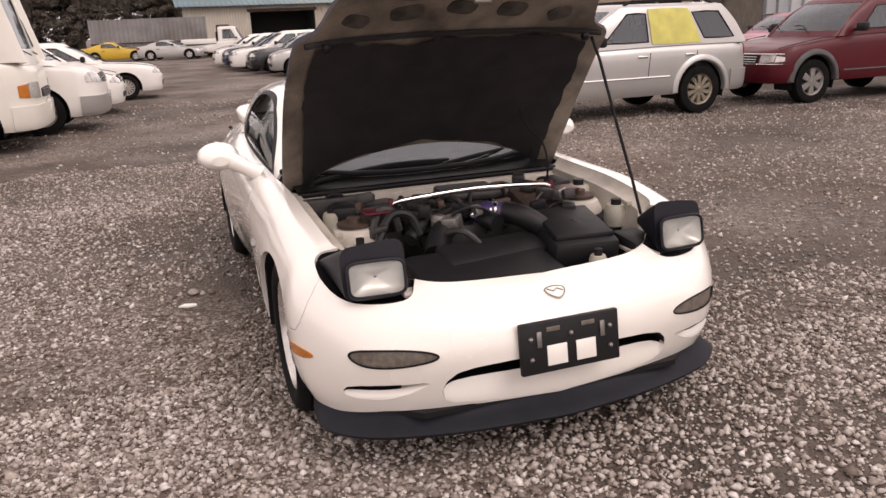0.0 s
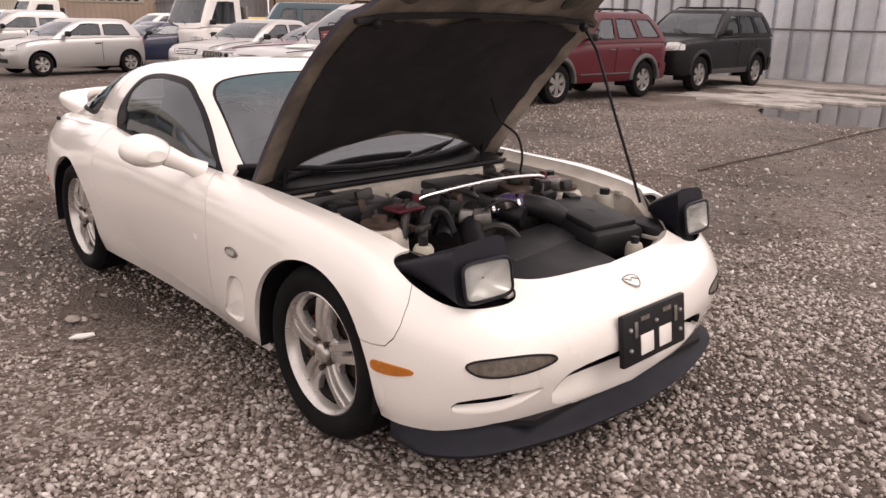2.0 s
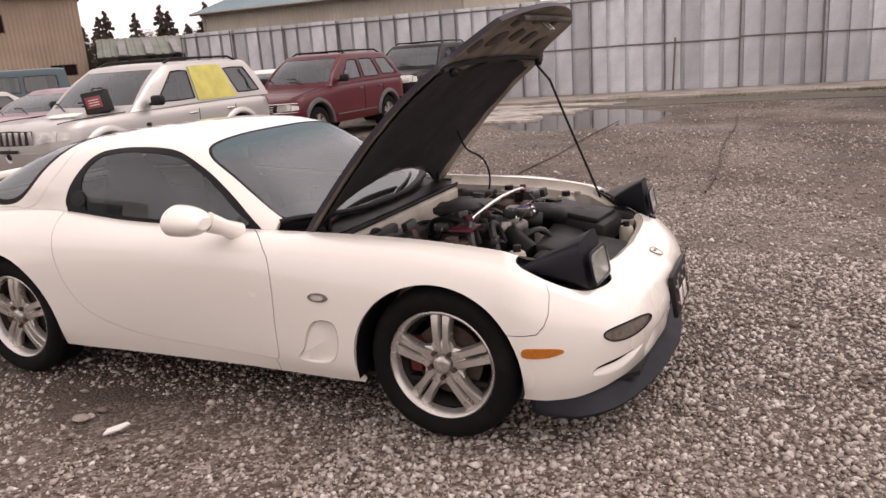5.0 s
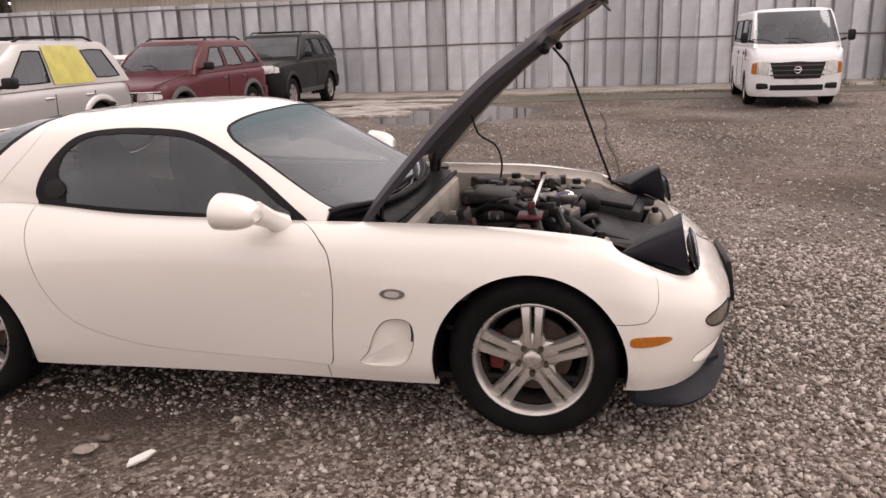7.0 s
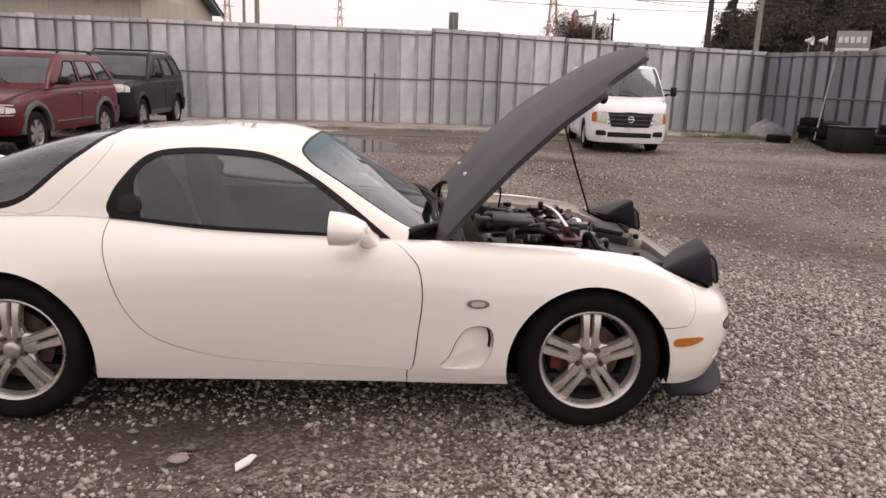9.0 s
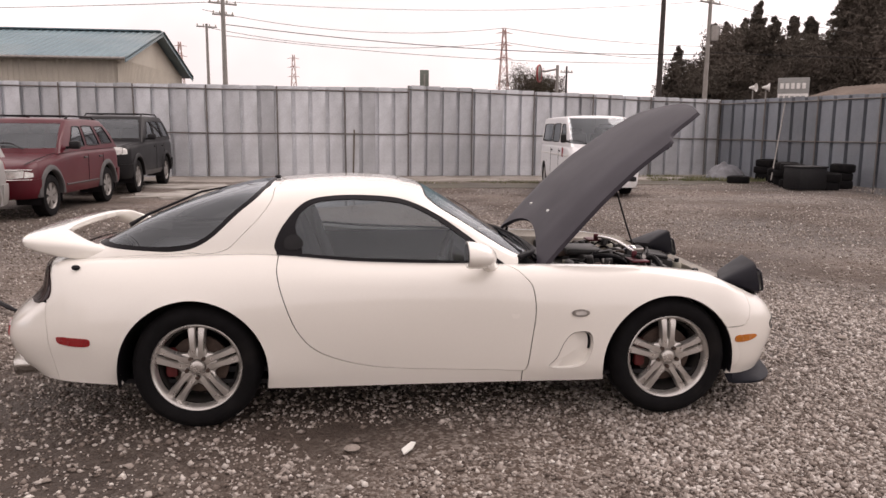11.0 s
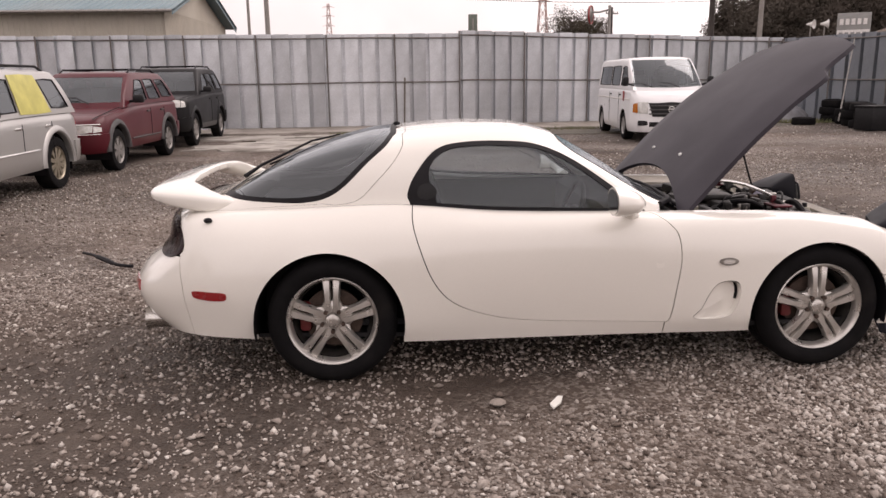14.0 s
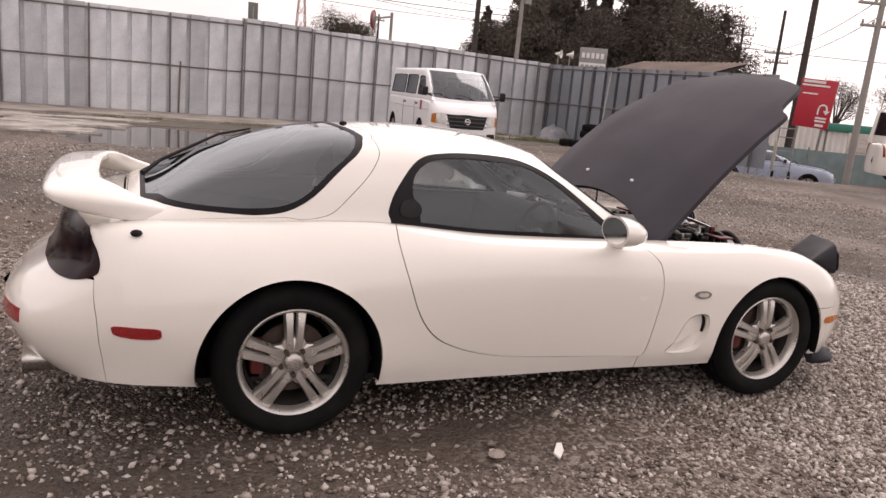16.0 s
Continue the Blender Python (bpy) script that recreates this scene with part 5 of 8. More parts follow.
def hollow(x, y):
    """Depth of the puddle's bed and of the bank that falls to the street."""
    r = ((x + 2.8) / 2.1) ** 2 + ((y - 12.4) / 2.5) ** 2
    s = min(max(((x - 11.7) * .7 + (y - 10.2) * .7) / 3.0, 0), 1) * min(max((x - 11.3) / 1.2, 0), 1) * min(max((y - 9.9) / 1.5, 0), 1)
    return .045 * max(0, 1 - r) + 1.05 * s * s * (3 - 2 * s)


gx = np.concatenate([[-3000, -900, -300, -120, -70, -45], np.arange(-30, -9, 1.5), np.arange(-9, 16, .25), np.arange(16, 30, 1.5), [30, 45, 70, 120, 300, 900, 3000]])
gy = np.concatenate([[-3000, -900, -300, -120, -60, -30, -15], np.arange(-8, 20, .25), np.arange(20, 34, 2.0), [36, 45, 70, 120, 300, 900, 3000]])
gs = Shape()
gs.v = [(x, y, (relief(x, y) - .008 if -9 <= x <= 16 and -8 <= y <= 20 else -.012) - hollow(x, y)) for x in gx for y in gy]
ny = len(gy)
gs.f = [(i * ny + j, (i + 1) * ny + j, (i + 1) * ny + j + 1, i * ny + j + 1) for i in range(len(gx) - 1) for j in range(ny - 1)]
tagged(part("ground", gs, GROUND, None, "brown-grey gravel and mud of a storage yard", 30, False), category="ground", kind="structure")

WATER = bpy.data.materials.new("puddle_water")
WATER.use_nodes = True
wp = WATER.node_tree.nodes["Principled BSDF"]
wp.inputs["Base Color"].default_value, wp.inputs["Roughness"].default_value, wp.inputs["IOR"].default_value = (.045, .036, .028, 1), .03, 1.33
pool = Shape().add([(-2.8, 12.4, -.021)] + [(-2.8 + 2.0 * math.cos(a), 12.4 + 2.4 * math.sin(a), -.021) for a in np.linspace(0, 2 * math.pi, 40, endpoint=False)], [(0, 1 + k, 1 + (k + 1) % 40) for k in range(40)])
tagged(part("water", pool, WATER, None, "still rain puddle on the gravel", 0), category="water", kind="structure")


def blot(name, label, cx, cy, rx, ry, mat, z=.012, seed=0, ragged=.25, n=72, category="pavement", turn=0.0):
    """A thin worn slab with a broken outline."""
    out = []
    for a in np.linspace(0, 2 * math.pi, n, endpoint=False):
        k = 1 + ragged * noise.noise((math.cos(a) * 2.3 + seed, math.sin(a) * 2.3, seed * 1.7)) + .4 * ragged * noise.noise((math.cos(a) * 8, math.sin(a) * 8, seed + 5.0))
        sq = lambda t: math.copysign(abs(t) ** .6, t)
        x, y = rx * k * sq(math.cos(a)), ry * k * sq(math.sin(a))
        out.append((cx + x * math.cos(turn) - y * math.sin(turn), cy + x * math.sin(turn) + y * math.cos(turn)))
    s = Shape()
    v = [(x, y, z) for x, y in out] + [(x + .03 * math.copysign(1, x - cx), y + .03 * math.copysign(1, y - cy), -.05) for x, y in out] + [(cx, cy, z)]
    f = [(k, (k + 1) % n, 2 * n) for k in range(n)] + [(k, n + k, n + (k + 1) % n, (k + 1) % n) for k in range(n)]
    s.add(v, f)
    return tagged(part(name, s, mat, None, label, 30), category=category, kind="structure")


PALE = material("pale_worn_concrete", (.45, .42, .38), .8, vary=.35, scale=3.2, fine=30, bump=.3, dirt=(.11, .09, .07), dirt_amount=1.0)
blot("pavement", "strip of weathered concrete along the sheet fence", -1.0, 18.6, 9.5, 1.25, CONCRETE, .03, 1, .12, 96, turn=.07)
blot("pavement", "weathered concrete apron at the foot of the fence", 7.4, 19.8, 4.0, 1.15, CONCRETE, .02, 7, .15, 72, turn=.14)
for i, (cx, cy, rx, ry) in enumerate(((-5.4, 12.9, 1.5, .8), (-4.6, 14.4, 1.4, .75), (-6.0, 15.6, 1.1, .7), (-3.7, 15.9, .9, .4))):
    blot("pavement", "broken pale concrete slab in the gravel", cx, cy, rx, ry, PALE, .016 + .002 * i, 11 + i * 3, .55, 80)

MUD = material("wet_brown_mud", (.052, .040, .028), .5, vary=.4, scale=.9, fine=30, bump=.5, tint=(.075, .066, .036), dirt=(.15, .12, .095), dirt_amount=.7)
blot("pavement", "dark wet mud with thin moss beyond a puddle", .3, 15.9, 5.2, 1.0, MUD, .006, 23, .5, 96, turn=.05)
blot("pavement", "dark wet mud by the sheet fence", 6.3, 17.2, 3.0, .8, MUD, .008, 29, .6, 80, turn=.1)

# sheet-steel fence
STEEL = material("galvanised_sheet_steel", (.65, .67, .70), .36, metal=.4, vary=.26, scale=1.3, fine=25, each=.22, dirt=(.36, .35, .35), dirt_amount=.75)
# Darker base colour than STEEL, for the east run.
STEEL_DARK = material("dark_sheet_steel", (.25, .27, .30), .45, metal=.3, vary=.2, scale=1.3, fine=25, each=.2, dirt=(.27, .26, .26), dirt_amount=.7)
PIPE = material("scaffold_pipe", (.20, .185, .175), .5, metal=.7, vary=.2, scale=5, dirt=(.14, .08, .05), dirt_amount=.5)


def sheet_fence(name, label, a, b, high_a, high_b, mat, seed=1):
    """Bays of upright trapezoid sheets on pipes, from a to b; the pipes are on the side of the yard."""
    a, b = Vector(a), Vector(b)
    run = (b - a).length
    m = Matrix.Translation((a.x, a.y, 0)) @ Matrix.Rotation(math.atan2(b.y - a.y, b.x - a.x), 4, "Z")
    f = thing(name, label, "fence", m=m, kind="structure")
    wide = .52
    n = max(4, round(run / wide))
    wide = run / n
    prof = [(0, 0), (.010, .13), (.110, .13), (.12, 0), (wide * .60, -.004), (wide, 0)]
    rr = random.Random(seed)
    high = lambda x: high_a + (high_b - high_a) * x / run
    sheet = Shape().rings([[(x, y, z) for x, y in prof] for z in (.02, high_a * .5, high_a)], False)
    sheet.rings([[(x, y + .004, z) for x, y in prof] for z in (.02, high_a)], False)
    sheet = sheet.mesh("fence_sheet", mat, 0)
    for k in range(n):
        ob = part("fence_sheet", sheet, mat, f)
        ob.matrix_basis = pose(k * wide, rr.uniform(-.004, .004), rr.uniform(-.012, .012), 0, 0, rr.uniform(-.6, .6)) @ Matrix.Diagonal((1, 1, high((k + .5) * wide) / high_a, 1))
    for share, drop in ((1, .13), (.482, 0)):
        pts = [(x, -.045 + .004 * math.sin(x * 2.1), high(x) * share - drop + .008 * math.sin(x * 1.3)) for x in np.append(np.arange(0, run, .7), run)]
        part("fence_rail", Shape().tube(pts, .022, 8), PIPE, f)
    for k in range(int(run / 2.1) + 1):
        h = high(k * 2.1)
        post = part("fence_post", Shape().tube([(0, 0, -.15), (0, 0, h - .02)], .024, 8), PIPE, f)
        post.matrix_basis = pose(k * 2.1, -.09, 0, 0, rr.uniform(-.5, .5), 0)
        for z in (h - .13, h * .482):
            part("pipe_clamp", Shape().box((0, .02, z), (.055, .08, .06), bevel=.01), PIPE, post)
    return f


sheet_fence("fence_north", "tall grey corrugated steel sheet fence on pipes", (-18.9, 18.75), (-.15, 19.95), 2.82, 2.82, STEEL, 3)
sheet_fence("fence_northeast", "tall grey corrugated steel sheet fence on pipes", (-.15, 19.95), (10.85, 21.1), 2.90, 2.62, STEEL, 5)
sheet_fence("fence_east", "dark blue-grey steel sheet fence on pipes", (10.88, 21.08), (13.2, 12.6), 2.60, 2.60, STEEL_DARK, 8)


def stones(name, label, n, x0, x1, y0, y1, lo, hi, seed, mat, keep=None):
    """Loose stones as one mesh: flattened, knocked-about six-cornered chips."""
    r = np.random.RandomState(seed)
    base = np.array([(1, 0, 0), (-1, 0, 0), (0, 1, 0), (0, -1, 0), (0, 0, 1), (0, 0, -1)]) * 1.12
    tri = np.array([(0, 2, 4), (2, 1, 4), (1, 3, 4), (3, 0, 4), (2, 0, 5), (1, 2, 5), (3, 1, 5), (0, 3, 5)])
    x, y = r.uniform(x0, x1, n), r.uniform(y0, y1, n)
    if keep is not None:
        ok = keep(x, y)
        x, y = x[ok], y[ok]
    n = len(x)
    size = lo + (hi - lo) * r.rand(n) ** 2.6
    v = base[None] * (1 + r.uniform(-.34, .34, (n, 6, 3)))
    v = v * (size[:, None] * np.stack([r.uniform(.8, 1.35, n), r.uniform(.7, 1.1, n), r.uniform(.5, .8, n)], 1))[:, None]
    a, b = r.uniform(0, 6.283, n), r.uniform(-.9, .9, n)
    ca, sa, cb, sb = np.cos(a)[:, None], np.sin(a)[:, None], np.cos(b)[:, None], np.sin(b)[:, None]
    vx, vz = v[..., 0] * cb + v[..., 2] * sb, -v[..., 0] * sb + v[..., 2] * cb
    px, py = vx * ca - v[..., 1] * sa, vx * sa + v[..., 1] * ca
    z = np.array([relief(p, q) for p, q in zip(x, y)]) - .008 + size * r.uniform(.05, .45, n)
    co = np.stack([px + x[:, None], py + y[:, None], vz + z[:, None]], 2).reshape(-1, 3)
    fa = (tri[None] + 6 * np.arange(n)[:, None, None]).reshape(-1, 3)
    me = bpy.data.meshes.new(name)
    me.vertices.add(len(co))
    me.vertices.foreach_set("co", co.ravel().astype(np.float32))
    me.loops.add(fa.size)
    me.loops.foreach_set("vertex_index", fa.ravel().astype(np.int32))
    me.polygons.add(len(fa))
    me.polygons.foreach_set("loop_start", (np.arange(len(fa)) * 3).astype(np.int32))
    me.update(calc_edges=True)
    me.materials.append(mat)
    return tagged(new(name, me), label, "gravel", kind="stuff")


def stone_material(name, tones):
    """Loose stones, each of its own tone."""
    m = bpy.data.materials.new(name)
    m.use_nodes = True
    sn = m.node_tree
    sp_ = sn.nodes["Principled BSDF"]
    sg_, sr_, sm_ = sn.nodes.new("ShaderNodeNewGeometry"), sn.nodes.new("ShaderNodeValToRGB"), sn.nodes.new("ShaderNodeMix")
    for k, (pos, c) in enumerate(tones):
        e = sr_.color_ramp.elements[k] if k < 2 else sr_.color_ramp.elements.new(pos)
        e.position, e.color = pos, (*c, 1)
    sr_.color_ramp.elements[1].position = .35
    s_n = sn.nodes.new("ShaderNodeTexNoise")
    s_n.inputs["Scale"].default_value = 90
    sn.links.new(sg_.outputs["Position"], s_n.inputs["Vector"])
    sn.links.new(sg_.outputs["Random Per Island"], sr_.inputs[0])
    sm_.data_type, sm_.blend_type = "RGBA", "OVERLAY"
    sm_.inputs[0].default_value = .45
    sn.links.new(sr_.outputs[0], sm_.inputs[6])
    sn.links.new(s_n.outputs["Fac"], sm_.inputs[7])
    sn.links.new(sm_.outputs[2], sp_.inputs["Base Color"])
    sp_.inputs["Roughness"].default_value = .8
    return m


STONE = stone_material("crushed_stone", ((0, (.085, .062, .05)), (.35, (.20, .162, .137)), (.7, (.355, .307, .272)), (.95, (.49, .44, .40)), (1, (.66, .62, .57))))
STONE_MUD = stone_material("muddy_stone", ((0, (.12, .092, .074)), (.35, (.21, .172, .145)), (.7, (.32, .278, .245)), (.95, (.46, .42, .38)), (1, (.62, .58, .54))))


def clumped(x, y):
    """Where the gravel lies thick."""
    v = np.array([noise.noise((a * .55, b * .55, 9.0)) + .5 * noise.noise((a * 1.7, b * 1.7, 4.0)) for a, b in zip(x, y)])
    return v > np.random.RandomState(5).uniform(-.85, .50, len(x))


def fading(cx, cy, rx, ry, seed, patchy=True, edge=.45):
    """Thick in the middle of an uneven oval and thinning out over its edge."""
    def keep(x, y):
        r = np.sqrt(((x - cx) / rx) ** 2 + ((y - cy) / ry) ** 2)
        r += np.array([.22 * noise.noise((a * .6, b * .6, seed)) for a, b in zip(x, y)])
        worn = np.sqrt(((x + 1.5) / .62) ** 2 + ((y + 1.02) / .26) ** 2) + np.array([.5 * noise.noise((a * 4, b * 4, 6.0)) for a, b in zip(x, y)])
        return (clumped(x, y) if patchy else np.ones(len(x), bool)) & (np.random.RandomState(int(seed)).rand(len(x)) < np.clip((1.05 - r) / edge, 0, 1) * np.clip(worn - .35, .12, 1))
    return keep


stones("gravel", "grey crushed-stone gravel round the coupe", 300000, -7.2, 5.0, -5.8, 4.2, .005, .0165, 2, STONE, fading(-1.1, -1.4, 5.6, 4.7, 2.0, True, .6))
STONE_PALE = stone_material("pale_crushed_stone", ((0, (.18, .147, .125)), (.35, (.315, .270, .236)), (.7, (.425, .378, .342)), (.95, (.53, .485, .45)), (1, (.62, .58, .545))))
stones("gravel", "pale crushed-stone gravel ahead of the coupe", 105000, -.4, 5.6, -4.2, 4.4, .006, .019, 12, STONE_PALE, fading(2.5, -1.0, 3.0, 4.6, 12.0, False, .9))
stones("gravel", "pale crushed stone thinning out over the yard", 60000, -.4, 5.6, -2, 6.2, .006, .019, 14, STONE_PALE, fading(2.5, .4, 3.0, 5.4, 14.0, True, 1.1))
stones("gravel", "pale crushed stone scattered beside the coupe", 24000, -5.6, 1.6, -4.2, -.5, .006, .018, 13, STONE_PALE, fading(-2.8, -1.9, 2.3, 1.5, 13.0))
stones("gravel", "coarse stones lying loose on the gravel", 1500, -5.6, 3.4, -4.2, 1.6, .014, .027, 3, STONE)
stones("gravel", "brown-grey crushed-stone gravel of the open yard", 84000, -9, 9.5, 1.4, 10.0, .006, .021, 4, STONE_MUD, clumped)
stones("gravel", "grey crushed-stone gravel of the far yard", 12000, -16, -5.6, -5, 9.0, .010, .030, 6, STONE_MUD, clumped)
stones("gravel", "stones in the mud near the fence", 7000, -3, 13, 10, 18, .010, .026, 7, STONE_MUD, lambda x, y: clumped(x, y) & (((x + 2.8) / 2.1) ** 2 + ((y - 12.4) / 2.5) ** 2 > 1.05))


# ---- parked vehicles ----
def car_paint(name, c, rough=.3, coat=.5, vary=.06, dirt=None, metal=0.0, sheen=.5):
    return material(name, c, rough, metal=metal, vary=vary, scale=1.5, coat=coat, dirt=dirt or tuple(x * .55 + .05 for x in c), dirt_amount=.35, sheen=sheen)


VAN_WHITE = car_paint("cool_white_van_paint", (.80, .80, .81), .3, .4, .04, dirt=(.72, .71, .70))
SILVER = car_paint("silver_car_paint", (.46, .45, .435), .34, .4, metal=.55)
MAROON = car_paint("maroon_car_paint", (.080, .005, .011), .36, .10, dirt=(.10, .022, .026), sheen=.3)
CHARCOAL = car_paint("charcoal_car_paint", (.006, .0055, .0065), .4, .0, dirt=(.012, .011, .011), sheen=.22)
BLACK_PAINT = car_paint("black_car_paint", (.014, .014, .016), .25)
NAVY = car_paint("navy_car_paint", (.014, .02, .05), .25)
TEAL = car_paint("teal_grey_van_paint", (.05, .095, .115), .4)
YELLOW = car_paint("yellow_car_paint", (.55, .35, .02), .3)
FADED_RED = car_paint("faded_pink_red_paint", (.46, .25, .29), .6, 0, .3)
ICE_BLUE = car_paint("ice_blue_car_paint", (.36, .42, .54), .25)
CREAM = car_paint("cream_bus_paint", (.74, .71, .64), .4)
CLADDING = material("grey_plastic_cladding", (.075, .071, .071), .6, vary=.2)
LAMP = material("clear_headlamp_unit", (.62, .61, .58), .15, metal=.3, vary=.3, scale=20, coat=.8)
STEEL_RIM = material("plain_wheel_cover", (.40, .39, .38), .4, metal=.5, vary=.2)
DUSTY_RIM = material("dusty_alloy_wheel", (.30, .285, .27), .45, metal=.5, vary=.25, scale=10)
GOLD_RIM = material("pale_gold_mesh_wheel", (.33, .29, .22), .35, metal=.6, vary=.15)
YELLOW_FILM = material("yellow_plastic_film", (.60, .55, .13), .35, vary=.2, scale=5)
CARDS = material("paper_sheet", (.8, .79, .74), .8)
RED_PLASTIC = material("red_plastic", (.30, .02, .02), .4)

wheel_cache = {}


def plain_wheel(parent, m, r, style, mat):
    """A tyre on a rim with the given number of spokes; the meshes are shared."""
    key = (r, style, mat.name)
    if key not in wheel_cache:
        rim_r, w2 = r * .64, .105
        s = Shape().lathe([(rim_r, -w2 + .004), (rim_r * .93, -w2 + .02), (rim_r * .86, -w2 + .055), (rim_r * .3, -w2 + .06), (rim_r * .3, -w2 + .025), (rim_r * .12, -w2 + .012), (.001, -w2 + .012)], 24)
        wd = rim_r * (1.5 / style)
        bar = Shape().prism([(-wd * .6, rim_r * .2), (wd * .6, rim_r * .2), (wd, rim_r * .9), (-wd, rim_r * .9)], -w2 + .018, -w2 + .055, 1)
        t = Shape().lathe([(rim_r * .98, w2), ((r + rim_r) / 2, w2 + .012), (r - .012, w2), (r, w2 - .02), (r, -w2 + .02), (r - .012, -w2), ((r + rim_r) / 2, -w2 - .012), (rim_r + .008, -w2 - .002), (rim_r - .01, -w2 + .02)], 28)
        hole = Shape().lathe([(rim_r * .87, -w2 + .052), (.001, -w2 + .052)], 20)
        wheel_cache[key] = s.mesh("wheel", mat), t.mesh("tyre", TYRE), hole.mesh("wheel_centre", RUBBER), bar.mesh("spoke", mat)
    rim, ty, ho, bar = wheel_cache[key]
    w = part("wheel", rim, None, parent)
    w.matrix_basis = m
    part("tyre", ty, None, w)
    part("wheel_backing", ho, None, w)
    for k in range(style):
        part("spoke", bar, None, w).matrix_basis = Matrix.Rotation(-2 * math.pi * k / style, 4, "Y")
    return w


def vehicle(name, label, m, paint, wb, fo, ro, wide, deck, belt, roof, glass_low, glass_high, windows, wheel_r=.31, style=7, rim=None, bottom=.24, arch=None, y_roof=.78, nose_rake=.06, tail_rake=.03, lamp=None, grille=None, cladding=0.0,
            tail=None, rails=False, trim=None, category="car", group="", dark=GLASS_DARK, lower=None, seams=(), plate=True, open_screen=0.0, flares=None, bumpers=None, mirror_at=None, taper=1.0, frame_trim=False):
    """A parked vehicle. Front axle at the origin, forward along x. deck: (x, height) pairs of the body's top edge from tail to nose;
    glass_low, glass_high: (front, rear) of the cabin at belt and roof; windows: outlines in (x, z) of the side panes."""
    car = thing(name, label, category, group, m)
    w = wide / 2
    xn, xt = fo, -wb - ro
    dx, dz = zip(*deck)
    top = lambda x: float(curve_at(dx, dz, min(max(x, dx[0]), dx[-1])))
    plan = [(xn, 0), (xn - .015, .45 * w), (xn - .09, .80 * w), (xn - .28, .965 * w), (xn - .6, w), (-wb * .35, w), (-wb * .7, w), (xt + .6, w), (xt + .25, .97 * w), (xt + .07, .83 * w), (xt, .5 * w), (xt, 0)]
    lv = [(bottom, .05, .05), (bottom + .10, .012, .012), (bottom + .30, 0, 0), (None, .012, .02), (None, .05, .09), (None, .14, .22), (None, 1, .30)]
    stations = []
    for x, y in plan:
        col = []
        for k, (z, inset, pull) in enumerate(lv):
            f = max(0, min(1, (x - (xn - .7)) / .7))
            b = max(0, min(1, ((xt + .5) - x) / .5))
            xx = x - f * (pull * (1 + nose_rake * 8) - .0) * .5 + b * pull * (.3 + tail_rake)
            yy = max(0, y - inset * min(1, y * 4)) if k < 6 else 0
            zz = z if z is not None else top(xx) - {3: .13, 4: .035, 5: .006, 6: -.012}[k]
            if k == 6:
                xx = min(max(xx, xt + .1), xn - .1)
            col.append((xx, -yy, zz))
        stations.append(col)
    g = spline(np.array(stations), 8)
    g = spline(g.transpose(1, 0, 2), 6).transpose(1, 0, 2)
    full = Skin(np.concatenate([(g * np.array([1, -1, 1]))[:0:-1], g]))
    mid, tv = len(g) - 1, full.nv - 1
    ar = arch or wheel_r + .06
    side = (mid + 20, mid + 64)
    inner = lambda p: p * np.array([1, 0, 0]) + np.array([0, 0, bottom + .35])
    holes = []
    for cx in (0, -wb):
        lp = [(u, max(v, -.4)) for u, v in full.find(ring_points((cx, wheel_r), ar, 26, 0, 180), (0, 2), side, (0, tv - 8))]
        holes.append(lp)
    outer = [(mid, 0)]
    for lp in holes:
        outer += [(lp[0][0], 0)] + lp + [(lp[-1][0], 0)]
    outer += [(2 * mid, 0), (2 * mid, tv), (mid, tv)]
    cells = panel(full, outer, (), .085, 0, .03, inside=inner)
    mirror = cells.mirrored()
    part("body", Shape().add(cells.v, cells.f).add(mirror.v, mirror.f), paint, car, smooth=50)
    for cx in (0, -wb):
        for sgn in (-1, 1):
            arc = [(cx + ar * math.cos(a), wheel_r + ar * math.sin(a)) for a in np.linspace(-.3, math.pi + .3, 16)]
            part("wheel_well", Shape().rings([[(x, sgn * (w - .02), z) for x, z in arc], [(x, sgn * (w - .42), z) for x, z in arc], [(cx, sgn * (w - .42), wheel_r)] * 16], False), RUBBER, car)
            plain_wheel(car, pose(cx, sgn * (w - .125), wheel_r, 0, 0, 0 if sgn < 0 else 180), wheel_r, style, rim or STEEL_RIM)
    part("underbody", Shape().box(((xn + xt) / 2, 0, bottom + .06), (xn - xt - .35, wide - .5, .1)), RUBBER, car)
    # cabin
    f0, r0 = glass_low
    f1, r1 = glass_high
    yb, yt = w - .035, w * y_roof

    def ring(f, r, y, zf):
        pts = [(f, 0), (f - .03, .5 * y), (f - .09, .86 * y), (f - .20, .985 * y), (f - .5 * (f - r), y), (r + .16, .985 * y), (r + .06, .88 * y), (r + .01, .5 * y), (r, 0)]
        return [(x, -q, zf(x)) for x, q in pts]
    rows = [ring(f0 + .0, r0, yb, lambda x: min(top(x), belt) - .01), ring(f0 + (f1 - f0) * .5, r0 + (r1 - r0) * .45, yb + (yt - yb) * .42, lambda x: belt + (roof - belt) * .48), ring(f1 + .03, r1 - .02, yt + .03, lambda x: roof - .085),
            ring(f1 - .06, r1 + .05, yt - .03, lambda x: roof - .03), ring(f1 - .22, r1 + .2, yt * .6, lambda x: roof - .004), [(x, 0, roof) for x, q, z in ring(f1 - .22, r1 + .2, 1, lambda x: 0)]]
    g2 = spline(np.array(rows).transpose(1, 0, 2), 8)
    g2 = spline(g2.transpose(1, 0, 2), 6).transpose(1, 0, 2)
    cs = Skin(np.concatenate([(g2 * np.array([1, -1, 1]))[:0:-1], g2]))
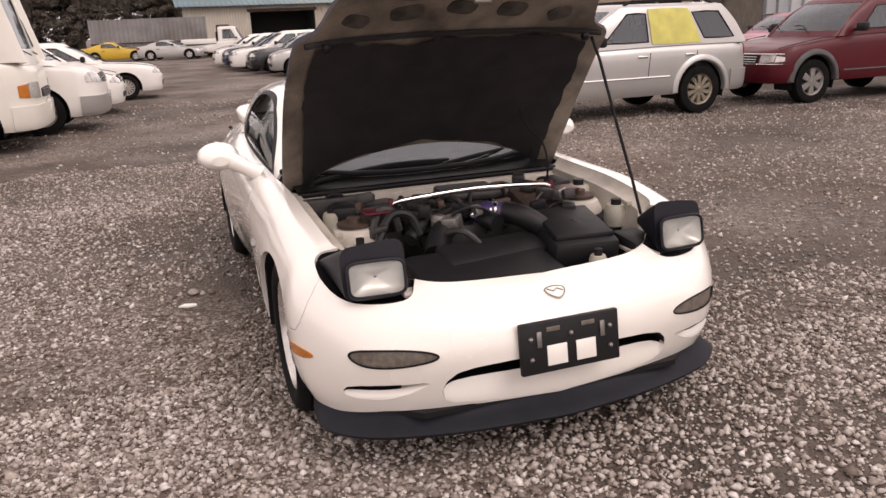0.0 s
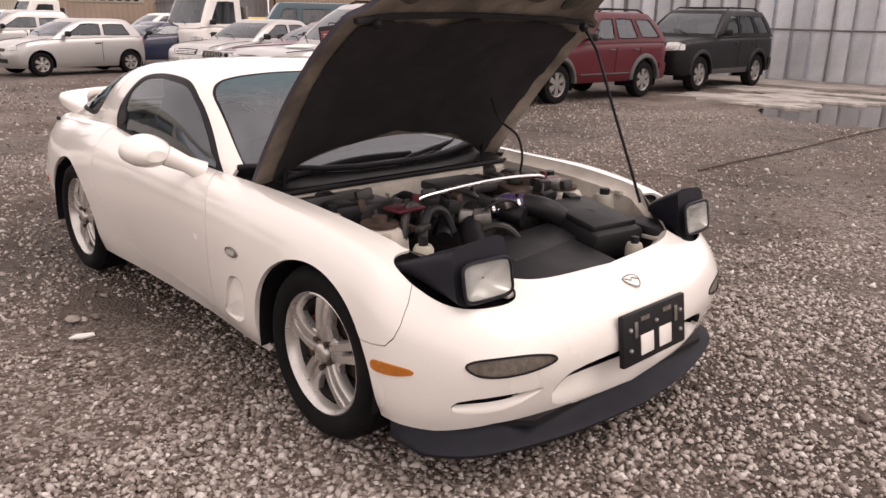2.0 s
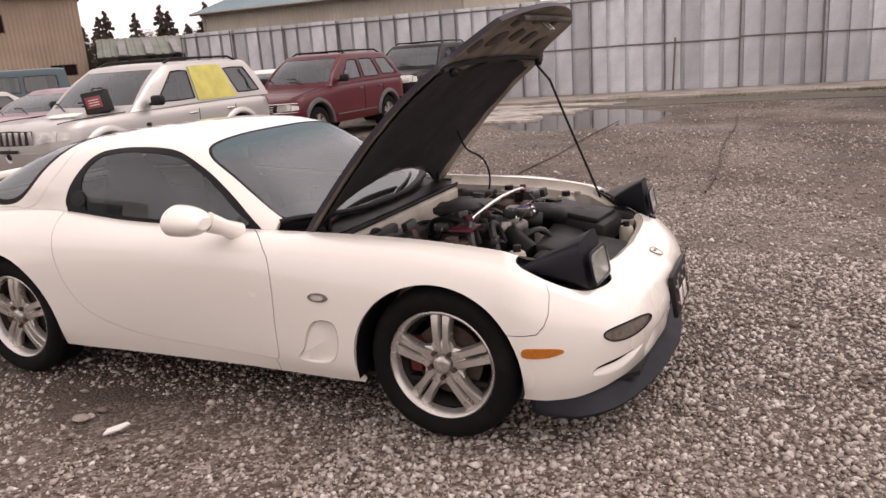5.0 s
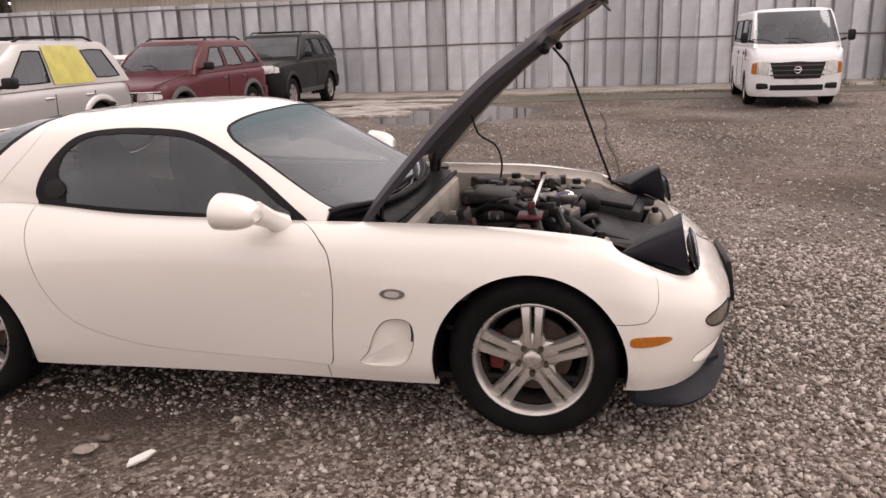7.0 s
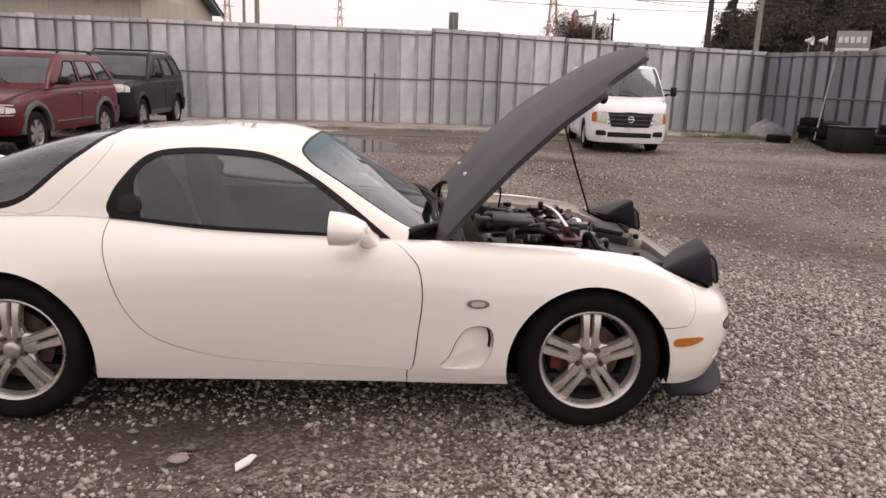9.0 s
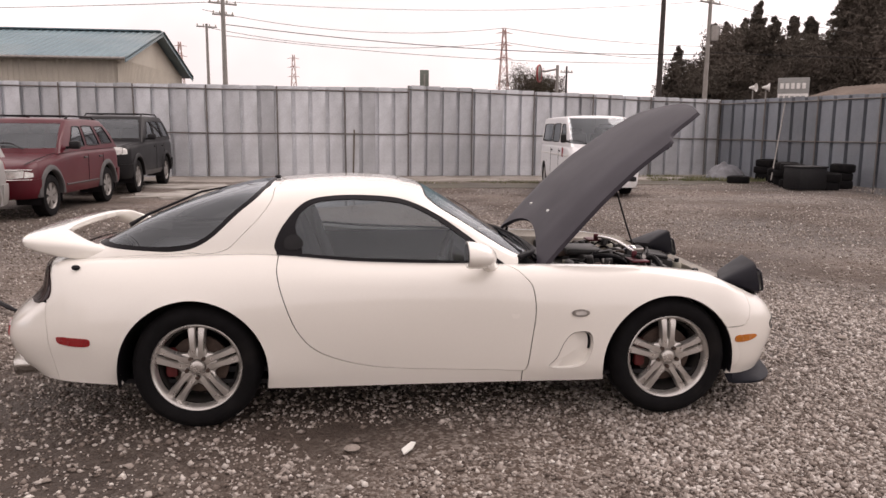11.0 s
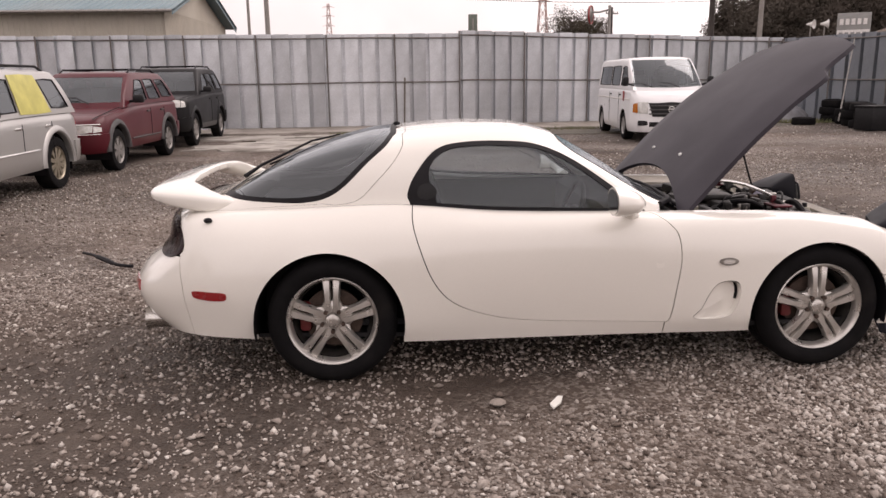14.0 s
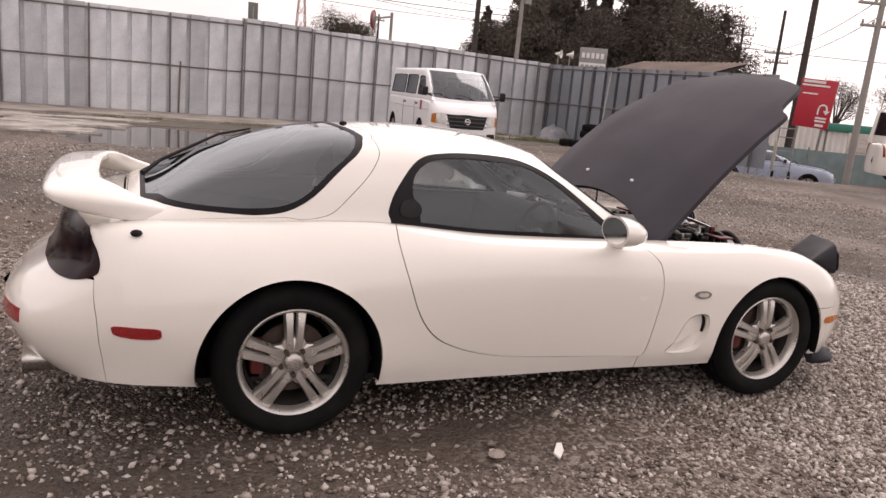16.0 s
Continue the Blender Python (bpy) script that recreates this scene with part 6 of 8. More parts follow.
    cm, cv = len(g2) - 1, cs.nv - 1
    inc = lambda p: np.stack([np.clip(p[..., 0], r1 + .3, f1 - .3), p[..., 1] * 0, p[..., 2] * 0 + belt], -1)
    screen = [(cm + a, v) for a, v in ((-17.6 - open_screen, 1.6 - .1 * open_screen), (-16 - open_screen, 11.4 + .5 * open_screen), (16 + open_screen, 11.4 + .5 * open_screen), (17.6 + open_screen, 1.6 - .1 * open_screen))]
    back = [(2 * cm + a, v) for a, v in ((-14, 2.5), (-13, 11.2), (-.01, 11.2), (-.01, 2.5))]
    side_loops = []
    for wd in windows:
        side_loops.append(cs.find(spline(wd, 1, True).tolist(), (0, 2), (cm + 16, 2 * cm - 14), (0, cv - 14)))
    mirror_uv = lambda lp: [(2 * cm - u, v) for u, v in lp]
    all_holes = [screen] + side_loops + [mirror_uv(lp) for lp in side_loops]
    shell = panel(cs, [(0, 0), (2 * cm, 0), (2 * cm, cv), (0, cv)], all_holes, .11, 0, .015, inside=inc)
    part("cabin", shell, paint, car, smooth=50)
    p = part("windscreen", panel(cs, screen, (), .12, 0, 0, -.004, inside=inc), dark, car)
    p.visible_shadow = False
    for lp in side_loops:
        for q in (lp, mirror_uv(lp)):
            p = part("side_window", panel(cs, q, (), .12, 0, 0, -.004, inside=inc), dark, car)
            p.visible_shadow = False
            rim3 = [tuple(cs.at(*c)) for c in q]
            part("window_seal", Shape().tube(rim3 + rim3[:1], .011, 5, False), RUBBER, p)
    rg = panel(cs, back, (), .12, 0, 0, .006, inside=inc)
    rm = rg.mirrored()
    part("rear_window", Shape().add(rg.v, rg.f).add(rm.v, rm.f), SMOKE, car)
    part("interior", Shape().box(((f0 + r0) / 2, 0, (bottom + belt) / 2), (f0 - r0 - .5, wide - .3, belt - bottom - .12), bevel=.05), GREY_CLOTH, car)
    for sx in (f1 - .45, f1 - 1.35):
        if sx > r1 + .4:
            for sy in (-.36, .36):
                part("seat", Shape().box((sx, sy, belt + .02), (.14, .42, .5), bevel=.05).box((sx - .03, sy, belt + .33), (.09, .24, .15), bevel=.04), GREY_CLOTH, car)
    # front and rear fittings
    lo_v, front = 0, (mid - 22, mid + 22)
    if lamp:
        y0, y1, z0, z1 = lamp
        for sgn in (-1, 1):
            lp = full.find([(sgn * y0, z0), (sgn * y0, z1), (sgn * (y0 + y1) / 2, z1 + .01), (sgn * y1, z1), (sgn * y1, z0 + .03)], (1, 2), front, (4, tv - 6))
            hl = part("headlamp", panel(full, lp, (), .05, 0, .02, .012, inside=inner), LAMP, car)
            lp = full.find([(sgn * (y1 + .01), z0 + .02), (sgn * (y1 + .01), z1 - .01), (sgn * (w - .03), z1 - .02), (sgn * (w - .03), z0 + .04)], (1, 2), front, (4, tv - 6))
            part("turn_lamp", panel(full, lp, (), .05, 0, .01, .010, inside=inner), AMBER if grille and grille[-1] == "amber" else LAMP, car)
    if grille:
        hw, z0, z1 = grille[:3]
        lp = full.find([(-hw * taper, z0), (-hw * .98, z1), (0, z1 + .01), (hw * .98, z1), (hw * taper, z0), (0, z0 - .01)], (1, 2), front, (4, tv - 6))
        gr = part("grille", panel(full, lp, (), .05, 0, .02, .010, inside=inner), PLASTIC, car)
        bars = 3 if grille[-1] != "slots" else 0
        for k in range(bars):
            z = z0 + (z1 - z0) * (k + .7) / (bars + .4)
            pts = [tuple(full.at(*c) + np.array([.016, 0, 0])) for c in full.find([(y, z) for y in np.linspace(-hw * .95, hw * .95, 9)], (1, 2), front, (4, tv - 6))]
            part("grille_bar", Shape().tube(pts, .012, 6), CHROME if grille[-1] == "chrome" else CLADDING, gr)
        if grille[-1] == "slots":
            for k in range(7):
                y = -hw * .86 + hw * .286 * k
                c = full.at(*full.find([(y, (z0 + z1) / 2)], (1, 2), front, (4, tv - 6))[0])
                part("grille_surround", Shape().box((c[0] + .012, y + hw * .143, c[2]), (.03, hw * .12, z1 - z0), bevel=.01), paint, gr)
    bz = bottom + .17
    lp = full.find([(-.55 * w, bz - .05), (-.55 * w, bz + .05), (.55 * w, bz + .05), (.55 * w, bz - .05)], (1, 2), front, (1, tv - 12))
    part("lower_intake", panel(full, lp, (), .06, 0, .01, .008, inside=inner), PLASTIC, car)
    if plate:
        c = full.at(mid, full.find([(0, bz + .13)], (1, 2), front, (1, tv - 12))[0][1])
        part("blank_plate", Shape().box((c[0] + .012, 0, bz + .13), (.012, .33, .12), bevel=.004), CARDS if lower is None else PLASTIC, car)
    if tail:
        z0, z1, ln = tail
        for sgn in (-1, 1):
            lp = full.find([(xt + .03, z0), (xt + .03, z1), (xt + ln, z1 - .01), (xt + ln, z0 + .02)], (0, 2), (mid + 60, 2 * mid - 2), (4, tv - 4))
            lp = lp if sgn < 0 else [(2 * mid - u, v) for u, v in lp]
            part("tail_lamp", panel(full, lp, (), .05, 0, .01, .012, inside=inner), RED_LENS, car)
    if cladding:
        for sgn in (-1, 1):
            u0, u1 = holes[0][-1][0], holes[1][0][0]
            vz = full.find([(-wb / 2, cladding)], (0, 2), side, (0, tv - 8))[0][1]
            for (ua, ub) in ((u0 + .5, u1 - .5),):
                q = [(ua, .4), (ub, .4), (ub, vz), (ua, vz)]
                q = q if sgn < 0 else [(2 * mid - u, v) for u, v in q]
                part("cladding", panel(full, q, (), .12, 0, .012, .012, inside=inner), lower or CLADDING, car)
            if trim:
                pts = [tuple(full.at(u if sgn < 0 else 2 * mid - u, vz) + np.array([0, sgn * .014, 0])) for u in np.linspace(u0 + 1, u1 - 1, 10)]
                part("side_strip", Shape().tube(pts, .014, 6), trim, car)
    if flares:
        for cx in (0, -wb):
            for sgn in (-1, 1):
                rows = []
                for rr_, yo in ((ar - .012, -.06), (ar - .008, .012), (ar + .012, .030), (ar + .055, .026), (ar + .085, .004), (ar + .09, -.03)):
                    rows.append([(cx + rr_ * math.cos(a), sgn * (w + yo), max(wheel_r + rr_ * math.sin(a), bottom + .02)) for a in np.linspace(-.12, math.pi + .12, 24)])
                part("wheel_flare", Shape().rings(rows, False), flares, car)
    if bumpers:
        for lo_u, hi_u in ((mid - 27, mid + 27),):
            part("front_bumper", panel(full, [(lo_u, 2), (hi_u, 2), (hi_u, 12.5), (lo_u, 12.5)], (), .08, 0, .035, .032, inside=inner), bumpers, car)
        rb = panel(full, [(2 * mid - 30, 2), (2 * mid, 2), (2 * mid, 12.5), (2 * mid - 30, 12.5)], (), .08, 0, .035, .032, inside=inner)
        rb2 = rb.mirrored()
        part("rear_bumper", Shape().add(rb.v, rb.f).add(rb2.v, rb2.f), bumpers, car)
    if frame_trim and lamp and grille:
        z0, z1 = lamp[2] - .015, lamp[3] + .015
        for z in (z0, z1):
            pts = [tuple(full.at(*c) + np.array([.018, 0, 0])) for c in full.find([(y, z) for y in np.linspace(-w + .06, w - .06, 21)], (1, 2), front, (4, tv - 6))]
            part("chrome_trim", Shape().tube(pts, .013, 6), CHROME, car)
    # bonnet shut lines
    if f0 < .3:
        for sgn in (-1, 1):
            line = [(x, sgn * (w - .11 - .10 * max(0, x) ** 2), top(x) + .004) for x in np.linspace(f0 - .02, xn - .16, 12)]
            part("bonnet_gap", Shape().tube(line, .007, 5), RUBBER, car)
    # door shut lines, handles, mirrors
    for sx in seams:
        for sgn in (-1, 1):
            pts = [tuple(full.at(u if sgn < 0 else 2 * mid - u, v) + np.array([0, sgn * .001, 0])) for u, v in full.find([(sx + (.06 * math.sin(3 * z)), z) for z in np.linspace(bottom + .12, belt - .12, 8)], (0, 2), side, (0, tv - 10))]
            part("door_gap", Shape().tube(pts, .006, 5), RUBBER, car)
            hp = full.at(*full.find([(sx + .16, belt - .17)], (0, 2), side, (0, tv - 10))[0])
            part("door_handle", Shape().box((hp[0], hp[1] if sgn < 0 else -hp[1], hp[2]), (.17, .045, .035), bevel=.012), trim or PLASTIC, car)
    for sgn in (-1, 1):
        mx, mz = mirror_at or (f0 - .42, belt + .07)
        high = 1.0 if mirror_at is None else 1.45
        part("door_mirror", Shape().box((mx, sgn * (w + .10), mz), (.11, .19 / high, .14 * high), bevel=.035).tube([(mx, sgn * (w + .02), mz - .04 * high), (mx - .02, sgn * (w - .08), mz - .05 - .08 * (high - 1))], .025, 6), PLASTIC, car)
    for y in (-.35, .25):
        part("wiper", Shape().tube([(f0 + .0, y, belt - .0), (f0 - .12, y - .25, belt + .10), (f0 - .13, y - .45, belt + .10)], .010, 5), RUBBER, car)
    if rails:
        for sgn in (-1, 1):
            part("roof_rail", Shape().tube([(f1 - .25, sgn * yt * .9, roof - .03), (f1 - .4, sgn * yt * .9, roof + .035), (r1 + .4, sgn * yt * .9, roof + .035), (r1 + .2, sgn * yt * .9, roof - .03)], .018, 7), RUBBER, car)
        for q in (.3, .72):
            x = f1 + (r1 - f1) * q
            part("roof_bar", Shape().tube([(x, -yt * .9, roof + .04), (x, yt * .9, roof + .04)], .014, 6), RUBBER, car)
    return car, full, cs, mid, cm


def pane(x0a, x0b, x1b, x1a, z0, z1):
    """A side window: lower front, upper front, upper rear and lower rear ends."""
    return [(x0a, z0), ((x0a + x0b) / 2, (z0 + z1) / 2), (x0b, z1), ((x0b + x1b) / 2, z1 + .01), (x1b, z1), ((x1a + x1b) / 2, (z0 + z1) / 2), (x1a, z0), ((x0a + x1a) / 2, z0 - .008)]


ROW = "vehicles parked nose to tail by the fence"
JEEP_DECK = [(-3.7, 1.05), (-2.0, 1.05), (-.9, 1.03), (0.0, 1.01), (.55, .98), (.85, .91)]
jeep, jf, jc, jm, jcm = vehicle("silver_suv", "silver four-wheel-drive estate with yellow film over a rear door window", pose(-7.78, 3.95, 0, 0, 0, -90), SILVER, 2.69, .78, .98, 1.80, JEEP_DECK, 1.07, 1.66, (-.42, -3.58), (-1.16, -3.22),
    [pane(-.98, -1.40, -1.72, -1.74, 1.11, 1.51), pane(-1.84, -1.80, -2.42, -2.62, 1.11, 1.52), pane(-2.74, -2.54, -3.04, -3.30, 1.13, 1.51)], .365, 10, GOLD_RIM, .32, .44, .80, lamp=(.50, .74, .74, .88), grille=(.40, .74, .90, "slots"), cladding=.60, tail=(.84, 1.10, .16), rails=True, trim=CHROME, category="suv", group=ROW, lower=SILVER, seams=(-1.78, -2.62), flares=SILVER, bumpers=SILVER)
film = jc.find(pane(-1.80, -1.76, -2.47, -2.68, 1.07, 1.57), (0, 2), (jcm + 16, 2 * jcm - 14), (0, jc.nv - 13))
film = [(2 * jcm - u, v) for u, v in film]
part("window_film", panel(jc, film, (), .1, 0, .004, .012, inside=lambda p: np.stack([np.clip(p[..., 0], -3, -1.4), p[..., 1] * 0, p[..., 2] * 0 + 1.05], -1)), YELLOW_FILM, jeep, "yellow plastic film taped over a missing pane")
box = thing("tool_case", "black plastic case with a dark red label, open on a bonnet", "case", m=pose(-7.36, 4.32, 1.015, 0, 0, -38))
part("case_lid", Shape().box((0, 0, .17), (.045, .36, .31), pose(0, 0, 0, 8, -16, 0), .02), PLASTIC, box)
part("case_tray", Shape().box((-.16, 0, .03), (.26, .36, .055), bevel=.015), PLASTIC, box)
part("case_label", Shape().box((.028, -.05, .17), (.008, .20, .16), pose(0, 0, 0, 8, -16, 0), .003), material("dark_red_label", (.22, .03, .035), .5, vary=.3, scale=20), box, "dark red label with pale lettering bars")
for z in (.20, .165, .13):
    part("label_bar", Shape().box((.034, -.05, z), (.004, .13, .012), pose(0, 0, 0, 8, -16, 0)), material("pale_print", (.55, .42, .42), .6), box)
part("case_handle", Shape().tube([(-.05, -.07, .315), (-.055, -.06, .345), (-.055, .06, .345), (-.05, .07, .315)], .009, 6), RUBBER, box)
paper = thing("paper_sheet", "crumpled white paper sheet on a silver bonnet", "paper", m=pose(-7.5, 3.85, 1.045, 4, 3, 30))
part("sheet", Shape().rings([[(x, y, .012 * math.sin(9 * x + 5 * y)) for x in np.linspace(-.2, .2, 7)] for y in np.linspace(-.14, .14, 6)], False), CARDS, paper)
vehicle("maroon_suv", "maroon compact off-roader with grey wheel flares", pose(-7.66, 8.82, 0, 0, 0, -91), MAROON, 2.68, .80, .92, 1.72, [(-3.6, 1.10), (-2.0, 1.09), (-.9, 1.07), (-.3, 1.03), (.2, .97), (.55, .91), (.85, .84)], 1.11, 1.66, (-.38, -3.5), (-1.08, -3.0),
    [pane(-.95, -1.30, -1.62, -1.66, 1.15, 1.50), pane(-1.78, -1.73, -2.24, -2.42, 1.16, 1.51), pane(-2.56, -2.38, -2.86, -3.18, 1.18, 1.50)], .35, 6, DUSTY_RIM, .34, .43, .78, lamp=(.46, .70, .66, .79), grille=(.42, .66, .79, "chrome"), cladding=.50, tail=(.8, 1.05, .12), rails=True, trim=CLADDING, category="suv", group=ROW, lower=MAROON, seams=(-1.72, -2.5), plate=False, flares=CLADDING, bumpers=MAROON, frame_trim=True)
vehicle("charcoal_suv", "charcoal off-road estate car, dusty", pose(-7.72, 13.72, 0, 0, 0, -88.5), CHARCOAL, 2.82, .90, 1.0, 1.88, [(-3.85, 1.20), (-2.0, 1.19), (-.9, 1.17), (0, 1.14), (.6, 1.10), (.95, 1.02)], 1.21, 1.80, (-.52, -3.7), (-1.22, -3.3),
    [pane(-1.02, -1.44, -1.74, -1.76, 1.26, 1.64), pane(-1.88, -1.84, -2.45, -2.62, 1.26, 1.65), pane(-2.76, -2.58, -3.1, -3.38, 1.27, 1.64)], .38, 6, DUSTY_RIM, .36, .45, .78, lamp=(.50, .78, .88, 1.05), grille=(.48, .88, 1.03, "chrome"), cladding=.48, tail=(.95, 1.25, .12), rails=True, category="suv", group=ROW, seams=(-1.8, -2.64), flares=CHARCOAL, bumpers=CHARCOAL)
wv, wvf, _, wvm, _ = vehicle("white_van", "white one-box van with a dark grille", pose(4.03, 13.33, 0, 0, 0, -94.5), VAN_WHITE, 2.72, 1.05, .90, 1.69, [(-3.62, 1.17), (-1, 1.17), (.2, 1.17), (.55, 1.15), (.80, 1.06), (1.04, .90)], 1.19, 1.88, (.74, -3.55), (-.06, -3.42),
    [pane(.25, -.10, -.46, -.46, 1.24, 1.66), pane(-.66, -.66, -1.62, -1.62, 1.24, 1.68), pane(-1.74, -1.74, -3.1, -3.2, 1.24, 1.68)], .32, 8, STEEL_RIM, .22, .38, .84, nose_rake=.03, lamp=(.50, .70, .62, .87), grille=(.50, .56, .86, "amber"), tail=(.7, 1.1, .06), category="van", seams=(-.56, -1.68), plate=False, open_screen=2.6, mirror_at=(.66, 1.33), taper=.80)
nose = lambda y, z: wvf.at(*wvf.find([(y, z)], (1, 2), (wvm - 22, wvm + 22), (2, wvf.nv - 6))[0])
for y in (-.58, .58):
    c = nose(y, .42)
    part("fog_recess", Shape().box((c[0] - .012, y, .42), (.06, .26, .11), bevel=.02), PLASTIC, wv)
c = nose(0, .72)
ring_ = [(c[0] + .03, .06 * math.cos(t), .72 + .06 * math.sin(t)) for t in np.linspace(0, 2 * math.pi, 21)]
part("grille_emblem", Shape().tube(ring_, .009, 6, False).box((c[0] + .03, 0, .72), (.012, .14, .022), bevel=.003), CHROME, wv)
part("side_sticker", Shape().box((.02, -.846, 1.0), (.13, .012, .22), bevel=.004), RED_PLASTIC, wv)
part("side_moulding", Shape().box((-1.3, -.843, .93), (3.9, .016, .03), bevel=.005), PAINT_OLD, wv)
S_DECK = [(-3.65, .98), (-3.0, 1.0), (-2, .95), (-1, .93), (0, .88), (.6, .80), (.9, .68)]
H_DECK = [(-2.95, .98), (-2, .96), (-1, .93), (-.3, .90), (.3, .82), (.7, .68)]


def saloon(name, label, m, paint, **k):
    return vehicle(name, label, m, paint, 2.7, .88, 1.0, 1.72, S_DECK, .95, k.pop("roof", 1.43), (-.45, -3.1), (-1.25, -2.5), [pane(-.95, -1.42, -1.75, -1.75, 1.0, 1.29), pane(-1.86, -1.86, -2.3, -2.6, 1.0, 1.29)], .305, k.pop("style", 7), k.pop("rim", ALLOY), .2, lamp=(.44, .72, .60, .72), grille=k.pop("grille", (.36, .62, .73, "chrome")), tail=(.72, .90, .25), seams=(-1.8, -2.6), **k)


def hatchback(name, label, m, paint, **k):
    return vehicle(name, label, m, paint, 2.4, .70, .58, 1.64, H_DECK, .96, k.pop("roof", 1.41), (-.25, -2.85), (-1.0, -2.55), [pane(-.72, -1.15, -1.62, -1.62, 1.0, 1.27), pane(-1.73, -1.73, -2.3, -2.45, 1.0, 1.26)], .29, k.pop("style", 7), k.pop("rim", ALLOY), .2, lamp=(.40, .68, .62, .75), grille=k.pop("grille", (.30, .60, .66, "plain")), tail=(.72, .92, .12), seams=(-1.67,), **k)


def low_coupe(name, label, m, paint, **k):
    return vehicle(name, label, m, paint, 2.5, .85, .95, 1.70, [(-3.4, .88), (-2.6, .92), (-1, .82), (0, .76), (.6, .66), (.88, .55)], .86, k.pop("roof", 1.24), (-.55, -3.0), (-1.3, -2.0), [pane(-1.02, -1.45, -2.0, -2.1, .90, 1.12)], .305, 5, ALLOY, .17, lamp=(.44, .72, .50, .60), tail=(.68, .82, .3), seams=(-2.1,), **k)


def estate(name, label, m, paint, **k):
    return vehicle(name, label, m, paint, 2.6, .88, .95, 1.70, [(-3.5, 1.0), (-2, .98), (-1, .95), (0, .90), (.6, .82), (.9, .70)], .98, k.pop("roof", 1.50), (-.45, -3.4), (-1.2, -3.1), [pane(-.92, -1.35, -1.7, -1.7, 1.03, 1.36), pane(-1.8, -1.8, -2.4, -2.45, 1.03, 1.37), pane(-2.55, -2.5, -2.95, -3.15, 1.03, 1.36)], .31, 7, ALLOY, .2, lamp=(.44, .72, .62, .76), grille=(.36, .62, .74, "chrome"), tail=(.75, 1.0, .12), seams=(-1.75, -2.5), **k)


def light_truck(name, label, m, paint):
    car = vehicle(name, label, m, paint, 2.4, .95, .8, 1.66, [(-3.2, .78), (-1.1, .80), (-.85, 1.0), (0, 1.08), (.6, 1.08), (.93, 1.0)], 1.12, 1.96, (.88, -.85), (.42, -.78), [pane(.42, .12, -.45, -.48, 1.16, 1.74)], .31, 8, STEEL_RIM, .3, .38, .88, lamp=(.50, .74, .66, .80), category="truck")[0]
    bed = Shape().box((-2.05, 0, .86), (2.3, 1.66, .06), bevel=.01)
    part("cargo_bed", bed, CLADDING, car)
    for y in (-.83, .83):
        part("side_board", Shape().box((-2.05, y, 1.03), (2.3, .035, .32), bevel=.01), paint, car)
    part("head_board", Shape().box((-.93, 0, 1.25), (.05, 1.6, .75), bevel=.01), METAL_DULL, car)
    return car


BACK_ROW = "cars parked side by side across the yard"
hatchback("silver_hatchback", "silver three-door hatchback with alloy wheels", pose(-18.3, 3.05, 0, 0, 0, -80) @ Matrix.Diagonal((.93, .93, .93, 1)), SILVER, style=6, group=BACK_ROW)
low_coupe("navy_coupe", "dark navy coupe parked behind a hatchback", pose(-21.0, 5.75, 0, 0, 0, -88), NAVY, group=BACK_ROW)
hatchback("pale_silver_hatchback", "pale silver five-door hatchback", pose(-24.5, 3.2, 0, 0, 0, -90), SILVER, roof=1.50, group=BACK_ROW)
saloon("black_saloon", "black saloon car in a tight row", pose(-27.0, 2.9, 0, 0, 0, -90), BLACK_PAINT, group=BACK_ROW)
estate("white_estate", "white estate car in a tight row", pose(-29.4, 2.5, 0, 0, 0, -90), PAINT_OLD, group=BACK_ROW)
saloon("navy_saloon", "navy saloon car in a tight row", pose(-31.8, 2.4, 0, 0, 0, -90), NAVY, group=BACK_ROW)
saloon("white_saloon", "white saloon car in a tight row", pose(-34.3, 2.2, 0, 0, 0, -90), PAINT_OLD, group=BACK_ROW)
hatchback("white_hatchback", "white hatchback at the end of a row", pose(-37.0, 2.3, 0, 0, 0, -90), PAINT_OLD, group=BACK_ROW)
light_truck("kei_truck", "small white flatbed truck behind parked cars", pose(-33.3, 7.4, 0, 0, 0, -84), PAINT_OLD)
light_truck("flatbed_truck", "white flatbed truck with black mirrors", pose(-20.5, 8.65, 0, 0, 0, -76) @ Matrix.Diagonal((1.05, 1.05, 1.05, 1)), PAINT_OLD)
saloon("silver_saloon", "silver saloon with a chrome grille", pose(-15.0, 6.2, 0, 0, 0, -76) @ Matrix.Diagonal((.96, .96, .96, 1)), SILVER)
saloon("pink_saloon", "faded mauve-pink saloon hemmed in between cars", pose(-11.75, 5.9, 0, 0, 0, -86), car_paint("faded_mauve_paint", (.40, .30, .33), .5, 0, .3), roof=1.36)
front = thing("car_front_end", "dismantled black car front with chrome-framed grille", "car part", m=pose(-9.45, 3.55, 0, 0, 0, -88))
part("body", Shape().box((-.30, 0, .50), (.60, 1.16, .78), bevel=.07), BLACK_PAINT, front)
grille = part("grille", Shape().box((.005, -.16, .77), (.03, .50, .24), bevel=.01), PLASTIC, front, "black grille in a chrome frame")
part("chrome_frame", Shape().tube([(.022, -.41, .65), (.022, .09, .65), (.022, .09, .89), (.022, -.41, .89), (.022, -.41, .65)], .011, 6), CHROME, grille)
for y in np.linspace(-.36, .04, 9):
    part("grille_bar", Shape().box((.024, y, .77), (.008, .012, .22)), CHROME, grille)
part("headlamp", Shape().box((.005, .30, .77), (.04, .30, .19), bevel=.025), ALLOY, front)
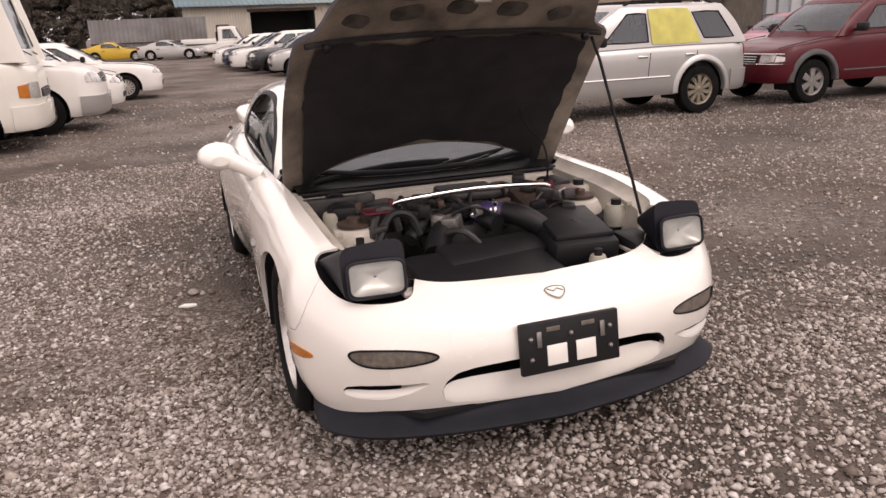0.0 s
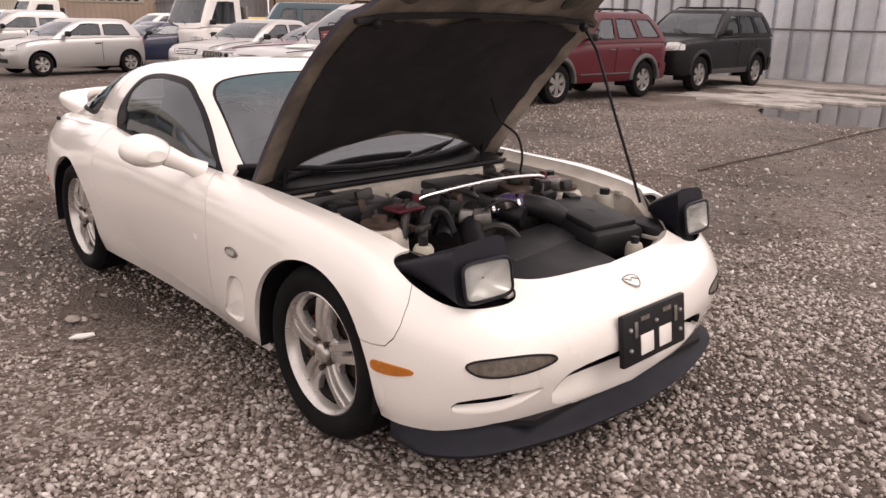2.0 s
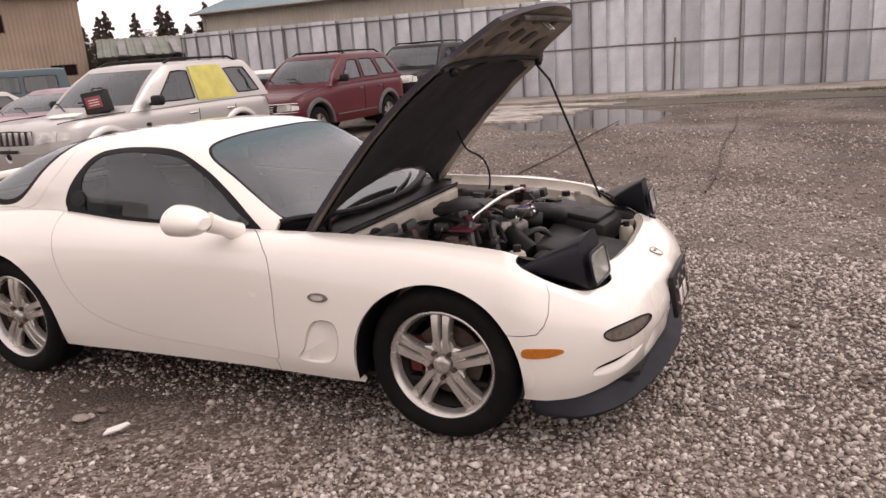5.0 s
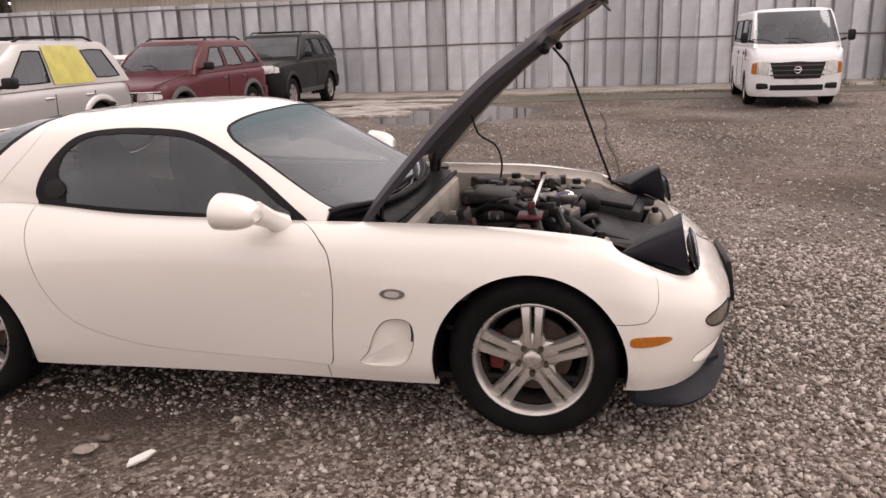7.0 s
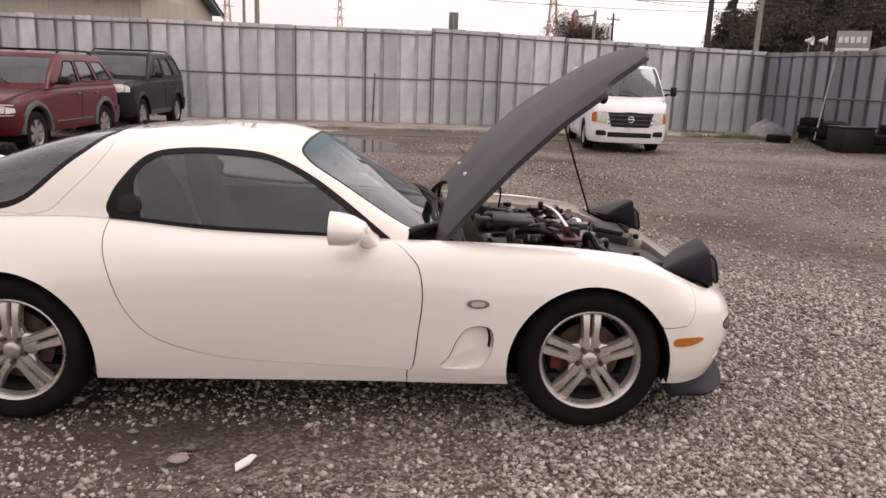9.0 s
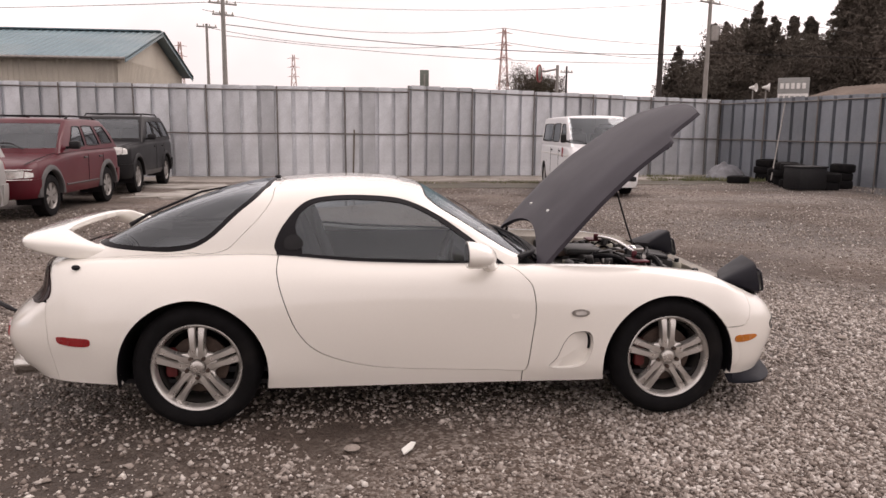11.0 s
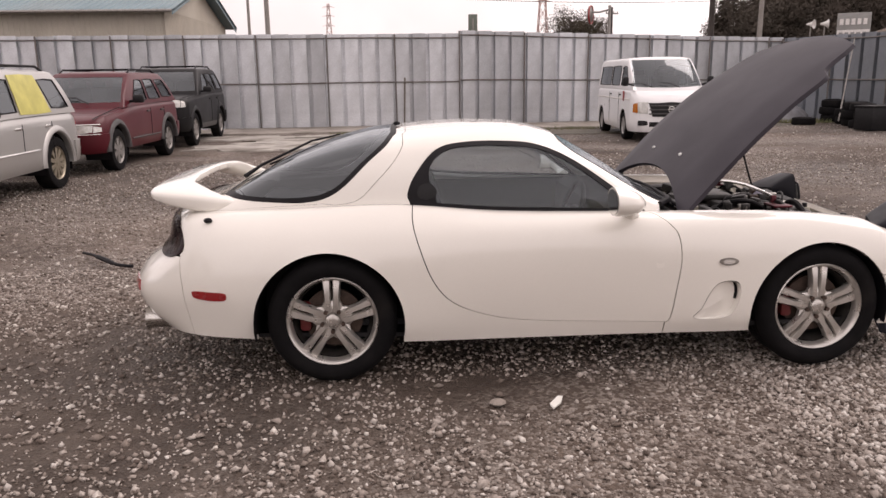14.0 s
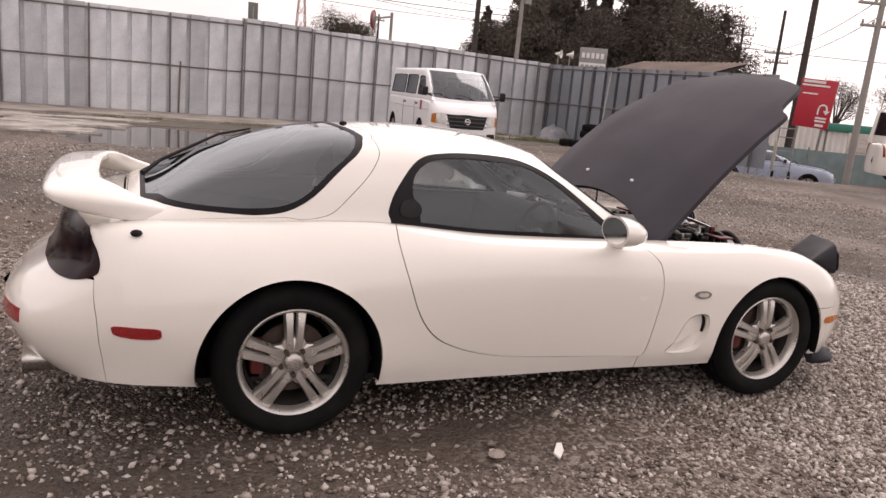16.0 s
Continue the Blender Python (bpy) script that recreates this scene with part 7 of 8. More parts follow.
part("bumper", Shape().box((.03, 0, .42), (.10, 1.12, .16), bevel=.03), BLACK_PAINT, front)
heap_rows = []
for k in range(12):
    a = k / 11
    w = math.cos(a * math.pi / 2) ** .7
    heap_rows.append([(.62 * w * math.cos(t) + .1 * a, .34 * w * math.sin(t), .02 + .50 * math.sin(a * math.pi / 2) * (1 - .22 * math.cos(t)) + .035 * w * noise.noise((3 * math.cos(t), 3 * math.sin(t), 4 * a)) + .02 * math.sin(5 * t + 6 * a) * w) for t in np.linspace(0, 2 * math.pi, 48, endpoint=False)])
panels = thing("crumpled_panel", "crumpled faded pink-red car panel lying by a silver car", "car part", m=pose(-9.2, 2.72, 0, 0, 0, 8))
part("panel", Shape().rings(heap_rows, True, True), FADED_RED, panels)
hatchback("red_hatchback", "faded red hatchback hidden behind other cars", pose(-14.4, 14.4, 0, 0, 0, -90), FADED_RED)
hatchback("old_white_hatchback", "white hatchback parked beyond the off-roaders", pose(-11.6, 12.6, 0, 0, 0, -88), PAINT_OLD)
vehicle("teal_van", "faded teal-grey one-box van", pose(-24.2, 13.5, 0, 0, 0, -116), TEAL, 2.6, .95, .95, 1.70, [(-3.5, 1.0), (-1, 1.0), (.2, 1.02), (.6, .98), (.93, .85)], 1.12, 1.98, (.72, -3.45), (.12, -3.3), [pane(.2, -.1, -.55, -.55, 1.2, 1.72), pane(-.75, -.75, -1.8, -1.8, 1.2, 1.72), pane(-1.95, -1.95, -3.0, -3.05, 1.2, 1.72)], .31, 8, STEEL_RIM, .24, .37, .87, lamp=(.5, .72, .68, .82), category="van")
estate("far_white_estate", "white estate car among stored cars", pose(-31.0, 10.2, 0, 0, 0, -86), PAINT_OLD)
hatchback("yellow_hatchback", "yellow hatchback among stored cars", pose(-28.5, 13.2, 0, 0, 0, -80), YELLOW)
# cars along the other side, facing them
LEFT_ROW = "vehicles parked facing the aisle"
vehicle("microbus", "cream microbus with amber corner lamps", pose(-9.85, -3.68, 0, 0, 0, 90), CREAM, 3.3, .92, 1.4, 2.05, [(-4.7, 1.25), (-2, 1.25), (.2, 1.25), (.6, 1.24), (.9, 1.16)], 1.30, 2.7, (.86, -4.6), (.52, -4.5), [pane(.35, .12, -.9, -.9, 1.32, 2.15), pane(-1.05, -1.05, -2.4, -2.4, 1.32, 2.15), pane(-2.55, -2.55, -3.9, -3.9, 1.32, 2.15)], .37, 6, STEEL_RIM, .30, .44, .93, nose_rake=.0, lamp=(.52, .84, .72, .94), grille=(.40, .72, .84, "amber"), category="bus", group=LEFT_ROW, bumpers=CREAM)
vehicle("pearl_estate", "tall pearl white estate with grey lower bumper", pose(-11.9, -3.0, 0, 0, 0, 88), PAINT_OLD, 2.65, .95, .95, 1.78, [(-3.5, 1.17), (-2, 1.15), (-1, 1.14), (0, 1.12), (.5, 1.07), (.75, 1.02), (.92, .93)], 1.15, 1.66, (.34, -3.4), (-.42, -3.0), [pane(-.15, -.62, -1.25, -1.25, 1.20, 1.52), pane(-1.40, -1.40, -2.3, -2.35, 1.20, 1.53), pane(-2.45, -2.42, -2.95, -3.1, 1.20, 1.52)], .355, 10, ALLOY, .26, .42, lamp=(.46, .76, .78, .96), grille=(.36, .78, .92, "chrome"), tail=(.85, 1.1, .12), seams=(-1.75, -2.5), cladding=.46, lower=SILVER, group=LEFT_ROW, plate=False, bumpers=SILVER)
saloon("plain_white_saloon", "white saloon squeezed between two cars", pose(-14.8, -2.75, 0, 0, 0, 90), PAINT_OLD, group=LEFT_ROW)
saloon("white_grey_saloon", "white saloon with multi-spoke wheel covers", pose(-18.45, -1.94, 0, 0, 0, 90), PAINT_OLD, style=14, group=LEFT_ROW)
low_coupe("yellow_coupe", "low yellow sports car by a sheet fence", pose(-52.5, -2.2, 0, 0, 0, 80), YELLOW)
low_coupe("silver_roadster", "silver roadster with a black soft top", pose(-50.5, 1.2, 0, 0, 0, 70), SILVER)
light_truck("white_pickup", "small white pickup beside a building", pose(-53.0, 3.9, 0, 0, 0, 80), PAINT_OLD)
saloon("ice_blue_saloon", "ice blue saloon on the street below the yard", pose(20.0, 17.2, -1.06, 0, 0, -46), ICE_BLUE, roof=1.32)
vehicle("parked_white_van", "white van seen from behind at the yard's edge", pose(18.3, 9.0, 0, 0, 0, -32), PAINT_WHITE, 2.72, 1.0, .90, 1.70, [(-3.62, 1.05), (-1, 1.05), (.2, 1.06), (.75, 1.02), (1.0, .88)], 1.10, 1.97, (.80, -3.55), (.2, -3.45), [pane(.28, -.05, -.52, -.52, 1.15, 1.70), pane(-.70, -.72, -1.9, -1.9, 1.15, 1.72), pane(-2.05, -2.05, -3.2, -3.25, 1.15, 1.72)], .32, 8, STEEL_RIM, .24, .38, .88, nose_rake=.02, tail=(.7, 1.1, .06), category="van")

# ---- buildings ----
BEIGE = material("beige_ribbed_cladding", (.50, .46, .39), .7, vary=.12, scale=.8, fine=20, dirt=(.36, .31, .25), dirt_amount=.5)
TAN = material("tan_ribbed_cladding", (.37, .285, .215), .75, vary=.16, scale=.6, fine=20, dirt=(.27, .20, .15), dirt_amount=.6)
BLUE_ROOF = material("blue_grey_roof_sheet", (.155, .235, .265), .5, metal=.2, vary=.15, scale=.5, fine=15, dirt=(.22, .23, .22), dirt_amount=.6)
GREEN_ROOF = material("grey_green_roof_sheet", (.17, .19, .16), .7, vary=.2, scale=.7, fine=15)
DARK_VOID = material("dark_doorway", (.012, .011, .010), .9)
WALL_GREY = material("old_grey_sheet", (.27, .265, .265), .6, metal=.3, vary=.25, scale=.9, fine=20, dirt=(.12, .09, .07), dirt_amount=.6)
TIMBER = material("weathered_boards", (.17, .145, .12), .85, vary=.3, scale=2)


def ribbed(x0, x1, z0, z1, pitch=.20, depth=.03, holes=()):
    """An upright ribbed sheet in the xz plane, ribs towards -y, less rectangular holes (x0, x1, z0, z1)."""
    s = Shape()
    xs = []
    k = x0
    while k < x1:
        xs += [(k, 0), (k + pitch * .35, 0), (k + pitch * .5, -depth), (k + pitch * .85, -depth)]
        k += pitch
    xs.append((x1, 0))
    zs = sorted({z0, z1, *[h[2] for h in holes], *[h[3] for h in holes]})
    xb = sorted({h[q] for h in holes for q in (0, 1)})
    for b in xb:
        xs.append((b, 0))
    xs.sort()
    n = len(xs)
    verts = [(x, y, z) for z in zs for x, y in xs]
    faces = []
    for i in range(len(zs) - 1):
        for j in range(n - 1):
            cx, cz = (xs[j][0] + xs[j + 1][0]) / 2, (zs[i] + zs[i + 1]) / 2
            if any(h[0] < cx < h[1] and h[2] < cz < h[3] for h in holes):
                continue
            faces.append((i * n + j, i * n + j + 1, (i + 1) * n + j + 1, (i + 1) * n + j))
    return s.add(verts, faces)


def roof_sheet(x0, x1, y0, z0, y1, z1, pitch=.30, depth=.035):
    s = Shape()
    k, rows = x0, []
    while k < x1:
        rows += [(k, 0), (k + pitch * .6, 0), (k + pitch * .7, depth), (k + pitch * .9, depth)]
        k += pitch
    rows.append((x1, 0))
    s.rings([[(x, y0, z0 + d) for x, d in rows], [(x, y1, z1 + d) for x, d in rows]], False)
    s.rings([[(x, y0, z0 - .04) for x, d in rows], [(x, y1, z1 - .04) for x, d in rows]], False)
    return s


hall = thing("workshop_building", "beige ribbed workshop with a blue-grey gabled roof", "building")
part("wall", ribbed(-24.0, -10.9, 0, 4.15).add([], []), BEIGE, hall, smooth=0).matrix_basis = pose(0, 26.0, 0)
part("wall", ribbed(0, 10.4, 0, 4.15), BEIGE, hall, smooth=0).matrix_basis = pose(-10.9, 26.0, 0, 0, 0, 90)
part("gable", Shape().prism([(26.0, 4.12), (36.4, 4.12), (31.2, 5.6)], -11.0, -10.88, 0), BEIGE, hall, smooth=0)
part("wall", ribbed(0, 10.4, 0, 4.15), BEIGE, hall, smooth=0).matrix_basis = pose(-24.0, 36.4, 0, 0, 0, -90)
part("roof", roof_sheet(-24.4, -10.45, 25.5, 4.10, 31.2, 5.70), BLUE_ROOF, hall, smooth=0)
part("roof", roof_sheet(-24.4, -10.45, 36.9, 4.10, 31.2, 5.70), BLUE_ROOF, hall, smooth=0)
part("ridge_cap", Shape().box((-17.4, 31.2, 5.74), (13.9, .5, .06), bevel=.02), BLUE_ROOF, hall)
for a, b in (((-10.42, 25.5, 4.06), (-10.42, 31.2, 5.66)), ((-10.42, 36.9, 4.06), (-10.42, 31.2, 5.66))):
    part("verge_board", Shape().rings([[(p[0], p[1], p[2] - .14), (p[0] + .04, p[1], p[2] - .14), (p[0] + .04, p[1], p[2] + .06), (p[0], p[1], p[2] + .06)] for p in (a, b)], True, True), BLUE_ROOF, hall)
part("gutter", Shape().tube([(-24.4, 25.45, 4.05), (-10.4, 25.45, 4.05)], .06, 8), METAL_DULL, hall)

tan = thing("tan_building", "two-storey tan ribbed building with a flat sloped roof", "building", m=pose(-36.77, 20.34, 0, 0, 0, math.degrees(math.atan2(5.1, 3.8))))
tanholes = [(.75, 1.45, 4.25, 4.75), (2.45, 3.85, 4.0, 4.85), (5.6, 6.8, 1.75, 2.3)]
part("wall", ribbed(0, 7.3, 0, 5.62, holes=tanholes), TAN, tan, smooth=0)
part("wall", ribbed(0, 6, 0, 5.55), TAN, tan, smooth=0).matrix_basis = pose(0, 6, 0, 0, 0, -90)
part("wall", ribbed(0, 6, 0, 5.6), TAN, tan, smooth=0).matrix_basis = pose(7.3, 0, 0, 0, 0, 90)
part("roof", Shape().prism([(-.2, 5.56), (7.7, 5.68), (7.7, 5.83), (-.2, 5.70)], -.45, 6.4), material("dark_roof_edge", (.06, .055, .05), .7), tan, smooth=0)
for x0, x1, z0, z1 in tanholes:
    wn = part("window", Shape().box(((x0 + x1) / 2, .06, (z0 + z1) / 2), (x1 - x0, .02, z1 - z0)), SMOKE, tan)
    for q in (x0, (x0 + x1) / 2, x1):
        part("frame_bar", Shape().box((q, .02, (z0 + z1) / 2), (.05, .06, z1 - z0), bevel=.01), RUST, wn)
    for q in (z0, z1):
        part("frame_bar", Shape().box(((x0 + x1) / 2, .02, q), (x1 - x0, .06, .05), bevel=.01), RUST, wn)
part("lean_to_roof", Shape().prism([(-1.3, 4.75), (.55, 5.38), (.55, 5.45), (-1.3, 4.82)], -.5, 2.5), WALL_GREY, tan, smooth=0)
part("down_pipe", Shape().tube([(.32, -.08, 5.0), (.32, -.08, 0)], .05, 8), RUST, tan)

shed = thing("low_shed", "low timber shed under a patched grey-green roof", "building", m=pose(-30.5, 25.8, 0, 0, 0, 47))
part("wall", ribbed(0, 5.6, 0, 2.55, .35, .03), TIMBER, shed, smooth=0)
part("wall", ribbed(0, 4, 0, 2.5, .35, .03), TIMBER, shed, smooth=0).matrix_basis = pose(5.6, 0, 0, 0, 0, 90)
part("roof", roof_sheet(-.4, 6.0, -.5, 2.5, 3.6, 3.55, .4), GREEN_ROOF, shed, smooth=0)
for x in (.6, 1.9, 3.2):
    part("roof_patch", Shape().prism([(x, 2.62), (x + .35, 2.62)], 0, 1).box((x + .2, 1.2, 3.04), (.35, 3.2, .02), pose(0, 0, 0, 0, 0, 0)), WALL_GREY, shed).matrix_basis = pose(0, 0, -.30, 14.4, 0, 0)

store = thing("warehouse", "long pale warehouse with an open dark doorway", "building", m=pose(-60, 1.2, 0, 0, 0, 90))
part("wall", ribbed(0, 17, 0, 3.55, holes=[(5.0, 10.0, -.1, 3.0)]), BEIGE, store, smooth=0)
part("doorway_back", Shape().box((7.5, 3.0, 1.6), (6, .1, 3.2)), DARK_VOID, store)
part("doorway_side", Shape().box((4.95, 1.5, 1.6), (.1, 3, 3.2)).box((10.05, 1.5, 1.6), (.1, 3, 3.2)), DARK_VOID, store)
part("wall", ribbed(0, 12, 0, 3.5), BEIGE, store, smooth=0).matrix_basis = pose(17, 0, 0, 0, 0, 90)
part("roof", roof_sheet(-.5, 17.5, -.6, 3.5, 6, 5.0, .4), BLUE_ROOF, store, smooth=0)
part("lintel", Shape().box((7.5, -.05, 3.12), (5.4, .12, .22), bevel=.02), RUST, store)
old = thing("old_sheet_wall", "rusty grey sheet-metal wall beside a warehouse", "fence", m=pose(-56, -5.2, 0, 0, 0, 84))
part("sheets", ribbed(0, 7.6, 0, 2.7, .3, .05), WALL_GREY, old, smooth=0)
part("rail", Shape().tube([(0, -.08, 1.1), (7.6, -.08, 1.1)], .04, 6), RUST, old)
back_wall = thing("grey_sheet_wall", "grey sheet-metal wall on rising ground beyond stored cars", "fence", m=pose(-45.8, 17.7, 0, 0, 0, 13))
part("sheets", ribbed(0, 9.8, -.6, 2.33, .4, .05), WALL_GREY, back_wall, smooth=0).matrix_basis = Matrix(((1, 0, 0, 0), (0, 1, 0, 0), (.058, 0, 1, 0), (0, 0, 0, 1)))
part("rail", Shape().tube([(0, -.08, 2.1), (9.8, -.08, 2.67)], .03, 6), PIPE, back_wall)
house = thing("blue_roofed_building", "low tan building under a bright blue metal roof", "building", m=pose(-47.7, 12.7, 0, 0, 0, 69))
part("wall", ribbed(0, 5.6, 0, 3.12, .3, .02), TAN, house, smooth=0)
part("wall", ribbed(0, 5, 0, 3.12, .3, .02), TAN, house, smooth=0).matrix_basis = pose(5.6, 0, 0, 0, 0, 90)
part("roof", roof_sheet(-.3, 5.3, -.45, 3.05, 4.2, 4.75, .45), material("sky_blue_roof_sheet", (.16, .42, .66), .45, vary=.12, scale=.6, fine=15), house, smooth=0)
sign = part("sign_board", Shape().box((2.6, -.05, 2.3), (4.2, .03, .42), bevel=.01), BEIGE, house, "pale board with a row of dark marks")
for k in range(8):
    part("mark", Shape().box((.95 + k * .47, -.075, 2.3), (.26, .012, .24), bevel=.004), DARK_VOID, sign)
boards = thing("board_wall", "weathered board wall between shed and fence", "fence", m=pose(-27.0, 24.0, 0, 0, 0, -30))
part("planks", ribbed(0, 9.2, 0, 2.0, .25, .02), TIMBER, boards, smooth=0)
heap = thing("rusty_machine", "rusty yellow-brown machine parts by the warehouse", "machine", m=pose(-54.5, 3.6, 0, 0, 0, 80))
part("frame", Shape().box((0, 0, 1.1), (.9, 1.2, 2.0), bevel=.1), RUST, heap)
part("yellow_case", Shape().box((-.9, -.4, .45), (.8, .8, .9), bevel=.08), YELLOW, heap)


# ---- trees ----
LEAF = material("dark_conifer_foliage", (.095, .084, .070), .9, vary=.35, scale=.35, fine=3, tint=(.135, .112, .096), sheen=.1)
LEAF_BROWN = material("winter_foliage", (.075, .055, .036), .85, vary=.4, scale=.5, fine=3, tint=(.05, .05, .025))
BARK = material("grey_brown_bark", (.085, .068, .055), .9, vary=.3, scale=3, bump=.4)


def leafy(n, place, size, seed):
    """Many small bent leaf sprays; place(r, n) gives their middles."""
    r = np.random.RandomState(seed)
    c = place(r, n)
    unit = lambda v: v / (np.linalg.norm(v, axis=1, keepdims=True) + 1e-9)
    a = unit(r.normal(size=(n, 3)))
    b = unit(np.cross(a, r.normal(size=(n, 3))))
    k = size * r.uniform(.5, 1.3, (n, 1))
    v = np.stack([c - a * k, c + b * k * .5, c + a * k + np.array([0, 0, -.2]) * k], 1).reshape(-1, 3)
    sh = Shape()
    sh.v, sh.f = v.tolist(), np.arange(3 * n).reshape(-1, 3).tolist()
    return sh


def conifer(seed, h, wide, mat=LEAF):
    r = random.Random(seed)
    t = thing("conifer", "dark evergreen conifer with ragged outline", "tree", "trees beyond the fence")
    lean = r.uniform(-.02, .02) * h
    part("trunk", Shape().tube([(0, 0, 0), (lean * .4, 0, h * .5), (lean, 0, h)], [.03 * h ** .9, .016 * h, .01], 7), BARK, t)
    limbs = []
    for k in range(120):
        z = h * (.14 + .85 * k / 120)
        a = r.uniform(0, 6.283)
        ln = wide * (1.02 - (z / h)) ** .85 * r.uniform(.45, 1.1)
        limbs.append((z, a, ln))
        if k % 12 == 0:
            part("limb", Shape().tube([(lean * z / h, 0, z), (ln * .6 * math.cos(a), ln * .6 * math.sin(a), z + .03 * ln), (ln * math.cos(a), ln * math.sin(a), z - .12 * ln)], [.03, .02, .008], 5), BARK, t)

    lim = np.array(limbs)

    def place(q, n):
        z, a, ln = lim[q.randint(len(lim), size=n)].T
        d = ln * q.rand(n) ** .6
        g = np.clip(q.normal(size=(n, 3)), -1.7, 1.7)
        return np.stack([d * np.cos(a) + g[:, 0] * .10 * (.4 + d * .3), d * np.sin(a) + g[:, 1] * .10 * (.4 + d * .3), z - .16 * d + g[:, 2] * .07], 1)
    part("crown", leafy(20000, place, .125, seed), mat, t, smooth=0, turn=False)
    return t


def broadleaf(seed, h, wide, mat, n=2200, size=.2, bare=False):
    r = random.Random(seed)
    t = thing("broadleaf_tree", "bare brown winter tree with thin twigs" if bare else "dense dark evergreen tree with uneven crown", "tree", "trees beyond the fence")
    part("trunk", Shape().tube([(0, 0, 0), (.1, .05, h * .3), (.05, 0, h * .55)], [.028 * h, .022 * h, .012 * h], 7), BARK, t)
    knots = []
    for k in range(16):
        a, e = r.uniform(0, 6.283), r.uniform(.2, 1.4)
        ln = wide * r.uniform(.55, 1.05)
        end = (ln * math.cos(a) * math.cos(e * .7), ln * math.sin(a) * math.cos(e * .7), h * (.42 + .55 * math.sin(e) * r.uniform(.75, 1.0)))
        part("limb", Shape().tube([(.05, 0, h * r.uniform(.25, .5)), (end[0] * .5, end[1] * .5, (end[2] + h * .4) / 2), end], [.012 * h, .008 * h, .01], 5), BARK, t)
        knots.append(end)

    knot = np.array(knots)

    def place(q, n):
        g = np.clip(q.normal(size=(n, 3)), -1.6, 1.6) * np.array([.24, .24, .17]) * wide
        return knot[q.randint(len(knot), size=n)] + g
    part("crown", leafy(n, place, size, seed + 50), mat, t, smooth=0, turn=False)
    return t


protos = [conifer(3, 9.5, 3.1), conifer(5, 8.0, 3.2), conifer(7, 11, 3.4), broadleaf(11, 7.5, 2.6, LEAF, 18000, .11), broadleaf(13, 6.0, 2.4, LEAF, 16000, .11), broadleaf(17, 7.0, 2.2, LEAF_BROWN, 7000, .085, True)]
wood = []
rt = random.Random(21)
for k in [i * .5 for i in range(8, 74)]:
    q = k / 43
    x, y = 22 + 19 * q, 54 - 15 * q
    wood.append((x + rt.uniform(-1, 1) + 1.0 * (k % 3), y + rt.uniform(-2, 2) + 3 * (k % 3), rt.choice([0, 1, 2, 3, 2, 0, 3]), rt.uniform(.72, 1.1) * min(1, .58 + (k - 4) / 12, .5 + (37 - k) / 9)))
for k in range(16):
    wood.append((13 + 8 * k / 15 + rt.uniform(-1, 1), 60 + rt.uniform(-2, 2), rt.choice([4, 5, 4]), rt.uniform(.32, .46)))
for k in range(1, 4):
    wood.append((43 + 1.2 * k + rt.uniform(-1, 1), 40 - 3.2 * k, rt.choice([5, 4, 5]), rt.uniform(.55, 1.0)))
for k in range(26):
    wood.append((-57 + .40 * k + rt.uniform(-.6, .6), 46.5 + .22 * k + rt.uniform(-1, 1), rt.choice([0, 1, 1, 5]), rt.uniform(.42, .62)))
for k in range(22):
    wood.append((-74 + rt.uniform(-3, 3), -26 + 1.6 * k + rt.uniform(-1, 1), rt.choice([0, 1, 2, 3]), rt.uniform(.9, 1.3)))
for k in range(26):
    wood.append((-80 + rt.uniform(-3, 3), -30 + 1.3 * k + rt.uniform(-1, 1), rt.choice([3, 4, 3]), rt.uniform(1.1, 1.4)))
wood += [(-85.7, 41, 1, .60), (-84, 44.5, 0, .47)]
used = set()
for x, y, k, s in wood:
    mm = Matrix.Translation((x, y, -1.0 if x > 14 else 0)) @ Matrix.Rotation(rt.uniform(0, 6.28), 4, "Z")
    if k in used:
        protos[k].scale = (s * 1.28, s * 1.28, s * 1.28)
        copy_thing(protos[k], mm)
        protos[k].scale = (1, 1, 1)
    else:
        used.add(k)
        protos[k].matrix_basis = mm


# ---- poles, wires, signs ----
CONCRETE_POLE = material("concrete_pole", (.30, .28, .26), .8, vary=.15, scale=3)
WOOD_POLE = material("dark_wooden_pole", (.06, .05, .045), .85, vary=.25, scale=3)
SIGN_RED = material("red_sign_face", (.45, .018, .035), .5, vary=.06, scale=2)
SIGN_GREY = material("grey_sign_face", (.30, .30, .29), .6)
WHITE_INK = material("white_sign_paint", (.78, .76, .74), .6)


def pole(label, x, y, h, r=.15, mat=CONCRETE_POLE, arms=(), drum=False, lean=0.0, turn=20, base=0.0):
    p = thing("utility_pole", label, "pole", "street poles", m=pose(x, y, base - .2, 0, lean, 0))
    part("shaft", Shape().tube([(0, 0, 0), (0, 0, h)], [r, r * .6], 12), mat, p)
    for z, ln in arms:
        arm = part("crossarm", Shape().box((0, 0, 0), (ln, .09, .09), bevel=.01), METAL_DULL, p)
        arm.matrix_basis = pose(0, 0, z, 0, 0, turn)
        for q in np.linspace(-.45, .45, 4):
            part("insulator", Shape().lathe([(.03, 0), (.05, .04), (.03, .08), (.045, .12), (.001, .14)], 8, pose(ln * q, 0, .05, 90, 0, 0)), MILKY, arm)
    if drum:
        part("transformer", Shape().lathe([(.001, -.45), (.26, -.45), (.28, 0), (.26, .45), (.001, .47)], 14, pose(.34, 0, h * .72, 90, 0, 0)), METAL_DULL, p)
    return p


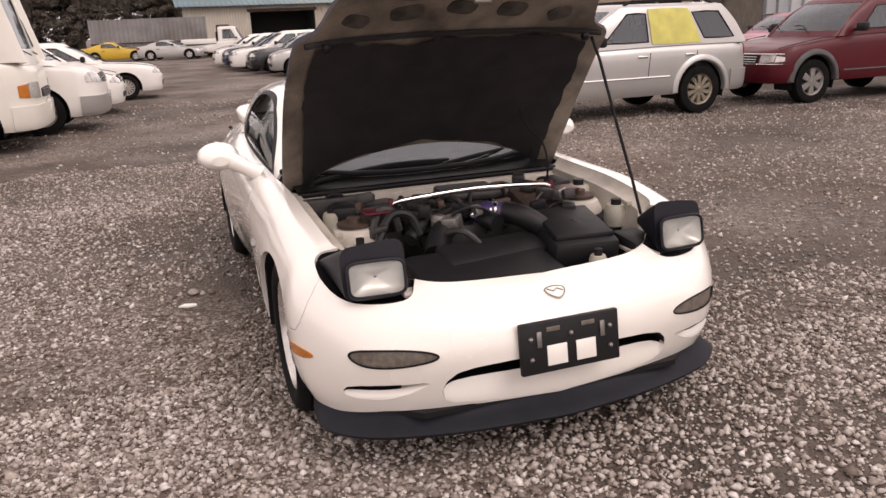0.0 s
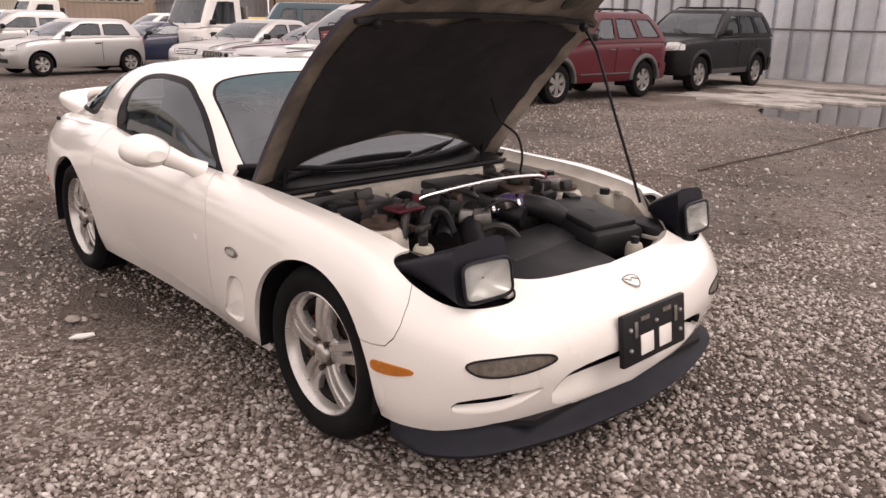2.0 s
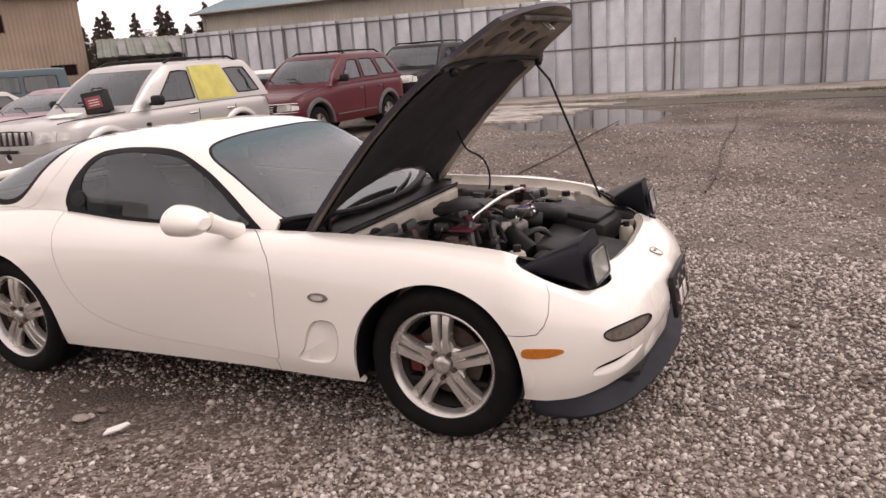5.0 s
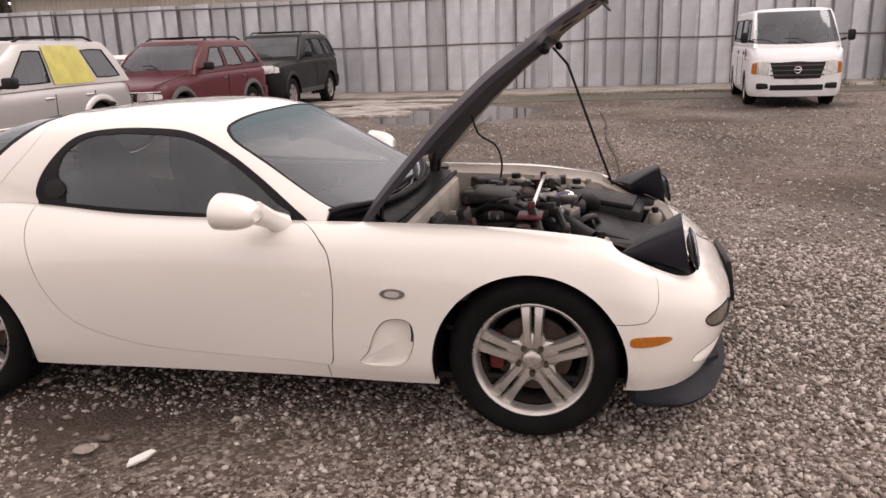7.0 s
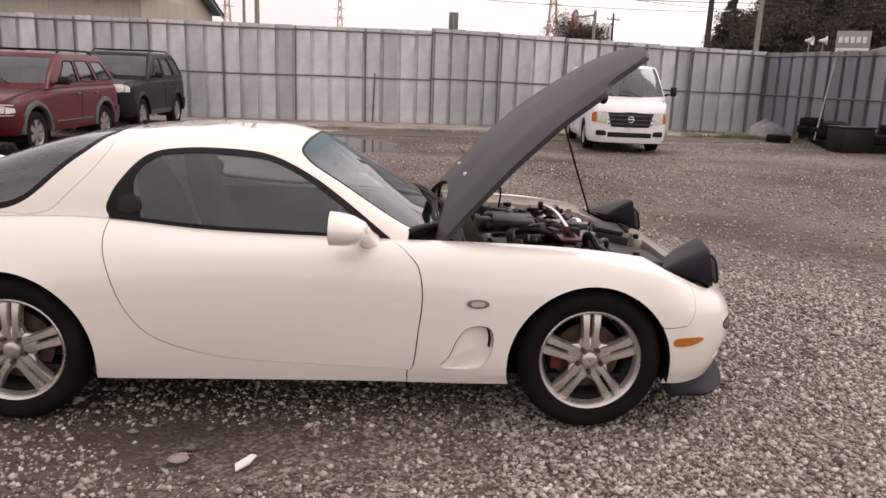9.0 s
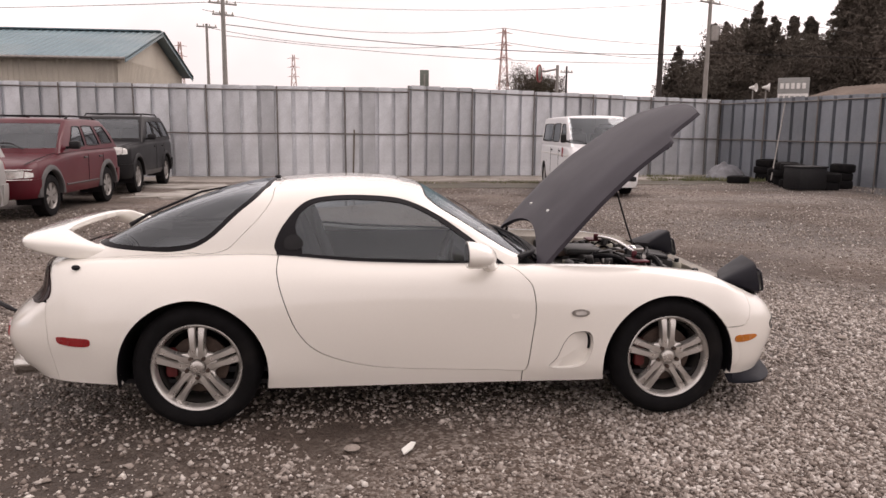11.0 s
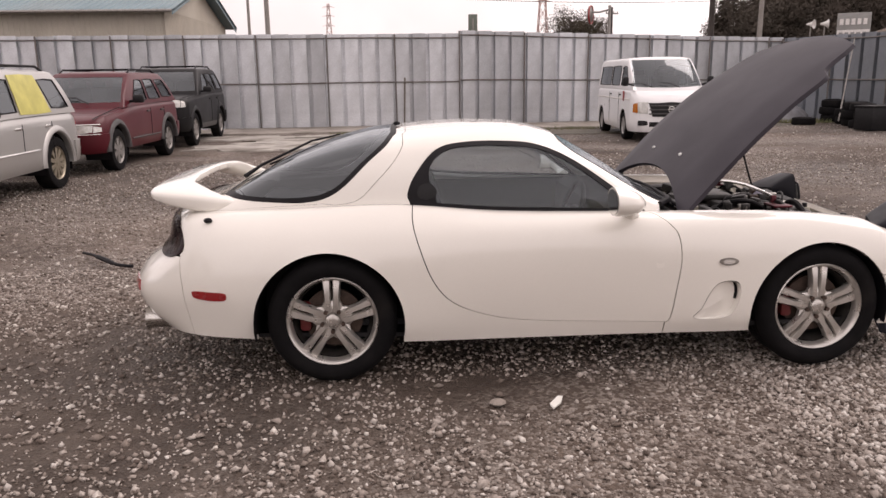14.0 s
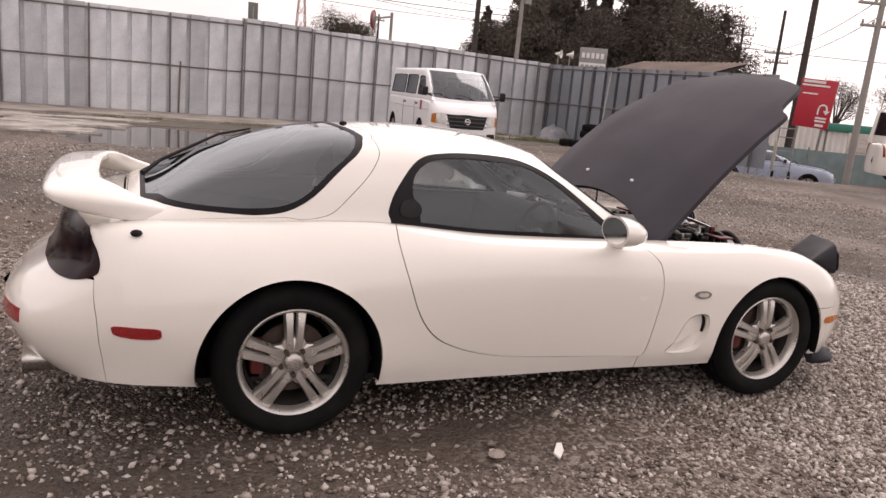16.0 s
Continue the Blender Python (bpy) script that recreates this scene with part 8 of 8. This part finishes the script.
pole("concrete utility pole with crossarms", -9.2, 39.6, 9.4, .17, CONCRETE_POLE, ((9.1, 1.6), (8.5, 1.6), (7.9, 1.2)), False, turn=30)
pole("thin concrete pole with a short arm", -12.5, 52.0, 9.0, .14, CONCRETE_POLE, ((8.8, 1.4),), turn=20)
pole("dark wooden pole leaning slightly", 16.7, 41.6, 13, .2, WOOD_POLE, (), lean=.4)
pole("concrete pole with crossarms and transformer", 19.2, 40.5, 10.6, .17, CONCRETE_POLE, ((10.2, 1.8), (9.4, 2.0)), True, lean=.3, turn=30)
pole("far dark wooden pole with a crossarm", 15.8, 60, 7.2, .12, WOOD_POLE, ((6.7, 1.2),))
pole("far thin pole beyond the trees", 37.4, 41.0, 8.8, .13, WOOD_POLE, ((8.3, 1.6), (7.7, 1.4)), base=-1, turn=-30)
pole("tall wooden street pole beside a red sign", 22.2, 20.5, 10.5, .17, WOOD_POLE, (), lean=.4, base=-1)
pole("dark wooden street pole with two crossarms", 30.1, 30.0, 8.5, .13, WOOD_POLE, ((6.2, 1.5), (5.7, 1.3)), lean=.3, base=-1, turn=-30)
pole("concrete street pole with lamp arms", 19.55, 15.2, 9.5, .125, CONCRETE_POLE, ((6.6, 1.6), (5.9, 1.2)), lean=.4, base=-1, turn=-20)


def wire(a, b, sag, r=.016):
    w = thing("overhead_wire", "thin black overhead wire sagging between poles", "wire", "overhead wires")
    pts = [(a[0] + (b[0] - a[0]) * t, a[1] + (b[1] - a[1]) * t, a[2] + (b[2] - a[2]) * t - sag * 4 * t * (1 - t)) for t in np.linspace(0, 1, 14)]
    part("cable", Shape().tube(pts, r, 5), RUBBER, w)


wire((-60, 36, 7.6), (-9.2, 39.6, 9.0), .6)
wire((-60, 36, 7.0), (-9.2, 39.6, 8.4), .6)
wire((-9.2, 39.6, 7.2), (19.3, 40.5, 6.2), .5, .022)
wire((-9.2, 39.6, 6.6), (19.3, 40.5, 5.7), .5, .014)
wire((19.3, 40.5, 6.3), (60, 33, 6.4), .5, .022)
wire((-9.2, 39.6, 9.0), (19.2, 40.5, 10.1), .5, .012)
wire((-9.2, 39.6, 8.4), (19.2, 40.5, 9.3), .5, .012)
wire((19.2, 40.5, 9.3), (30.1, 30, 5.2), .3, .014)
wire((30.1, 30, 5.2), (19.55, 15.2, 5.6), .3, .014)
wire((30.1, 30, 4.7), (19.55, 15.2, 5.0), .3, .014)
wire((-40, 190, 26), (34.7, 191.8, 24), 3, .06)
wire((34.7, 191.8, 24), (150, 188, 24), 4, .06)
wire((-40, 190, 30), (34.7, 191.8, 27.5), 3, .06)
wire((34.7, 191.8, 27.5), (150, 188, 28), 4, .06)


def pylon(x, y, h, wide):
    p = thing("power_pylon", "distant red-grey lattice power pylon", "pylon", "power line pylons", m=pose(x, y, 0))
    at = lambda sx, sy, f: (sx * wide * (1 - .82 * f) / 2, sy * wide * (1 - .82 * f) / 2, h * f)
    for sx, sy in ((1, 1), (1, -1), (-1, 1), (-1, -1)):
        part("leg", Shape().tube([at(sx, sy, 0), at(sx, sy, 1)], .12, 5), PYLON, p)
    fs = np.linspace(0, 1, 9) ** .85
    for f0, f1 in zip(fs[:-1], fs[1:]):
        for (a, b), (c, d) in (((1, 1), (1, -1)), ((1, -1), (-1, -1)), ((-1, -1), (-1, 1)), ((-1, 1), (1, 1))):
            part("brace", Shape().tube([at(a, b, f0), at(c, d, f1)], .07, 4), PYLON, p)
            part("brace", Shape().tube([at(c, d, f0), at(a, b, f1)], .07, 4), PYLON, p)
    for f in (.72, .84, .95):
        part("crossarm", Shape().tube([(-wide * .62, 0, h * f), (0, 0, h * f + .4), (wide * .62, 0, h * f)], [.06, .16, .06], 5), PYLON, p)


PYLON = material("faded_red_lattice_steel", (.45, .30, .27), .7, vary=.1)
pylon(34.7, 191.8, 27.5, 3.6)
pylon(-176, 88.5, 18.5, 4.4)
pylon(-62, 262, 30, 3.8)
pylon(-28, 300, 30, 3.8)
pylon(150, 116, 26, 3.8)

mirror = thing("traffic_mirror", "round convex traffic mirror on a bent post", "mirror", m=pose(6.15, 25.6, 0, 0, 0, 0))
part("post", Shape().tube([(0, 0, -.1), (0, 0, 4.1)], .06, 10), METAL_DULL, mirror)
part("bracket", Shape().tube([(0, 0, 3.95), (-.45, -.1, 3.85), (-.7, -.15, 3.85)], .035, 8), METAL_DULL, mirror)
part("mirror_back", Shape().lathe([(.001, -.06), (.22, -.03), (.32, 0), (.34, .03), (.30, .08), (.001, .12)], 24, pose(-.78, -.2, 3.75, 0, 0, 62)), METAL_DULL, mirror)
part("red_rim", Shape().lathe([(.30, -.02), (.34, -.03), (.355, .0), (.34, .03), (.30, .02)], 24, pose(-.78, -.2, 3.75, 0, 0, 62)), RED_PLASTIC, mirror)
gs_ = thing("narrow_sign", "narrow green-grey sign plate on a post behind the fence", "sign", m=pose(.75, 24.6, 0))
part("post", Shape().tube([(0, 0, -.1), (0, 0, 3.6)], .04, 8), METAL_DULL, gs_)
part("plate", Shape().box((0, 0, 3.35), (.34, .05, .8), bevel=.02), GREEN_ROOF, gs_)
bd_ = thing("notice_board", "small grey and white notice board above the fence", "sign", m=pose(25.8, 42.0, -1.84, 0, 0, -32) @ Matrix.Scale(1.6, 4))
part("post", Shape().tube([(-.5, 0, -1), (-.5, 0, 4.1)], .05, 8), METAL_DULL, bd_)
part("post", Shape().tube([(.5, 0, -1), (.5, 0, 4.1)], .05, 8), METAL_DULL, bd_)
part("board", Shape().box((0, -.06, 3.80), (1.15, .05, .95), bevel=.01), SIGN_GREY, bd_)
part("white_band", Shape().box((0, -.09, 3.50), (1.1, .02, .3)), WHITE_INK, bd_)
for k in range(5):
    part("letter_bar", Shape().box((-.42 + .2 * k, -.09, 3.95), (.13, .02, .22)), WHITE_INK, bd_)
    part("letter_bar", Shape().box((-.42 + .2 * k, -.105, 3.50), (.13, .02, .12)), SIGN_GREY, bd_)
for k, (x, y) in enumerate(((23.1, 42.0), (23.8, 41.7))):
    spk = thing("loudspeaker_horn", "white horn loudspeaker on a pole above the fence", "loudspeaker", "horn loudspeakers", m=pose(x, y, 0, 0, 0, 30 * k))
    part("post", Shape().tube([(0, 0, -.1), (0, 0, 4.25)], .04, 8), METAL_DULL, spk)
    part("horn", Shape().lathe([(.03, .12), (.05, .03), (.08, -.04), (.14, -.10), (.13, -.09), (.02, .0)], 16, pose(0, 0, 4.35, 0, 0, 40) @ Matrix.Scale(2.0, 4)), WHITE_INK, spk)

red = thing("red_billboard", "red roadside sign with a white U-turn arrow", "sign", m=pose(21.6, 19.2, -1.0, 0, 3, -58))
for x in (-.45, .45):
    part("post", Shape().tube([(x, .05, -.1), (x, .05, 4.0)], .05, 8), METAL_DULL, red)
part("face", Shape().box((0, 0, 3.15), (1.32, .08, 1.86), bevel=.01), SIGN_RED, red)
for x, z, wd, hg in ((-.18, 3.98, .8, .10), (-.10, 3.84, 1.0, .07), (-.25, 3.52, .55, .05), (.33, 2.62, .4, .07), (.33, 2.50, .4, .07), (.33, 2.34, .3, .10)):
    part("letter_bar", Shape().box((x, -.05, z), (wd, .02, hg)), WHITE_INK, red)
arrow = Shape().tube([(.18, -.055, 2.75), (.18, -.055, 2.98), (.22, -.055, 3.09), (.33, -.055, 3.13), (.44, -.055, 3.09), (.48, -.055, 2.98), (.48, -.055, 2.90)], .035, 6)
arrow.prism([(.36, 2.92), (.60, 2.92), (.48, 2.76)], -.07, -.045)
part("arrow", arrow, WHITE_INK, red)

# street side
FENCE_MESH = material("pale_green_netting", (.20, .27, .27), .8, vary=.2, scale=2)
WEEDS = material("dry_weeds", (.20, .19, .10), .9, vary=.3, scale=2, tint=(.10, .12, .05))
low = thing("low_house", "low house with a weathered brown-grey roof behind the fence", "building", m=pose(17.2, 27.6, -1.0, 0, 0, -86))
part("wall", ribbed(0, 6.0, 0, 3.75, .3, .02), WALL_GREY, low, smooth=0)
part("roof", roof_sheet(-.3, 6.3, -.4, 3.72, 2.6, 4.55, .3), material("brown_grey_roof", (.21, .165, .135), .8, vary=.25, scale=.8), low, smooth=0)
part("gable", Shape().prism([(-.1, 3.6), (0, 3.6), (0, 4.4), (-.1, 4.4)], 2.3, 2.5), WALL_GREY, low, smooth=0)
box_ = thing("site_cabin", "white container cabin beyond the yard", "container", m=pose(24.3, 23.4, -1.1, 0, 0, -43))
part("body", ribbed(-3, 3, 0, 2.5, .25, .03), PAINT_OLD, box_, smooth=0)
part("side", ribbed(0, 2.4, 0, 2.5, .25, .03), PAINT_OLD, box_, smooth=0).matrix_basis = pose(3, 0, 0, 0, 0, 90)
part("roof", Shape().box((0, 1.2, 2.52), (6.1, 2.5, .06), bevel=.01), PAINT_OLD, box_)
gb = thing("green_shelter", "green-roofed shelter beyond a netting fence", "shelter", m=pose(27.5, 21.5, -1.0, 0, 0, -43))
part("canopy", Shape().box((0, 0, 2.3), (3.4, 2, .35), bevel=.05), material("green_canopy", (.03, .22, .16), .5), gb)
for x in (-1.5, 1.5):
    part("post", Shape().tube([(x, -.8, 0), (x, -.8, 2.2)], .05, 8), METAL_DULL, gb)
net = thing("netting_fence", "low pale netting fence along the street", "fence", m=pose(19.5, 21.0, -1.05, 0, 0, -43))
for k in range(9):
    part("post", Shape().tube([(k * 1.5, 0, -.1), (k * 1.5, 0, 1.5)], .03, 6), METAL_DULL, net)
part("netting", ribbed(0, 12, .05, 1.4, .3, .01), FENCE_MESH, net, smooth=0)
trolley = thing("hand_trolley", "small upright hand trolley with wheels", "trolley", m=pose(12.6, 11.4, -.12, 0, 0, -40))
for x in (-.2, .2):
    part("upright", Shape().tube([(x, 0, .12), (x, .02, 1.35)], .016, 6), METAL_DULL, trolley)
    part("wheel", Shape().lathe([(.11, -.025), (.12, 0), (.11, .025), (.03, .03)], 14, pose(x, 0, .12, 0, 0, 90)), TYRE, trolley)
for z in (.35, .75, 1.1, 1.33):
    part("rung", Shape().tube([(-.2, .01, z), (.2, .01, z)], .012, 6), METAL_DULL, trolley)
part("load_panel", Shape().box((-.22, .1, .6), (.05, .4, .8), bevel=.02), MILKY, trolley)


def weeds(label, n, x0, x1, y0, y1, hgt, seed, z=0.0):
    r = np.random.RandomState(seed)
    s = Shape()
    for k in range(n):
        x, y = r.uniform(x0, x1), r.uniform(y0, y1)
        if noise.noise((x * .9, y * .9, 2.0)) < -.05:
            continue
        zz = z if z else -.01 - hollow(x, y)
        a, h = r.uniform(0, 6.28), hgt * r.uniform(.4, 1.2)
        dx, dy = .012 * math.cos(a), .012 * math.sin(a)
        q = len(s.v)
        s.v += [(x - dx, y - dy, zz), (x + dx, y + dy, zz), (x + h * .35 * math.cos(a + 1), y + h * .35 * math.sin(a + 1), zz + h)]
        s.f.append((q, q + 1, q + 2))
    return tagged(part("weeds", s, WEEDS, None, label, 0, False), category="weeds", kind="stuff")


weeds("dry yellow weeds along the fence foot", 5200, 5.5, 11.0, 17.8, 20.3, .12, 3, .0)
weeds("thin weeds by the concrete strip", 3000, -4, 5.5, 16.6, 18.2, .07, 4, .0)
weeds("weeds on the bank above the street", 5000, 13.2, 22, 11.5, 19, .22, 5)

for ax, ay, bx, by in ((0.47, 4.71, 0.34, 11.39), (-1.77, 5.22, -1.81, 10.64)):
    pts = [(ax + (bx - ax) * t + .03 * math.sin(9 * t + ax), ay + (by - ay) * t, .008 + relief(ax + (bx - ax) * t, ay + (by - ay) * t)) for t in np.linspace(-.05, 1.15, 40)]
    cord = part("ground_cord", Shape().tube(pts, .011, 5), RUST, None, "thin dark cord stretched along the gravel")
    tagged(cord, category="cord", group="cords on the ground")

# tyres, tarpaulin and small litter
tyre_mesh = Shape().lathe([(.19, .10), (.25, .115), (.305, .10), (.32, .07), (.32, -.07), (.305, -.10), (.25, -.115), (.19, -.10), (.175, 0), (.19, .10)], 26).mesh("old_tyre", TYRE)
rr = random.Random(9)
for x, y, n, lean in ((11.2, 18.4, 3, 0), (11.0, 17.3, 2, 0), (10.7, 16.4, 3, 0), (10.4, 15.5, 3, 0), (11.4, 16.0, 2, 0), (9.7, 17.2, 1, 0), (10.9, 14.7, 2, 0), (11.6, 15.1, 3, 0)):
    stack = thing("tyre_stack", "stack of worn black car tyres by the fence", "tyres", "old tyres by the fence", pose(x, y, 0))
    for k in range(n):
        part("tyre", tyre_mesh, None, stack).matrix_basis = pose(rr.uniform(-.06, .06), rr.uniform(-.06, .06), .10 + .225 * k, 90 + rr.uniform(-3, 3), 0, rr.uniform(0, 360))
drum = thing("black_crate", "black plastic crate among old tyres", "crate", m=pose(10.2, 14.6, 0, 0, 0, 12))
part("crate_body", Shape().box((0, 0, .3), (.9, .6, .58), bevel=.03), PLASTIC, drum)
part("crate_lid", Shape().box((0, 0, .61), (.94, .64, .05), bevel=.015), PLASTIC, drum)
TARP = material("grey_plastic_tarpaulin", (.22, .22, .235), .35, vary=.25, scale=6)
tarp = Shape()
tr_rows = []
for i in range(22):
    row = []
    for k in range(22):
        x, y = -1 + 2 * i / 21, -1 + 2 * k / 21
        d = max(0, 1 - (x * x + y * y) ** .8)
        row.append((x * .75, y * .5, .52 * d ** .7 * (1 + .45 * noise.noise((x * 3, y * 3, 1.0))) + .05 * noise.noise((x * 9, y * 9, 4.0)) * d))
    tr_rows.append(row)
tarp.rings(tr_rows, False)
tp = part("tarpaulin", tarp, TARP, None, "crumpled grey plastic tarpaulin on the ground", 30, False)
tp.matrix_basis = pose(10.3, 19.3, 0, 0, 0, 20)
tagged(tp, category="tarpaulin")
rod = part("leaning_pole", Shape().tube([(10.6, 17.0, .1), (11.62, 18.3, 2.5)], .02, 6), METAL_DULL, None, "thin metal pole leaning on the fence")
tagged(rod, category="pole")
hose = part("rubber_strip", Shape().tube(spline([(-4.85, 2.22, .02), (-4.72, 2.08, .03), (-4.55, 1.86, .045), (-4.38, 1.70, .03), (-4.24, 1.66, .02)], 5).tolist(), [.012] * 8 + [.02] * 6 + [.014] * 7, 7), RUBBER, None, "bent black rubber strip lying on gravel")
tagged(hose, category="rubber strip")
chip = part("plastic_shard", Shape().prism([(-.055, -.012), (.01, -.02), (.06, -.006), (.05, .014), (-.03, .018)], 0, .008, 2), CARDS, None, "small white plastic shard on the gravel")
chip.matrix_basis = pose(-1.4, -1.2, .016, 8, -6, 55)
tagged(chip, category="litter")
for x, y, a in ((-1.66, -1.16, 20), (1.9, .5, 10)):
    st = part("flat_stone", Shape().ball((0, 0, 0), (.042, .032, .014), 8), STONE_MUD, None, "flat grey stone lying on the gravel")
    st.matrix_basis = pose(x, y, .012, 4, 3, a)
    tagged(st, category="stone", group="larger loose stones")
plank = part("fence_stick", Shape().box((0, 0, .75), (.05, .03, 1.5), bevel=.006), TIMBER, None, "thin wooden stick leaning on the fence")
plank.matrix_basis = pose(-1.9, 19.70, .0, -5, 2, 4)
tagged(plank, category="stick")
